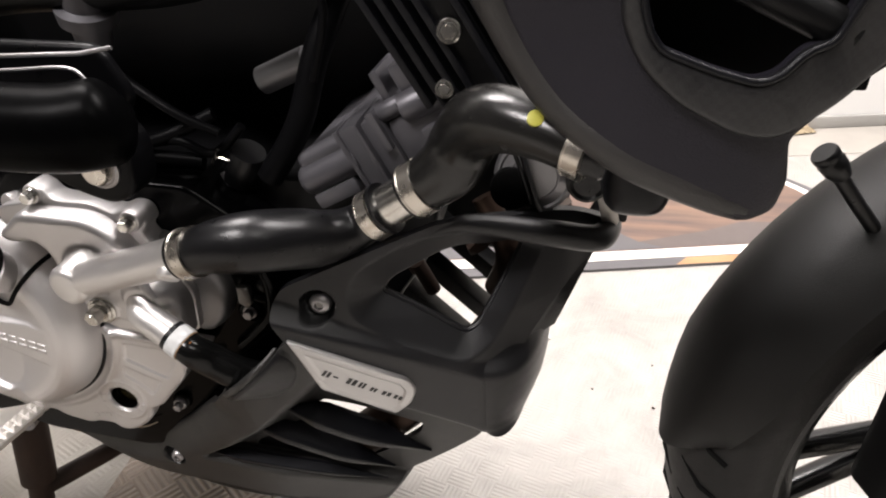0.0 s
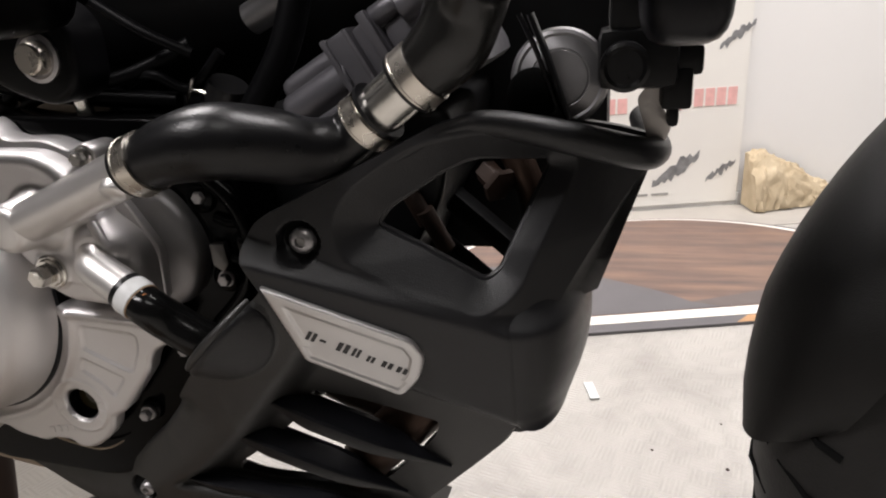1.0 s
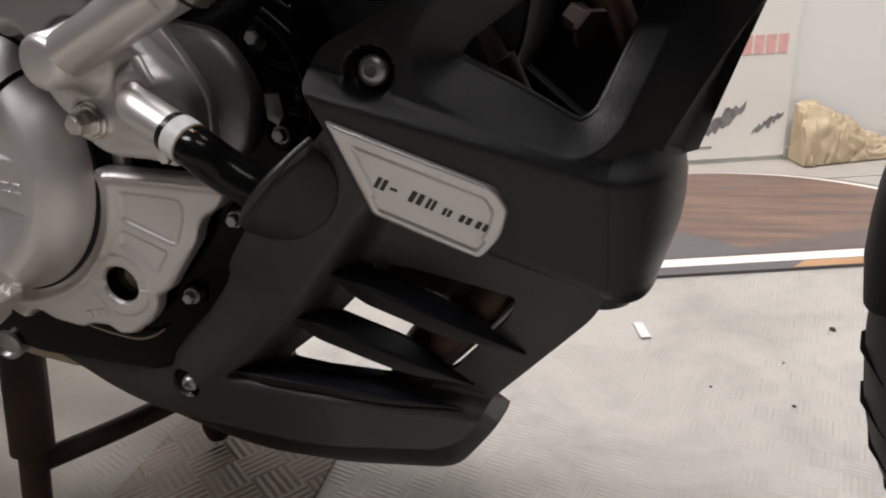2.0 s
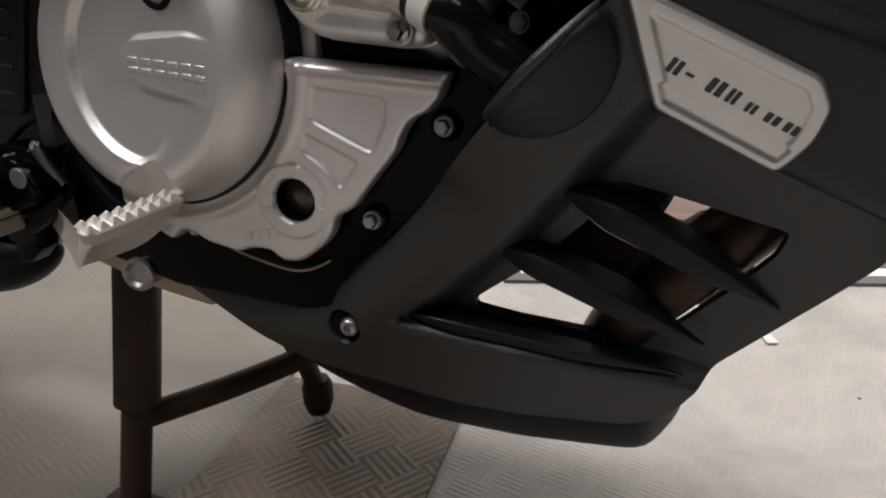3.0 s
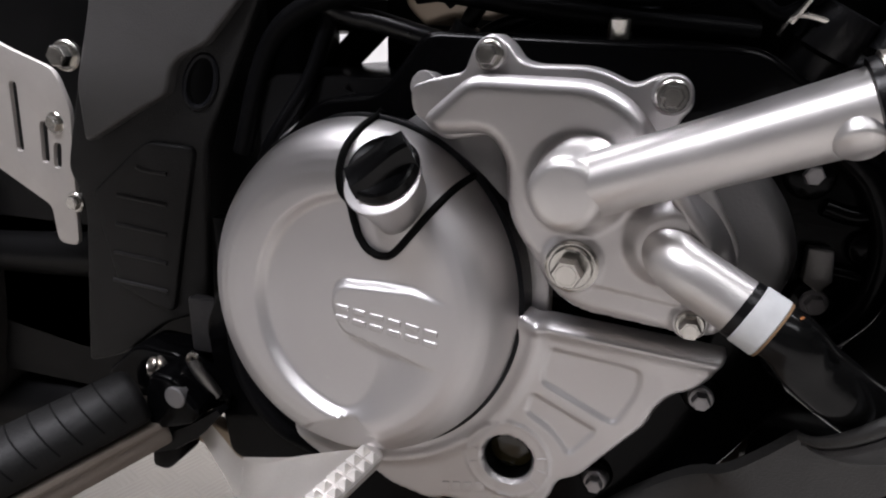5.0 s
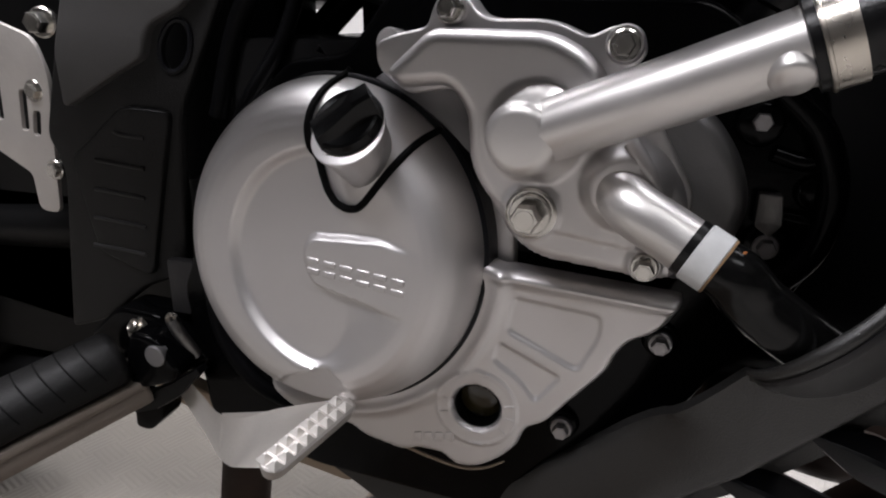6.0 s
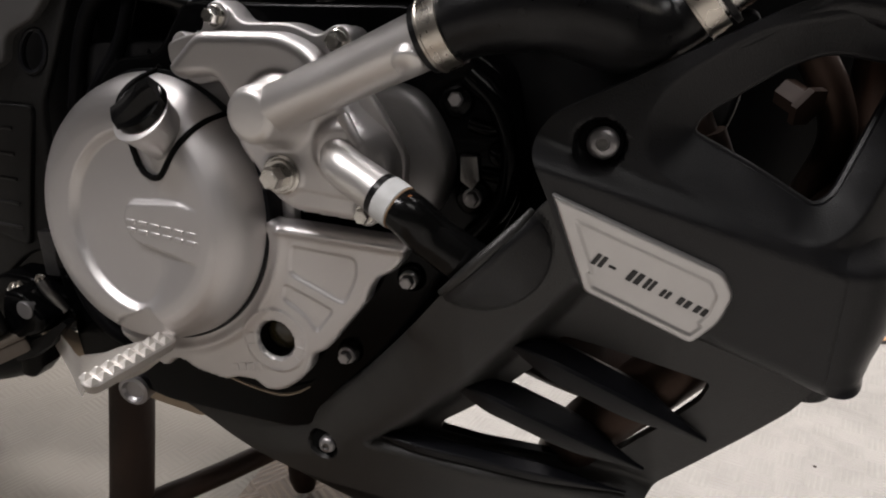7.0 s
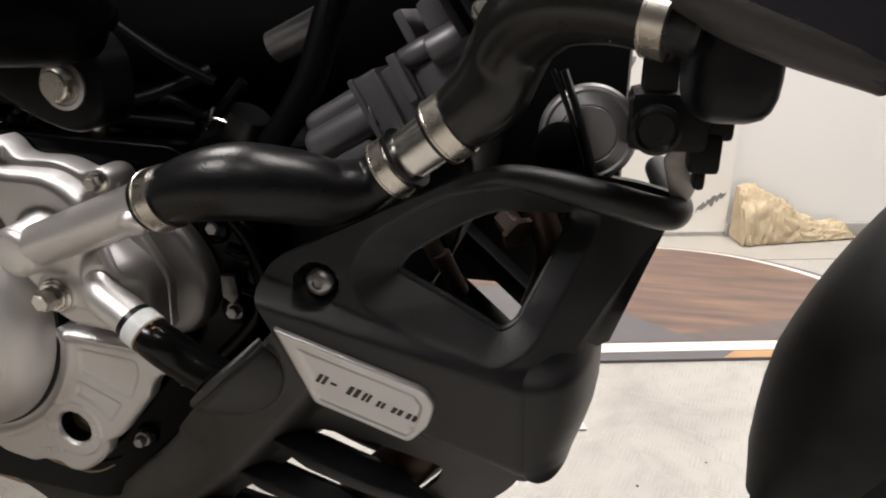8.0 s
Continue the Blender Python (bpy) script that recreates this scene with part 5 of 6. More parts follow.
# Rounded tunnels on the barrel, the foot flange, then the joint flanges, the head and its cam cover.
for u0, u1, y, z, r in ((-0.046, 0.000, 0.010, -0.0290, 0.0085), (-0.0505, 0.000, 0.006, -0.0165, 0.0120)):
    bm = bmesh.new()
    lathe(bm, CM @ Vector((u0, y, z)), CAX, [(0, r * 0.55), (0.0015, r * 0.85), (0.004, r * 0.97), (0.007, r), (u1 - u0, r)], 32)
    part("barrel_tunnel", bm, CYLINDER_GREY, cylinder, "rounded tunnel on the barrel", 40)
for lo, hi, bev in (((-0.047, -0.004, -0.0065), (-0.010, 0.060, 0.0060), 0.003), ((-0.004, -0.004, -0.0400), (0.0145, 0.120, 0.014), 0.0035), ((0.0140, -0.001, -0.0370), (0.0300, 0.120, 0.016), 0.003), ((0.0290, 0.002, -0.0300), (0.0760, 0.110, 0.022), 0.008), ((0.0500, -0.003, -0.0150), (0.0720, 0.060, 0.012), 0.005), ((0.0340, 0.010, -0.0620), (0.0405, 0.060, -0.0400), 0.002), ((0.0480, 0.008, -0.0600), (0.0640, 0.060, -0.0400), 0.004)):
    bm = bmesh.new()
    box(bm, lo, hi, bev, CM)
    part("head_casting", bm, CYLINDER_GREY, cylinder, "", 40)
for u, w, v in ((-0.0050, 0.0040, -0.0410), (0.0105, 0.0036, -0.0390), (0.0225, 0.0066, -0.0415)):
    bm = bmesh.new()
    box(bm, (u, -0.0062, v), (u + w, 0.020, 0.010 if v > -0.0412 else -0.0120), 0.0016, CM)
    part("flange_ridge", bm, CYLINDER_GREY, cylinder, "", 40)
for u0, u1, y, z, r in ((0.0280, 0.0470, 0.006, -0.0355, 0.0068), (0.0455, 0.0730, 0.006, -0.0310, 0.0108)):
    bm = bmesh.new()
    lathe(bm, CM @ Vector((u0, y, z)), CAX, [(0, r * 0.9), (0.001, r), (u1 - u0 - 0.002, r), (u1 - u0, r * 0.88)], 32)
    part("cam_tunnel", bm, CYLINDER_GREY, cylinder, "rounded casting on the head", 40)
# Regulator with cooling fins above the hose.
reg = None
for k in range(7):
    bm = bmesh.new()
    x0 = -0.052 + 0.0115 * k
    m = Matrix.Translation((x0, 0.462, 0.575)) @ Matrix.Rotation(radians(-33), 4, "Y")
    if k == 4:
        box(bm, (-0.013, -0.010, -0.05), (0.013, 0.020, 0.11), 0.002, m)
        reg = part("fin_plate", bm, FRAME_PAINT, bike, "black mounting plate between the fins")
    else:
        box(bm, (-0.0024, -0.016, -0.055), (0.0024, 0.03, 0.11), 0.001, m)
        part("cooling_fin", bm, PLASTIC_SMOOTH, bike, "black cooling fin")
bolt(bike, (-0.010, 0.446, 0.577), (0, -1, 0.2), 0.0056, STEEL, "cross_screw", 0.004)
bolt(bike, (-0.013, 0.446, 0.542), (0.1, -1, 0.3), 0.0045, STEEL, "cross_screw", 0.005)
# Horn-like round cap and bracket in front of the cylinder.
bm = bmesh.new()
lathe(bm, (0.045, 0.472, 0.476), (0.05, -1, 0.10), [(-0.03, 0.026), (0.0, 0.028), (0.003, 0.0265), (0.004, 0.0245), (0.003, 0.023), (0.0055, 0.0165), (0.005, 0.0158), (0.0058, 0.015), (0.006, 0)], 48)
disc = part("round_cap", bm, CASING, bike, "dark grey round cap with a ring", 30)
# Black disc on the cap, painting the shade of a recess.
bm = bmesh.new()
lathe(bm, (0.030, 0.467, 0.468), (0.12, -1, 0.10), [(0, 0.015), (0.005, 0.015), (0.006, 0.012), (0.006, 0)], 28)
part("hub", bm, JOINT_SHADE_BLACK, disc, "black disc for a shaded recess")
bm = bmesh.new()
sweep(bm, spline([(0.030, 0.458, 0.512), (0.040, 0.458, 0.486), (0.050, 0.460, 0.455)], 6), 0.0042, 10, squash=0.5)
sweep(bm, spline([(0.024, 0.458, 0.512), (0.034, 0.458, 0.490), (0.044, 0.460, 0.46)], 6), 0.0015, 8)
part("cap_strap", bm, RUBBER, bike, "black strap across the cap")
bm = bmesh.new()
box(bm, (0.066, 0.455, 0.470), (0.108, 0.50, 0.502), 0.006)
sensor = part("sensor_block", bm, FRAME_PAINT, bike, "black connector block", 40)
bm = bmesh.new()
lathe(bm, (0.080, 0.457, 0.483), (0, -1, 0), [(0, 0.013), (0.010, 0.013), (0.011, 0.011), (0.009, 0.009), (0.009, 0)], 28)
part("round_plug", bm, RUBBER, sensor, "round black plug", 40)
for lo, hi in (((0.072, 0.46, 0.500), (0.090, 0.49, 0.535)), ((0.100, 0.46, 0.458), (0.116, 0.49, 0.480)), ((0.104, 0.463, 0.448), (0.110, 0.48, 0.462)), ((0.106, 0.462, 0.476), (0.121, 0.485, 0.492))):
    bm = bmesh.new()
    box(bm, lo, hi, 0.003)
    part("connector", bm, FRAME_PAINT, sensor, "", 40)
bm = bmesh.new()
plate(bm, rounded([(0.088, 0.462), (0.100, 0.478), (0.106, 0.474), (0.101, 0.460), (0.108, 0.446), (0.104, 0.436), (0.096, 0.434)], 0.003), 0.478, 0.481, bevel=0.0006)
part("bracket", bm, RAW_ALU, bike, "bent bare metal bracket")
# Small black box under the fairing.
bm = bmesh.new()
rings = []
for z, k in ((0.4970, 0.30), (0.4978, 0.55), (0.5000, 0.76), (0.5035, 0.89), (0.5090, 0.97), (0.5160, 1.0), (0.5800, 1.0)):
    ring = []
    for i in range(40):
        q = 2 * math.pi * i / 40
        c, d = math.cos(q), math.sin(q)
        ring.append(bm.verts.new((0.1025 + 0.0190 * k * math.copysign(abs(c) ** 0.6, c), 0.400 + 0.031 * k * math.copysign(abs(d) ** 0.6, d), z)))
    rings.append(ring)
for a, b in zip(rings, rings[1:]):
    for j in range(40):
        bm.faces.new((a[j - 1], a[j], b[j], b[j - 1]))
bm.faces.new(rings[0][::-1])
part("reservoir", bm, PLASTIC_SMOOTH, bike, "black plastic reservoir with rounded corners", 50)
bm = bmesh.new()
lathe(bm, (0.072, 0.368, 0.540), (0.88, -0.2, -0.2), [(0, 0.0125), (0.012, 0.0125), (0.014, 0.011)], 24)
part("hose_spout", bm, RUBBER, bike, "black hose spout")
# Headers and the dark works behind the vents and the opening.
bm = bmesh.new()
sweep(bm, spline([(0.055, 0.53, 0.43), (0.045, 0.515, 0.36), (0.010, 0.488, 0.308), (-0.042, 0.464, 0.262), (-0.077, 0.461, 0.227), (-0.096, 0.465, 0.205), (-0.110, 0.476, 0.178), (-0.116, 0.486, 0.154), (-0.118, 0.494, 0.130)], 8), 0.019, 24)
part("exhaust_header", bm, EXHAUST, bike, "heat-stained brown exhaust header pipe", 60)
bm = bmesh.new()
sweep(bm, spline([(0.006, 0.505, 0.440), (0.020, 0.50, 0.415), (0.027, 0.505, 0.385), (0.016, 0.53, 0.34)], 6), 0.010, 16)
part("cross_pipe", bm, EXHAUST, bike, "rusty cross pipe behind the guard", 50)
bm = bmesh.new()
lathe(bm, (0.002, 0.490, 0.412), (0.6, -0.6, -0.4), [(-0.01, 0.008), (0.004, 0.008), (0.005, 0.012), (0.009, 0.012), (0.010, 0.008)], 6)
part("pipe_joint", bm, RUST, bike, "rusty hexagon joint behind the guard", 30)
bm = bmesh.new()
plate(bm, rounded([(-0.17, 0.46), (-0.17, 0.31), (-0.135, 0.285), (-0.085, 0.288), (-0.060, 0.35), (-0.030, 0.40), (-0.020, 0.46)], 0.012, 4), 0.478, 0.66, bevel=0.006)
part("engine_front", bm, FRAME_PAINT, bike, "black front of the engine", 40)
bm = bmesh.new()
plate(bm, rounded([(-0.20, 0.31), (-0.20, 0.236), (-0.15, 0.226), (-0.090, 0.230), (-0.080, 0.250), (-0.086, 0.31)], 0.008, 4), 0.545, 0.66, bevel=0.006)
part("oil_sump", bm, FRAME_PAINT, bike, "black oil sump behind the vents", 40)
bm = bmesh.new()
lathe(bm, (-0.178, 0.474, 0.278), (1, -0.05, 0.02), [(0, 0.024), (0.050, 0.026), (0.055, 0.022)], 28)
part("oil_filter", bm, GLOSS, bike, "black oil filter", 40)
bm = bmesh.new()
sweep(bm, spline([(-0.24, 0.60, 0.24), (-0.19, 0.585, 0.222), (-0.12, 0.57, 0.203), (-0.07, 0.572, 0.193), (-0.045, 0.59, 0.200)], 6), 0.031, 24)
part("rear_pipe", bm, RUST, bike, "dark rusty exhaust pipe behind the vents", 50)
bm = bmesh.new()
box(bm, (-0.14, 0.655, 0.300), (0.075, 0.70, 0.62), 0.01)
part("radiator", bm, FRAME_PAINT, bike, "black radiator and far guard", 40)
for x, z in ((-0.052, 0.415), (-0.040, 0.397)):
    bm = bmesh.new()
    sweep(bm, [(x, 0.47, z), (x + 0.012, 0.475, z - 0.028)], 0.006, 14)
    part("engine_stud", bm, RUST, bike, "dull metal stud behind the guard", 40)
for x, z in ((-0.0315, 0.3045), (-0.0580, 0.2720), (-0.0040, 0.3330)):
    bm = bmesh.new()
    m = Matrix.Translation((x, 0.58, z)) @ Matrix.Rotation(radians(-48), 4, "Y")
    box(bm, (-0.0075, -0.006, -0.075), (0.0075, 0.02, 0.075), 0.003, m)
    part("guard_bar", bm, FRAME_PAINT, bike, "slanted black bar of the far guard")

# ---- front fairing, fender and wheel ----
bm = bmesh.new()


def fairing_y(x, z):
    return 0.02 * smooth(0.10, 0.02, x) + 0.02 * smooth(0.13, 0.20, x) - 0.10 * max(0, z - 0.60)


FAIR = [(-0.008, 0.72), (0.018, 0.636), (0.035, 0.594, 0.03), (0.062, 0.560, 0.02), (0.091, 0.5405, 0.02), (0.1500, 0.5145, 0.005), (0.1635, 0.5190, 0.005), (0.1668, 0.5345, 0.004), (0.1620, 0.556, 0.004), (0.197, 0.588, 0.02), (0.26, 0.63), (0.25, 0.72)]
MOUTH = rounded([(0.092, 0.606), (0.098, 0.5975), (0.121, 0.5895), (0.139, 0.5850), (0.148, 0.5875), (0.157, 0.5975), (0.168, 0.600), (0.176, 0.622), (0.176, 0.668), (0.090, 0.668), (0.087, 0.622)], 0.005, 4)
plate(bm, rounded(FAIR, 0.012, 5), 0.345, 0.352, [MOUTH], bevel=0.003, depth=fairing_y, step=0.012)
fairing = part("side_fairing", bm, FAIRING, bike, "matt dark side fairing panel", 50)
# Rolled lower edge; its paler colour paints the light it catches.
bm = bmesh.new()
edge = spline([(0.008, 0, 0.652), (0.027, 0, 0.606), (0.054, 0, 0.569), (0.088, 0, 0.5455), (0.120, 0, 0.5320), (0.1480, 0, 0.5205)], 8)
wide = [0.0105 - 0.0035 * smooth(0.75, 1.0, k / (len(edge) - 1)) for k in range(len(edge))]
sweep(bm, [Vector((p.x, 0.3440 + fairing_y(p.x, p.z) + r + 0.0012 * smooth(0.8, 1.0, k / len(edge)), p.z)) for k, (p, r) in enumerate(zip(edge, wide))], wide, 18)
part("fairing_edge", bm, FAIR_EDGE_LIT, fairing, "rolled lower edge, paler for light from the floor", 60)
bm = bmesh.new()
INSET = [(0.078, 0.650), (0.080, 0.608), (0.090, 0.590), (0.108, 0.5745), (0.135, 0.5615), (0.156, 0.5585, 0.01), (0.180, 0.574), (0.206, 0.605), (0.215, 0.650), (0.205, 0.690), (0.085, 0.690)]
plate(bm, rounded(INSET, 0.008, 4), 0.3395, 0.347, [MOUTH], bevel=0.003, depth=fairing_y, step=0.02)
part("inset_panel", bm, CARBON, fairing, "carbon-patterned black inset panel", 50)
bm = bmesh.new()
lip = [Vector((x, 0.340 + fairing_y(x, z), z)) for x, z in MOUTH]
sweep(bm, lip + lip[:1], 0.0017, 10, False)
part("seam", bm, PLASTIC_SMOOTH, fairing, "smooth seam round the opening", 60)
# Black sheet in place of the shade inside the opening.
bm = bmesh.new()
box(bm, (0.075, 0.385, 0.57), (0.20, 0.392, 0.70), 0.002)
part("opening_shade", bm, JOINT_SHADE_BLACK, fairing, "black sheet for the shade inside the opening")
bm = bmesh.new()
sweep(bm, [(0.106, 0.366, 0.632), (0.178, 0.362, 0.601)], 0.0085, 16)
part("strut", bm, FRAME_PAINT, fairing, "black strut in the opening", 50)

# Front wheel, turned to the left.
HUBC = Vector((0.444, 0.553, FLOOR + 0.2805))
STEER = 18.7
WM = Matrix.Translation(HUBC) @ Matrix.Rotation(radians(STEER), 4, "Z") @ Matrix.Rotation(radians(-90), 4, "X") @ Matrix.Scale(0.884, 4)


def turned(bm, profile, seg, m, a0=0.0, a1=2 * math.pi):
    """Turns a profile of (radius, across) round the wheel's axle."""
    whole = abs(a1 - a0 - 2 * math.pi) < 1e-6
    rings = []
    for k in range(seg if whole else seg + 1):
        q = a0 + (a1 - a0) * k / seg
        rings.append([bm.verts.new(m @ Vector((r * math.cos(q), r * math.sin(q), w))) for r, w in profile])
    count = len(rings)
    for k in range(count if whole else count - 1):
        a, b = rings[k], rings[(k + 1) % count]
        for j in range(len(profile) - 1):
            bm.faces.new((a[j], a[j + 1], b[j + 1], b[j]))


bm = bmesh.new()
turned(bm, [(0.236, -0.038), (0.243, -0.044), (0.262, -0.054), (0.285, -0.056), (0.300, -0.050), (0.311, -0.034), (0.316, -0.012), (0.317, 0.0), (0.316, 0.012), (0.311, 0.034), (0.300, 0.050), (0.285, 0.056), (0.262, 0.054), (0.243, 0.044), (0.236, 0.038)], 96, WM)
wheel = part("front_wheel", bm, TYRE, bike, "black front tyre with tread grooves", 40)
# Black bars laid on the tyre paint the shade of its grooves.
for k in range(44):
    q = 2 * math.pi * k / 44
    for s in (-1, 1):
        path = [WM @ Vector(((0.3148 - 0.0035 * abs(w) / 0.03) * math.cos(q + s * w * 1.2), (0.3148 - 0.0035 * abs(w) / 0.03) * math.sin(q + s * w * 1.2), s * w)) for w in (0.006, 0.02, 0.034, 0.046)]
        path[-1] = WM @ Vector((0.3015 * math.cos(q + s * 0.055), 0.3015 * math.sin(q + s * 0.055), s * 0.0468))
        bm = bmesh.new()
        sweep(bm, path, 0.0028, 6)
        part("tread_groove", bm, JOINT_SHADE_BLACK, wheel)
bm = bmesh.new()
turned(bm, [(0.240, -0.036), (0.244, -0.044), (0.240, -0.046), (0.228, -0.040), (0.215, -0.030), (0.212, 0.0), (0.215, 0.030), (0.228, 0.040), (0.240, 0.046), (0.244, 0.044), (0.240, 0.036)], 96, WM)
part("rim", bm, GLOSS, wheel, "gloss black rim", 40)
bm = bmesh.new()
for k in range(5):
    q = 2 * math.pi * (k + 0.3) / 5
    for d in (-0.16, 0.16):
        sweep(bm, [WM @ Vector((0.04 * math.cos(q), 0.04 * math.sin(q), 0)), WM @ Vector((0.216 * math.cos(q + d), 0.216 * math.sin(q + d), 0))], 0.012, 12, squash=0.8)
lathe(bm, WM @ Vector((0, 0, -0.05)), WM.to_3x3() @ Vector((0, 0, 1)), [(0, 0.03), (0.01, 0.045), (0.09, 0.045), (0.10, 0.03)], 32)
part("spokes", bm, GLOSS, wheel, "black cast spokes and hub", 40)
bm = bmesh.new()
for s in (-1,):
    turned(bm, [(0.155, s * 0.060), (0.155, s * 0.055), (0.120, s * 0.055), (0.120, s * 0.060), (0.155, s * 0.060)], 80, WM)
part("brake_disc", bm, STEEL, wheel, "steel brake disc", 30)
bm = bmesh.new()
for s in (-1, 1):
    base = WM @ Vector((0, 0, s * 0.085))
    sweep(bm, [base + Vector((0.01, 0, -0.02)), base + Vector((-0.08, 0, 0.50))], 0.026, 20)
part("fork_leg", bm, FRAME_PAINT, bike, "black fork legs")
bm = bmesh.new()
fm = WM @ Matrix.Translation((0, 0, -0.095))
box(bm, (-0.20, -0.14, -0.03), (-0.13, -0.02, 0.03), 0.008, fm)
part("brake_caliper", bm, FRAME_PAINT, bike, "black brake caliper", 40)
# Fender: an arched shell over the tyre.
bm = bmesh.new()
SEG = 40
rings = []
for k in range(SEG + 1):
    a = k / SEG
    q = radians(-177 + 167 * a)
    taper = 0.45 + 0.55 * min(1.0, a / 0.10) ** 0.5
    row = []
    for j in range(15):
        b = (j / 14 - 0.5) * 2
        w = 0.068 * taper * b
        r = 0.338 - 0.038 * abs(b) ** 2.6 * (0.8 + 0.2 * a)
        row.append(bm.verts.new(WM @ Vector((r * math.cos(q + 0.05 * abs(b) ** 2 * (1 - smooth(0, 0.1, a))), r * math.sin(q + 0.05 * abs(b) ** 2 * (1 - smooth(0, 0.1, a))), w))))
    rings.append(row)
for a, b in zip(rings, rings[1:]):
    for j in range(14):
        bm.faces.new((a[j], a[j + 1], b[j + 1], b[j]))
bmesh.ops.solidify(bm, geom=bm.faces[:], thickness=0.004)
part("front_fender", bm, FENDER, bike, "black plastic front fender", 60)
bm = bmesh.new()
lathe(bm, (0.224, 0.458, 0.503), (-0.55, -0.1, 0.55), [(-0.012, 0.006), (-0.005, 0.0082), (0.002, 0.0085), (0.003, 0.0076), (0.005, 0.0076), (0.006, 0.0085), (0.009, 0.0085), (0.0105, 0.0075), (0.0105, 0)], 24)
sweep(bm, spline([(0.224, 0.458, 0.503), (0.245, 0.462, 0.478), (0.275, 0.468, 0.442), (0.33, 0.48, 0.36)], 6), 0.0048, 12)
part("brake_hose", bm, RUBBER, bike, "black brake hose with a rubber grommet", 50)

# ---- left of the engine: frame, peg, pedal, stand ----
bm = bmesh.new()


def cover_y(x, z):
    return 0.012 * smooth(-0.52, -0.47, x) + 0.10 * max(0, z - 0.40) * 0.2


COVER = [(-0.545, 0.56), (-0.547, 0.482), (-0.566, 0.437), (-0.582, 0.386, 0.006), (-0.572, 0.365, 0.01), (-0.590, 0.252, 0.006), (-0.560, 0.262, 0.01), (-0.520, 0.292), (-0.493, 0.30), (-0.486, 0.405), (-0.474, 0.431), (-0.448, 0.483), (-0.41, 0.56)]
oval = [(-0.4855 + 0.0085 * math.cos(2 * math.pi * k / 24) + 0.003 * math.sin(2 * math.pi * k / 24), 0.4405 + 0.0145 * math.sin(2 * math.pi * k / 24)) for k in range(24)]
plate(bm, rounded(COVER, 0.008, 4), 0.4475, 0.4525, [oval], bevel=0.0025, depth=cover_y, step=0.012)
frame_cover = part("frame_cover", bm, COVER_BLACK, bike, "black plastic frame cover with ribbed inset", 45)
bm = bmesh.new()
plate(bm, rounded([(-0.562, 0.373), (-0.518, 0.407), (-0.490, 0.404), (-0.512, 0.300), (-0.551, 0.314)], 0.006, 4), 0.4465, 0.4505, bevel=0.0015, depth=lambda x, z: cover_y(x, z) - 0.003, step=0.008)
part("inset", bm, COVER_BLACK, frame_cover, "sunken grip panel", 45)
for k in range(5):
    z = 0.392 - 0.0185 * k
    x0 = -0.538 - 0.004 * k if k else -0.525
    bm = bmesh.new()
    sweep(bm, spline([(x, 0.4434 + cover_y(x, z), z - dz) for x, dz in ((x0, 0), (-0.520, 0.002), (-0.506 - 0.002 * k, 0.0035))], 4), 0.0013, 8)
    part("grip_rib", bm, COVER_GREY, frame_cover)
bm = bmesh.new()
sweep(bm, [Vector((x, 0.4478 + cover_y(x, z), z)) for x, z in oval] + [Vector((oval[0][0], 0.4478 + cover_y(*oval[0]), oval[0][1]))], 0.0018, 8, False)
part("hole_rim", bm, PLASTIC_SMOOTH, frame_cover)
# Cover's upper field, leaning back above a crease; paler grey paints its light.
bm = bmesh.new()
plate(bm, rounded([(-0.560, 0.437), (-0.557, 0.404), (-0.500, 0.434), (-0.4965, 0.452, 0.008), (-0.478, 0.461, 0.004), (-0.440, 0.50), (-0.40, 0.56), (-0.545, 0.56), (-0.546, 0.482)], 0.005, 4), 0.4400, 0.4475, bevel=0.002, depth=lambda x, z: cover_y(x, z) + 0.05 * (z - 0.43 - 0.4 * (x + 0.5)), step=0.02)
part("upper_field", bm, FIELD_LIT, frame_cover, "upper field in a paler grey for the light on it", 45)
bm = bmesh.new()
box(bm, (-0.495, 0.438, 0.281), (-0.4745, 0.446, 0.316), 0.002)
part("tab", bm, COVER_GREY, frame_cover, "small grey tab")
# Frame spar behind, and cables.
bm = bmesh.new()
sweep(bm, spline([(-0.60, 0.56, 0.36), (-0.52, 0.55, 0.480), (-0.38, 0.50, 0.580), (-0.20, 0.50, 0.60), (0.0, 0.50, 0.66)], 8), 0.035, 20, squash=0.6)
part("frame_spar", bm, FRAME_PAINT, bike, "black frame spar", 50)
bm = bmesh.new()
box(bm, (-0.60, 0.50, 0.20), (-0.466, 0.60, 0.62), 0.01)
part("swingarm_pivot", bm, FRAME_PAINT, bike, "black swingarm pivot casting")
bm = bmesh.new()
box(bm, (-0.428, 0.585, 0.42), (-0.06, 0.76, 0.70), 0.01)
sweep(bm, [(-0.475, 0.60, 0.440), (-0.430, 0.60, 0.482)], 0.011, 12)
box(bm, (-0.62, 0.59, 0.467), (-0.06, 0.78, 0.80), 0.01)
part("rear_cylinder", bm, FRAME_PAINT, bike, "black rear cylinder and throttle bodies", 40)
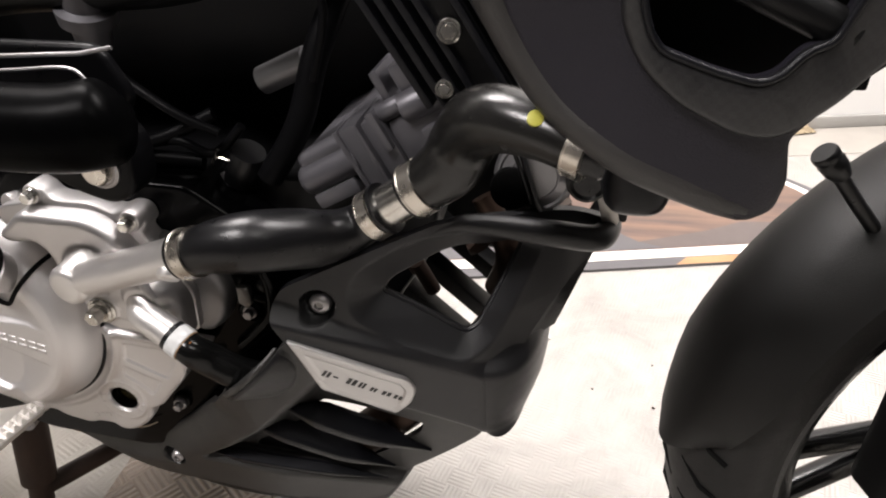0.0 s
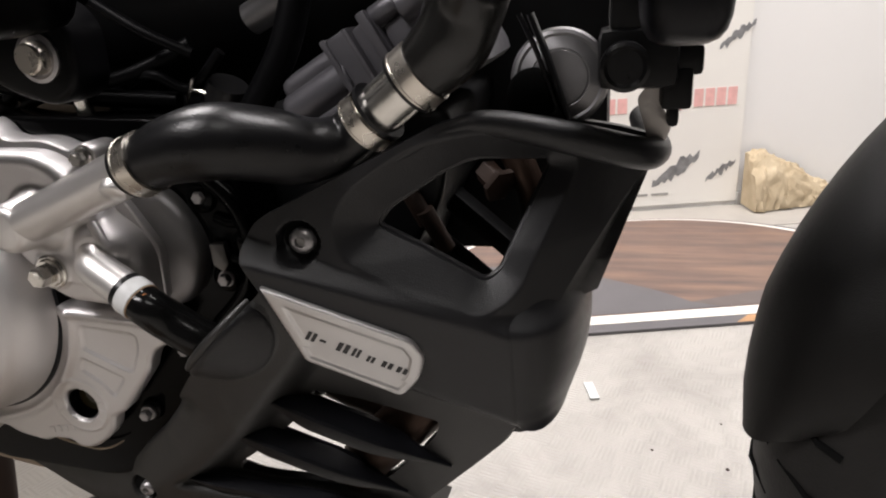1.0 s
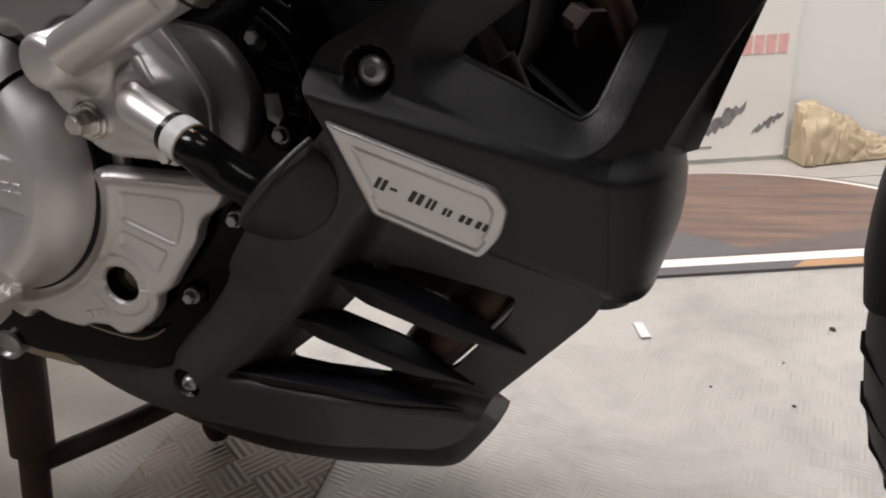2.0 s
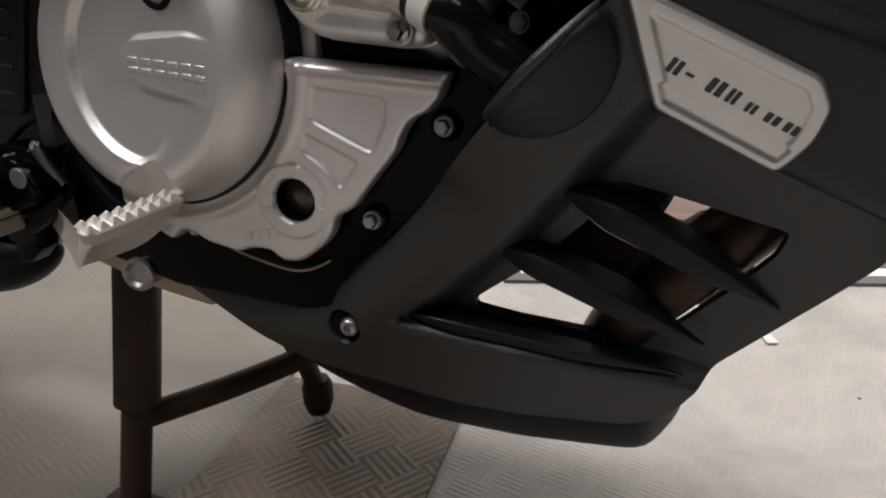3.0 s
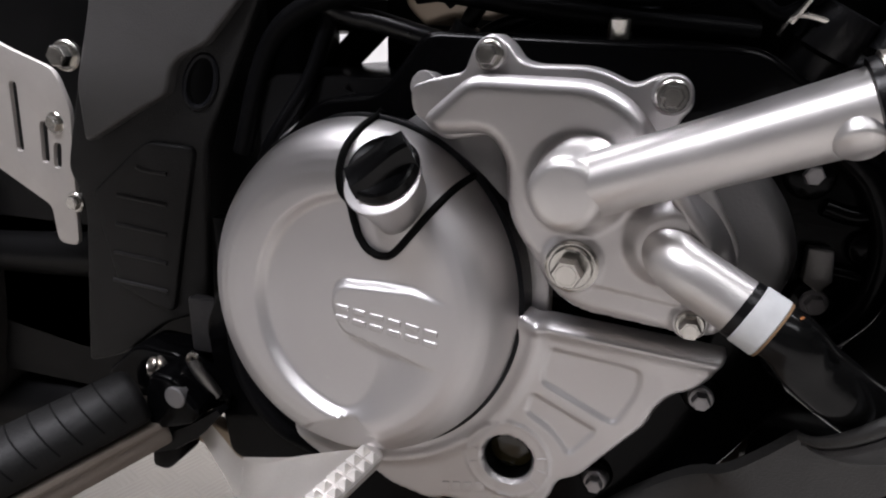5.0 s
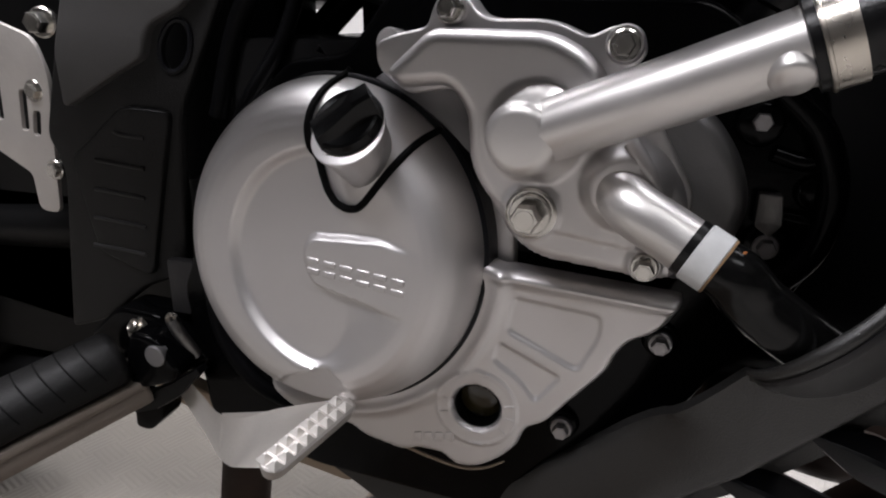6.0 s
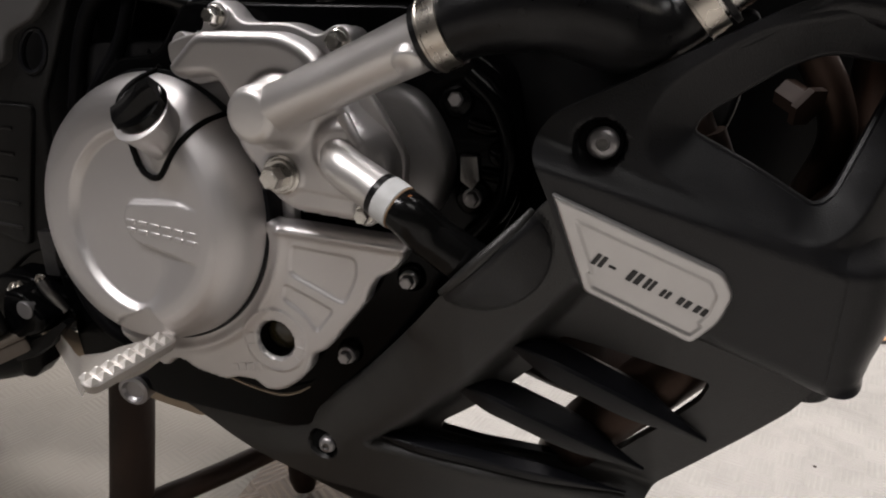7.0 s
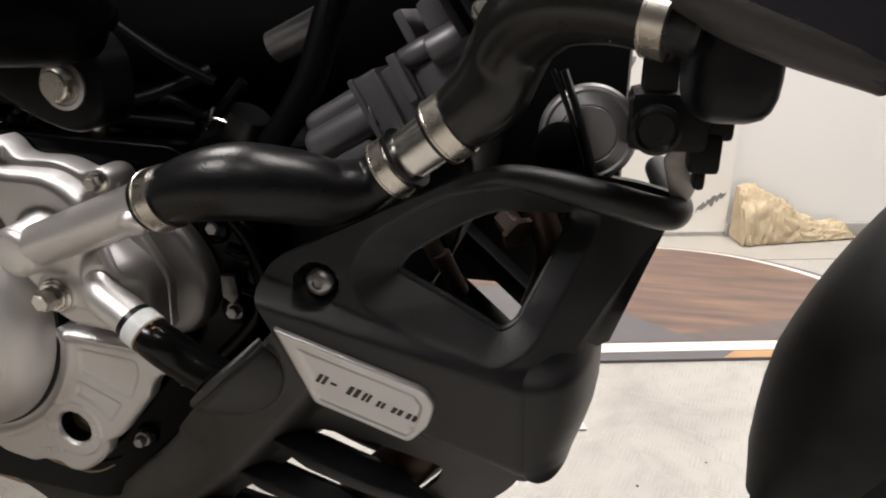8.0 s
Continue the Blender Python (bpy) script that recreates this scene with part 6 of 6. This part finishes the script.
for k, (pts, r) in enumerate((([(-0.46, 0.46, 0.27), (-0.452, 0.452, 0.34), (-0.445, 0.455, 0.40), (-0.42, 0.47, 0.45), (-0.40, 0.48, 0.52)], 0.0045),
                              ([(-0.47, 0.47, 0.40), (-0.44, 0.47, 0.47), (-0.37, 0.465, 0.49), (-0.28, 0.46, 0.478), (-0.20, 0.47, 0.47)], 0.006),
                              ([(-0.36, 0.47, 0.487), (-0.30, 0.462, 0.492), (-0.24, 0.462, 0.486), (-0.19, 0.478, 0.505)], 0.005),
                              ([(-0.42, 0.48, 0.55), (-0.37, 0.47, 0.51), (-0.34, 0.47, 0.483)], 0.004),
                              ([(-0.26, 0.48, 0.474), (-0.215, 0.465, 0.488), (-0.19, 0.468, 0.478), (-0.165, 0.47, 0.50)], 0.0035),
                              ([(-0.15, 0.47, 0.46), (-0.125, 0.478, 0.50), (-0.11, 0.49, 0.55), (-0.09, 0.51, 0.60)], 0.010),
                              ([(-0.10, 0.47, 0.62), (-0.095, 0.468, 0.58), (-0.108, 0.472, 0.535)], 0.003),
                              ([(-0.25, 0.46, 0.54), (-0.205, 0.452, 0.515), (-0.175, 0.455, 0.50)], 0.0035),
                              ([(-0.462, 0.436, 0.37), (-0.459, 0.434, 0.31), (-0.452, 0.431, 0.275), (-0.430, 0.428, 0.250), (-0.405, 0.432, 0.236)], 0.0062),
                              ([(-0.452, 0.437, 0.30), (-0.440, 0.433, 0.272), (-0.420, 0.430, 0.252), (-0.40, 0.434, 0.24)], 0.0035))):
    bm = bmesh.new()
    sweep(bm, spline(pts, 8), r, 10)
    part("cable", bm, CABLE, bike, "black cable or hose", 60)
bm = bmesh.new()
lathe(bm, (-0.178, 0.477, 0.4535), (0.45, -0.15, 0.85), [(0, 0.012), (0.010, 0.012), (0.012, 0.0145), (0.022, 0.0145), (0.030, 0.013)], 24)
plug = part("small_hose", bm, RUBBER, bike, "short black hose with spring clip", 50)
bm = bmesh.new()
sweep(bm, spline([(-0.192, 0.467, 0.4695), (-0.186, 0.463, 0.4775), (-0.170, 0.463, 0.4735), (-0.164, 0.469, 0.4675)], 4), 0.0013, 6)
sweep(bm, [(-0.188, 0.464, 0.4745), (-0.182, 0.461, 0.4845)], 0.0013, 6)
part("spring_clip", bm, STEEL, plug, "bent wire spring clip")
bm = bmesh.new()
lathe(bm, (-0.193, 0.477, 0.4375), (0.45, -0.15, 0.85), [(0, 0.0085), (0.020, 0.0085)], 20)
part("spigot", bm, DULL_SILVER, bike, "silver hose spigot")
bm = bmesh.new()
lathe(bm, (-0.258, 0.452, 0.468), (0, -0.2, 1), [(-0.006, 0.0055), (0.008, 0.0055), (0.009, 0.004)], 12)
part("case_stud", bm, STEEL, bike, "small steel stud")
# Dull castings high behind the engine.
bm = bmesh.new()
plate(bm, rounded([(-0.386, 0.520), (-0.387, 0.484), (-0.374, 0.472, 0.004), (-0.356, 0.478, 0.008), (-0.331, 0.475, 0.006), (-0.321, 0.486), (-0.318, 0.515), (-0.330, 0.520)], 0.006, 4), 0.520, 0.56, bevel=0.004)
part("rear_casting", bm, STAINED_ALU, bike, "dull stained casting high behind the engine", 50)
for pts, r in (([(-0.450, 0.478, 0.500), (-0.4057, 0.472, 0.4792), (-0.3811, 0.470, 0.4735), (-0.3559, 0.470, 0.4665), (-0.3413, 0.474, 0.4630), (-0.325, 0.490, 0.4640)], 0.0055), ([(-0.345, 0.478, 0.4560), (-0.3337, 0.470, 0.4720), (-0.3290, 0.470, 0.4800), (-0.320, 0.476, 0.495)], 0.0045), ([(-0.3300, 0.474, 0.4640), (-0.3196, 0.470, 0.4705), (-0.300, 0.470, 0.4775), (-0.270, 0.474, 0.487)], 0.0040)):
    bm = bmesh.new()
    sweep(bm, spline(pts, 8), r, 14)
    part("breather_hose", bm, RUBBER, bike, "black breather hose above the engine", 60)
bm = bmesh.new()
lathe(bm, (-0.3335, 0.469, 0.4680), (0.5, 0, 0.85), [(-0.005, 0.0055), (-0.004, 0.0085), (0.004, 0.0085), (0.005, 0.0055)], 16)
part("hose_knot", bm, RUBBER, bike, "black hose tie", 40)
bm = bmesh.new()
plate(bm, rounded([(-0.405, 0.4435), (-0.390, 0.4375, 0.006), (-0.374, 0.4425), (-0.373, 0.432), (-0.398, 0.4335)], 0.004, 4), 0.470, 0.50, bevel=0.003)
part("case_ear", bm, DULL_SILVER, bike, "dull grey ear of the engine case", 50)
# Tank-side panel seen above the engine.
bm = bmesh.new()
plate(bm, rounded([(-0.42, 0.572), (-0.44, 0.560), (-0.36, 0.535, 0.03), (-0.318, 0.525, 0.01), (-0.232, 0.520, 0.02), (-0.196, 0.535, 0.02), (-0.215, 0.572, 0.01)], 0.008, 5), 0.405, 0.412, bevel=0.004, depth=lambda x, z: 0.02 * smooth(0.54, 0.47, z), step=0.02)
side_panel = part("side_panel", bm, DARK_GLOSS, bike, "gloss black side panel", 50)
# Thin silver rods paint the highlight lines along the black panel.
bm = bmesh.new()
sweep(bm, [(-0.44, 0.360, 0.570), (-0.30, 0.3595, 0.5745), (-0.239, 0.360, 0.5770), (-0.191, 0.360, 0.5800), (-0.172, 0.361, 0.5835)], 0.0012, 8)
sweep(bm, spline([(-0.44, 0.360, 0.562), (-0.30, 0.3595, 0.5665), (-0.242, 0.360, 0.5690), (-0.201, 0.360, 0.5720), (-0.190, 0.360, 0.564), (-0.180, 0.362, 0.553)], 5), 0.0010, 8)
part("edge_highlight", bm, DULL_SILVER, side_panel, "silver lines for the highlights along the panel edge")
bm = bmesh.new()
plate(bm, rounded([(-0.2535, 0.53), (-0.2015, 0.535), (-0.1895, 0.52), (-0.1915, 0.490), (-0.2085, 0.481), (-0.2315, 0.488), (-0.2615, 0.505)], 0.010, 5), 0.3745, 0.40, bevel=0.004)
lug = part("frame_lug", bm, DARK_GLOSS, bike, "gloss black frame lug", 50)
bm = bmesh.new()
lathe(bm, (-0.2105, 0.374, 0.5065), (0, -1, 0), [(-0.002, 0.0125), (0.0012, 0.0125), (0.0018, 0.0105), (0.0012, 0.0095)], 32)
part("bolt_ring", bm, DULL_SILVER, lug, "grey ring round the bolt", 30)
bm = bmesh.new()
lathe(bm, (-0.2105, 0.3735, 0.5065), (0, -1, 0), [(-0.004, 0.0085), (0.004, 0.0085), (0.0065, 0.0078), (0.0072, 0.0068), (0.0072, 0)], 32)
part("frame_bolt", bm, CLAMP, lug, "large bright frame bolt", 30)
bm = bmesh.new()
tube = spline([(-0.62, 0.350, 0.548), (-0.45, 0.349, 0.545), (-0.30, 0.348, 0.542), (-0.215, 0.350, 0.5410), (-0.190, 0.356, 0.5430), (-0.172, 0.364, 0.547)], 6)
n = len(tube) - 1
sweep(bm, tube, [0.0245 * (1 - smooth(0.80, 1.02, k / n) ** 2 * 0.75) for k in range(n + 1)], 28)
part("frame_tube", bm, TUBE_BLACK, bike, "gloss black rounded frame member", 60)
bm = bmesh.new()
sweep(bm, [(-0.168, 0.522, 0.517), (-0.129, 0.520, 0.535)], 0.011, 20)
part("spark_tube", bm, CASING, bike, "dull metal tube", 40)
bm = bmesh.new()
lathe(bm, (-0.275, 0.485, 0.566), (0.25, -0.3, 1), [(-0.02, 0.012), (0.0, 0.014), (0.002, 0.020), (0.012, 0.021), (0.014, 0.015), (0.05, 0.017)], 24)
part("throttle_body", bm, CYLINDER_GREY, bike, "dull grey throttle body", 40)
# Heel plate.
bm = bmesh.new()
slots = [rounded([(x - 0.0035, z - h), (x + 0.0025, z - h), (x + 0.0055, z + h), (x - 0.0005, z + h)], 0.003, 3) for x, z, h in ((-0.630, 0.414, 0.022), (-0.610, 0.399, 0.013), (-0.601, 0.391, 0.008))]
plate(bm, rounded([(-0.70, 0.49), (-0.628, 0.457, 0.006), (-0.592, 0.4445, 0.008), (-0.584, 0.421, 0.006), (-0.594, 0.331, 0.006), (-0.611, 0.332, 0.006), (-0.612, 0.357, 0.004), (-0.70, 0.405)], 0.006, 4), 0.458, 0.461, slots, bevel=0.0008)
heel = part("heel_plate", bm, RAW_ALU, bike, "brushed aluminium heel plate with slots")
bolt(heel, (-0.598, 0.459, 0.4115), (0, -1, 0), 0.0055, STEEL, "button_screw", 0.004)
bolt(heel, (-0.592, 0.459, 0.361), (0, -1, 0), 0.0050, STEEL, "button_screw", 0.004)
bolt(heel, (-0.574, 0.452, 0.453), (0.2, -1, 0), 0.0068, STEEL, "hex_bolt", 0.010)
bm = bmesh.new()
sweep(bm, spline([(-0.64, 0.56, 0.150), (-0.70, 0.56, 0.135), (-0.80, 0.56, 0.120), (-0.95, 0.56, 0.115)], 6), [0.004 + 0.030 * math.sin(math.pi / 2 * min(1, k / 8)) for k in range(19)], 18)
sweep(bm, spline([(-0.60, 0.54, 0.30), (-0.8, 0.545, 0.285), (-1.1, 0.55, 0.275)], 6), 0.03, 16, squash=0.7)
box(bm, (-0.95, 0.53, 0.165), (-0.60, 0.58, 0.34), 0.02)
part("swingarm", bm, FRAME_PAINT, bike, "black swingarm", 50)
def ribbon(bm, line, across, width, thick):
    """A flat bar along a line; across: its width's direction at each point."""
    rings = []
    for k, p in enumerate(line):
        t = (Vector(line[min(k + 1, len(line) - 1)]) - Vector(line[max(k - 1, 0)])).normalized()
        a = Vector(across[k])
        a = (a - t * a.dot(t)).normalized()
        nn = t.cross(a)
        w, h = width[k] / 2, thick / 2
        rings.append([bm.verts.new(Vector(p) + a * u * w + nn * v * h) for u, v in ((-1, -0.6), (-0.9, -1), (0.9, -1), (1, -0.6), (1, 0.6), (0.9, 1), (-0.9, 1), (-1, 0.6))])
    for a, b in zip(rings, rings[1:]):
        for j in range(8):
            bm.faces.new((a[j - 1], a[j], b[j], b[j - 1]))
    bm.faces.new(rings[0][::-1])
    bm.faces.new(rings[-1])


# Foot peg with rubber.
peg_dir = Vector((-0.50, -0.82, -0.20)).normalized()
bm = bmesh.new()
pside = peg_dir.cross(Vector((0, 0, 1))).normalized()
pup = pside.cross(peg_dir)
PB_ = Matrix.Translation((-0.515, 0.424, 0.262)) @ Matrix((peg_dir, pside, pup)).transposed().to_4x4()
box(bm, (0.004, -0.021, -0.032), (0.128, 0.018, -0.020), 0.004, PB_)
box(bm, (0.004, -0.023, -0.020), (0.130, 0.022, -0.0135), 0.003, PB_)
peg = part("foot_peg", bm, PEG_ALU, bike, "stained cast aluminium foot peg", 40)


def peg_section(q, grow=0.0):
    """The pad's outline across the peg: a flat foot and a rounded top."""
    c, s_ = math.cos(q), math.sin(q)
    return (0.0225 + grow) * math.copysign(abs(c) ** 0.75, c), -0.004 + (0.0175 + grow) * s_ if s_ > 0 else -0.004 + 0.010 * math.copysign(abs(s_) ** 0.5, s_)


bm = bmesh.new()
rings = []
for x, k in ((0.010, 0.80), (0.0125, 0.95), (0.016, 1.0), (0.122, 1.0), (0.127, 0.95), (0.130, 0.80)):
    rings.append([bm.verts.new(PB_ @ Vector((x, k * u, k * (v + 0.004) - 0.004))) for u, v in (peg_section(2 * math.pi * i / 40) for i in range(40))])
for a, b in zip(rings, rings[1:]):
    for j in range(40):
        bm.faces.new((a[j - 1], a[j], b[j], b[j - 1]))
bm.faces.new(rings[0][::-1])
bm.faces.new(rings[-1])
pad = part("peg_rubber", bm, PEG, peg, "black rubber pad with curved grooves", 50)
# Thin black lines paint the shade in the pad's grooves.
for k in range(9):
    bm = bmesh.new()
    line = []
    for i in range(19):
        q = radians(5 + 170 * i / 18)
        u, v = peg_section(q, -0.0003)
        line.append(PB_ @ Vector((0.024 + 0.0118 * k + 0.006 * math.sin(q), u, v)))
    sweep(bm, line, 0.0007, 6)
    part("rubber_groove", bm, JOINT_SHADE_BLACK, pad)
bm = bmesh.new()
plate(bm, rounded([(-0.557, 0.2600), (-0.531, 0.2830, 0.008), (-0.500, 0.2815), (-0.484, 0.2700), (-0.4665, 0.2565, 0.003), (-0.4700, 0.2500, 0.002), (-0.516, 0.2300), (-0.534, 0.2400)], 0.005, 4), 0.430, 0.455, bevel=0.003)
bracket = part("peg_bracket", bm, CASE_BLACK, bike, "black peg bracket", 40)
bm = bmesh.new()
plate(bm, rounded([(-0.502, 0.2800), (-0.486, 0.2790), (-0.470, 0.2600), (-0.476, 0.2500), (-0.506, 0.2400), (-0.508, 0.262)], 0.005, 4), 0.4075, 0.432, bevel=0.003)
part("clevis", bm, CASE_BLACK, bracket, "", 40)
bm = bmesh.new()
ribbon(bm, [(-0.515, 0.420, 0.2215), (-0.500, 0.420, 0.2290), (-0.484, 0.422, 0.2385), (-0.467, 0.425, 0.2530)], [(0.4, 0, -0.9)] * 4, [0.007, 0.012, 0.010, 0.004], 0.010)
part("lower_web", bm, FRAME_PAINT, bracket, "worn lower edge of the bracket", 40)
bm = bmesh.new()
plate(bm, rounded([(-0.5235, 0.2240), (-0.512, 0.2220), (-0.496, 0.2290), (-0.500, 0.2120), (-0.514, 0.1985), (-0.525, 0.2000)], 0.004, 4), 0.424, 0.440, bevel=0.003)
part("peg_stop", bm, CASE_BLACK, bracket, "black stop under the peg", 40)
bm = bmesh.new()
sweep(bm, spline([(-0.4835, 0.424, 0.2835), (-0.480, 0.424, 0.2760), (-0.4755, 0.427, 0.2650), (-0.4735, 0.429, 0.2590)], 5), 0.0040, 12)
part("return_spring", bm, DARK_STEEL, bracket, "dull return spring", 40)
bm = bmesh.new()
sweep(bm, spline([(-0.4845, 0.4235, 0.2790), (-0.4855, 0.4225, 0.2840), (-0.4830, 0.4225, 0.2875), (-0.4800, 0.4235, 0.2860)], 5), 0.0018, 10)
part("spring_hook", bm, CLAMP, bracket, "bright spring hook")
bm = bmesh.new()
lathe(bm, (-0.4946, 0.4165, 0.2742), (-0.3, -0.8, 0.5), [(-0.006, 0.0022), (0.001, 0.0024), (0.003, 0.0020), (0.0036, 0.0)], 14)
part("spring_end", bm, STEEL, bracket, "bright end of the spring")
bm = bmesh.new()
lathe(bm, (-0.5162, 0.4285, 0.2720), (-0.35, -0.75, 0.5), [(-0.006, 0.0078), (0.0, 0.0078), (0.0008, 0.0074), (0.0010, 0.0050), (0.0030, 0.0046), (0.0038, 0.0034), (0.0030, 0.0022), (0.0030, 0)], 28)
part("peg_screw", bm, CLAMP, bike, "bright round peg screw with a washer", 40)
bm = bmesh.new()
lathe(bm, (-0.4848, 0.4078, 0.2673), (0, -1, 0), [(-0.004, 0.0068), (0.0012, 0.0068), (0.0018, 0.006), (0.0018, 0)], 28)
part("pivot_pin", bm, CASING, bike, "grey pivot pin")
# Brake pedal: a flat bent plate that carries a studded toe piece.
low_edge = spline([(-0.489, 0.428, 0.2290), (-0.460, 0.411, 0.2185), (-0.441, 0.398, 0.2140), (-0.424, 0.385, 0.2205), (-0.402, 0.366, 0.2380), (-0.374, 0.3440, 0.2600)], 8)
high_edge = spline([(-0.471, 0.419, 0.2450), (-0.458, 0.413, 0.2410), (-0.443, 0.405, 0.2385), (-0.424, 0.3990, 0.2425), (-0.398, 0.398, 0.2545), (-0.366, 0.3985, 0.2655)], 8)
bm = bmesh.new()
rows = []
for a, b in zip(low_edge, high_edge):
    mid = (a - b).length * 0.08
    rows.append([bm.verts.new(a.lerp(b, t) + Vector((0, mid * (1 - (2 * t - 1) ** 2), 0))) for t in (0, 0.08, 0.25, 0.5, 0.75, 0.92, 1)])
for a, b in zip(rows, rows[1:]):
    for j in range(6):
        bm.faces.new((a[j], a[j + 1], b[j + 1], b[j]))
web = spline([(-0.441, 0.398, 0.2140), (-0.410, 0.398, 0.2250), (-0.385, 0.398, 0.2360), (-0.368, 0.398, 0.2480)], 8)
rim = spline([(-0.441, 0.4055, 0.2385), (-0.410, 0.4035, 0.2470), (-0.385, 0.4025, 0.2560), (-0.366, 0.4015, 0.2635)], 8)
rows = [[bm.verts.new(a.lerp(b, t)) for t in (0, 0.1, 0.5, 1)] for a, b in zip(web, rim)]
for a, b in zip(rows, rows[1:]):
    for j in range(3):
        bm.faces.new((a[j], a[j + 1], b[j + 1], b[j]))
bmesh.ops.solidify(bm, geom=bm.faces[:], thickness=0.005)
pedal = part("brake_pedal", bm, PALE_ALU, bike, "pale flat aluminium brake pedal arm", 50)
TL, TR = Vector((-0.3700, 0.3430, 0.2635)), Vector((-0.3555, 0.3985, 0.2690))
ta = (TR - TL).normalized()
ts = ta.cross(Vector((0.25, 0, 0.97))).normalized()
TM = Matrix.Translation(TL) @ Matrix((ta, ts, ts.cross(ta))).transposed().to_4x4()
length = (TR - TL).length
bm = bmesh.new()
half = 0.0068
ends = [(q + 180, 0.004) for q in range(-90, 91, 15)], [(q, length - 0.005) for q in range(-90, 91, 15)]
outline = [(x + half * math.cos(radians(q)), half * math.sin(radians(q))) for q, x in ends[1] + ends[0]]
rings = []
for inset, z in ((0.0030, -0.0090), (0.0012, -0.0078), (0, -0.0014), (0.0008, -0.0004), (0.0018, 0.0)):
    rings.append([bm.verts.new(TM @ Vector((length / 2 + (x - length / 2) * (1 - inset / (length / 2)), y * (1 - inset / half), z))) for x, y in outline])
for a, b in zip(rings, rings[1:]):
    for j in range(len(a)):
        bm.faces.new((a[j - 1], a[j], b[j], b[j - 1]))
bm.faces.new(rings[0][::-1])
bm.faces.new(rings[-1])
toe = part("toe_piece", bm, RAW_ALU, pedal, "round-ended studded aluminium toe piece", 40)
n = 8
for k in range(n):
    for j in range(2):
        bm = bmesh.new()
        c = Vector((0.0015 + (length - 0.008) * k / (n - 1), -0.0008 + 0.0062 * (1 - j) - 0.0026, -0.0002))
        base = [bm.verts.new(TM @ (c + Vector((sx * 0.0030, sy * 0.0029, 0)))) for sx, sy in ((-1, -1), (1, -1), (1, 1), (-1, 1))]
        top = [bm.verts.new(TM @ (c + Vector((sx * 0.0006, sy * 0.0006, 0.0034)))) for sx, sy in ((-1, -1), (1, -1), (1, 1), (-1, 1))]
        bm.faces.new(top)
        for i in range(4):
            bm.faces.new((base[i - 1], base[i], top[i], top[i - 1]))
        part("stud", bm, PALE_ALU, toe, "", 20)
bm = bmesh.new()
lathe(bm, (-0.430, 0.438, 0.196), (0.1, -1, -0.05), [(-0.03, 0.012), (0.004, 0.012), (0.005, 0.009), (0.002, 0.007), (0.002, 0)], 28)
part("pedal_pivot", bm, DULL_SILVER, pedal, "steel pedal pivot end", 30)
bm = bmesh.new()
plate(bm, rounded([(-0.530, 0.212), (-0.50, 0.200), (-0.43, 0.178), (-0.385, 0.170), (-0.372, 0.182), (-0.40, 0.192), (-0.45, 0.205), (-0.515, 0.226), (-0.530, 0.224)], 0.004, 3), 0.452, 0.462, bevel=0.0015)
part("link_bar", bm, STAINED_ALU, bike, "stained pale metal bar", 40)
# Centre stand.
bm = bmesh.new()
sweep(bm, spline([(-0.484, 0.492, 0.178), (-0.487, 0.478, 0.10), (-0.489, 0.471, 0.060)], 6), 0.0185, 20)
sweep(bm, [(-0.489, 0.472, 0.065), (-0.495, 0.454, FLOOR + 0.006)], 0.0125, 18)
stand = part("centre_stand", bm, RUST, bike, "rusty black steel centre stand", 50)
bm = bmesh.new()
sweep(bm, spline([(-0.486, 0.475, 0.045), (-0.440, 0.54, 0.046), (-0.395, 0.60, 0.055), (-0.375, 0.68, 0.06)], 6), 0.011, 16)
part("cross_tube", bm, RUST, stand, "black cross tube")
bm = bmesh.new()
sweep(bm, spline([(-0.425, 0.60, 0.075), (-0.412, 0.612, 0.035), (-0.406, 0.62, 0.0)], 5), 0.010, 14)
lathe(bm, (-0.406, 0.622, -0.005), (0, 0, 1), [(-0.022, 0.012), (-0.008, 0.016), (0.008, 0.016), (0.016, 0.012)], 16)
part("tang", bm, RUST, stand, "black stand tang with rubber stop")
bm = bmesh.new()
box(bm, (-0.525, 0.438, FLOOR), (-0.465, 0.468, FLOOR + 0.010), 0.004)
part("stand_foot", bm, RUST, stand, "flat stand foot")
bm = bmesh.new()
plate(bm, rounded([(-1.00, 0.70), (-0.62, 0.66), (-0.60, 0.30), (-0.66, 0.20), (-0.80, 0.22), (-1.02, 0.35)], 0.03, 4), 0.53, 0.60, bevel=0.006)
part("rear_hugger", bm, FRAME_PAINT, bike, "black rear mudguard and chain cover", 40)
# Rear wheel, dark behind the peg.
RWM = Matrix.Translation((-1.08, MID, FLOOR + 0.335)) @ Matrix.Rotation(radians(-90), 4, "X")
bm = bmesh.new()
turned(bm, [(0.215, -0.055), (0.235, -0.07), (0.275, -0.076), (0.300, -0.066), (0.318, -0.04), (0.324, 0.0), (0.318, 0.04), (0.300, 0.066), (0.275, 0.076), (0.235, 0.07), (0.215, 0.055)], 72, RWM)
rear = part("rear_wheel", bm, TYRE, bike, "black rear tyre", 40)
bm = bmesh.new()
turned(bm, [(0.225, -0.06), (0.20, -0.05), (0.20, 0.05), (0.225, 0.06)], 72, RWM)
for k in range(5):
    q = 2 * math.pi * k / 5
    sweep(bm, [RWM @ Vector((0, 0, 0)), RWM @ Vector((0.205 * math.cos(q), 0.205 * math.sin(q), 0))], 0.02, 12)
part("rear_rim", bm, GLOSS, rear, "black rear rim", 40)
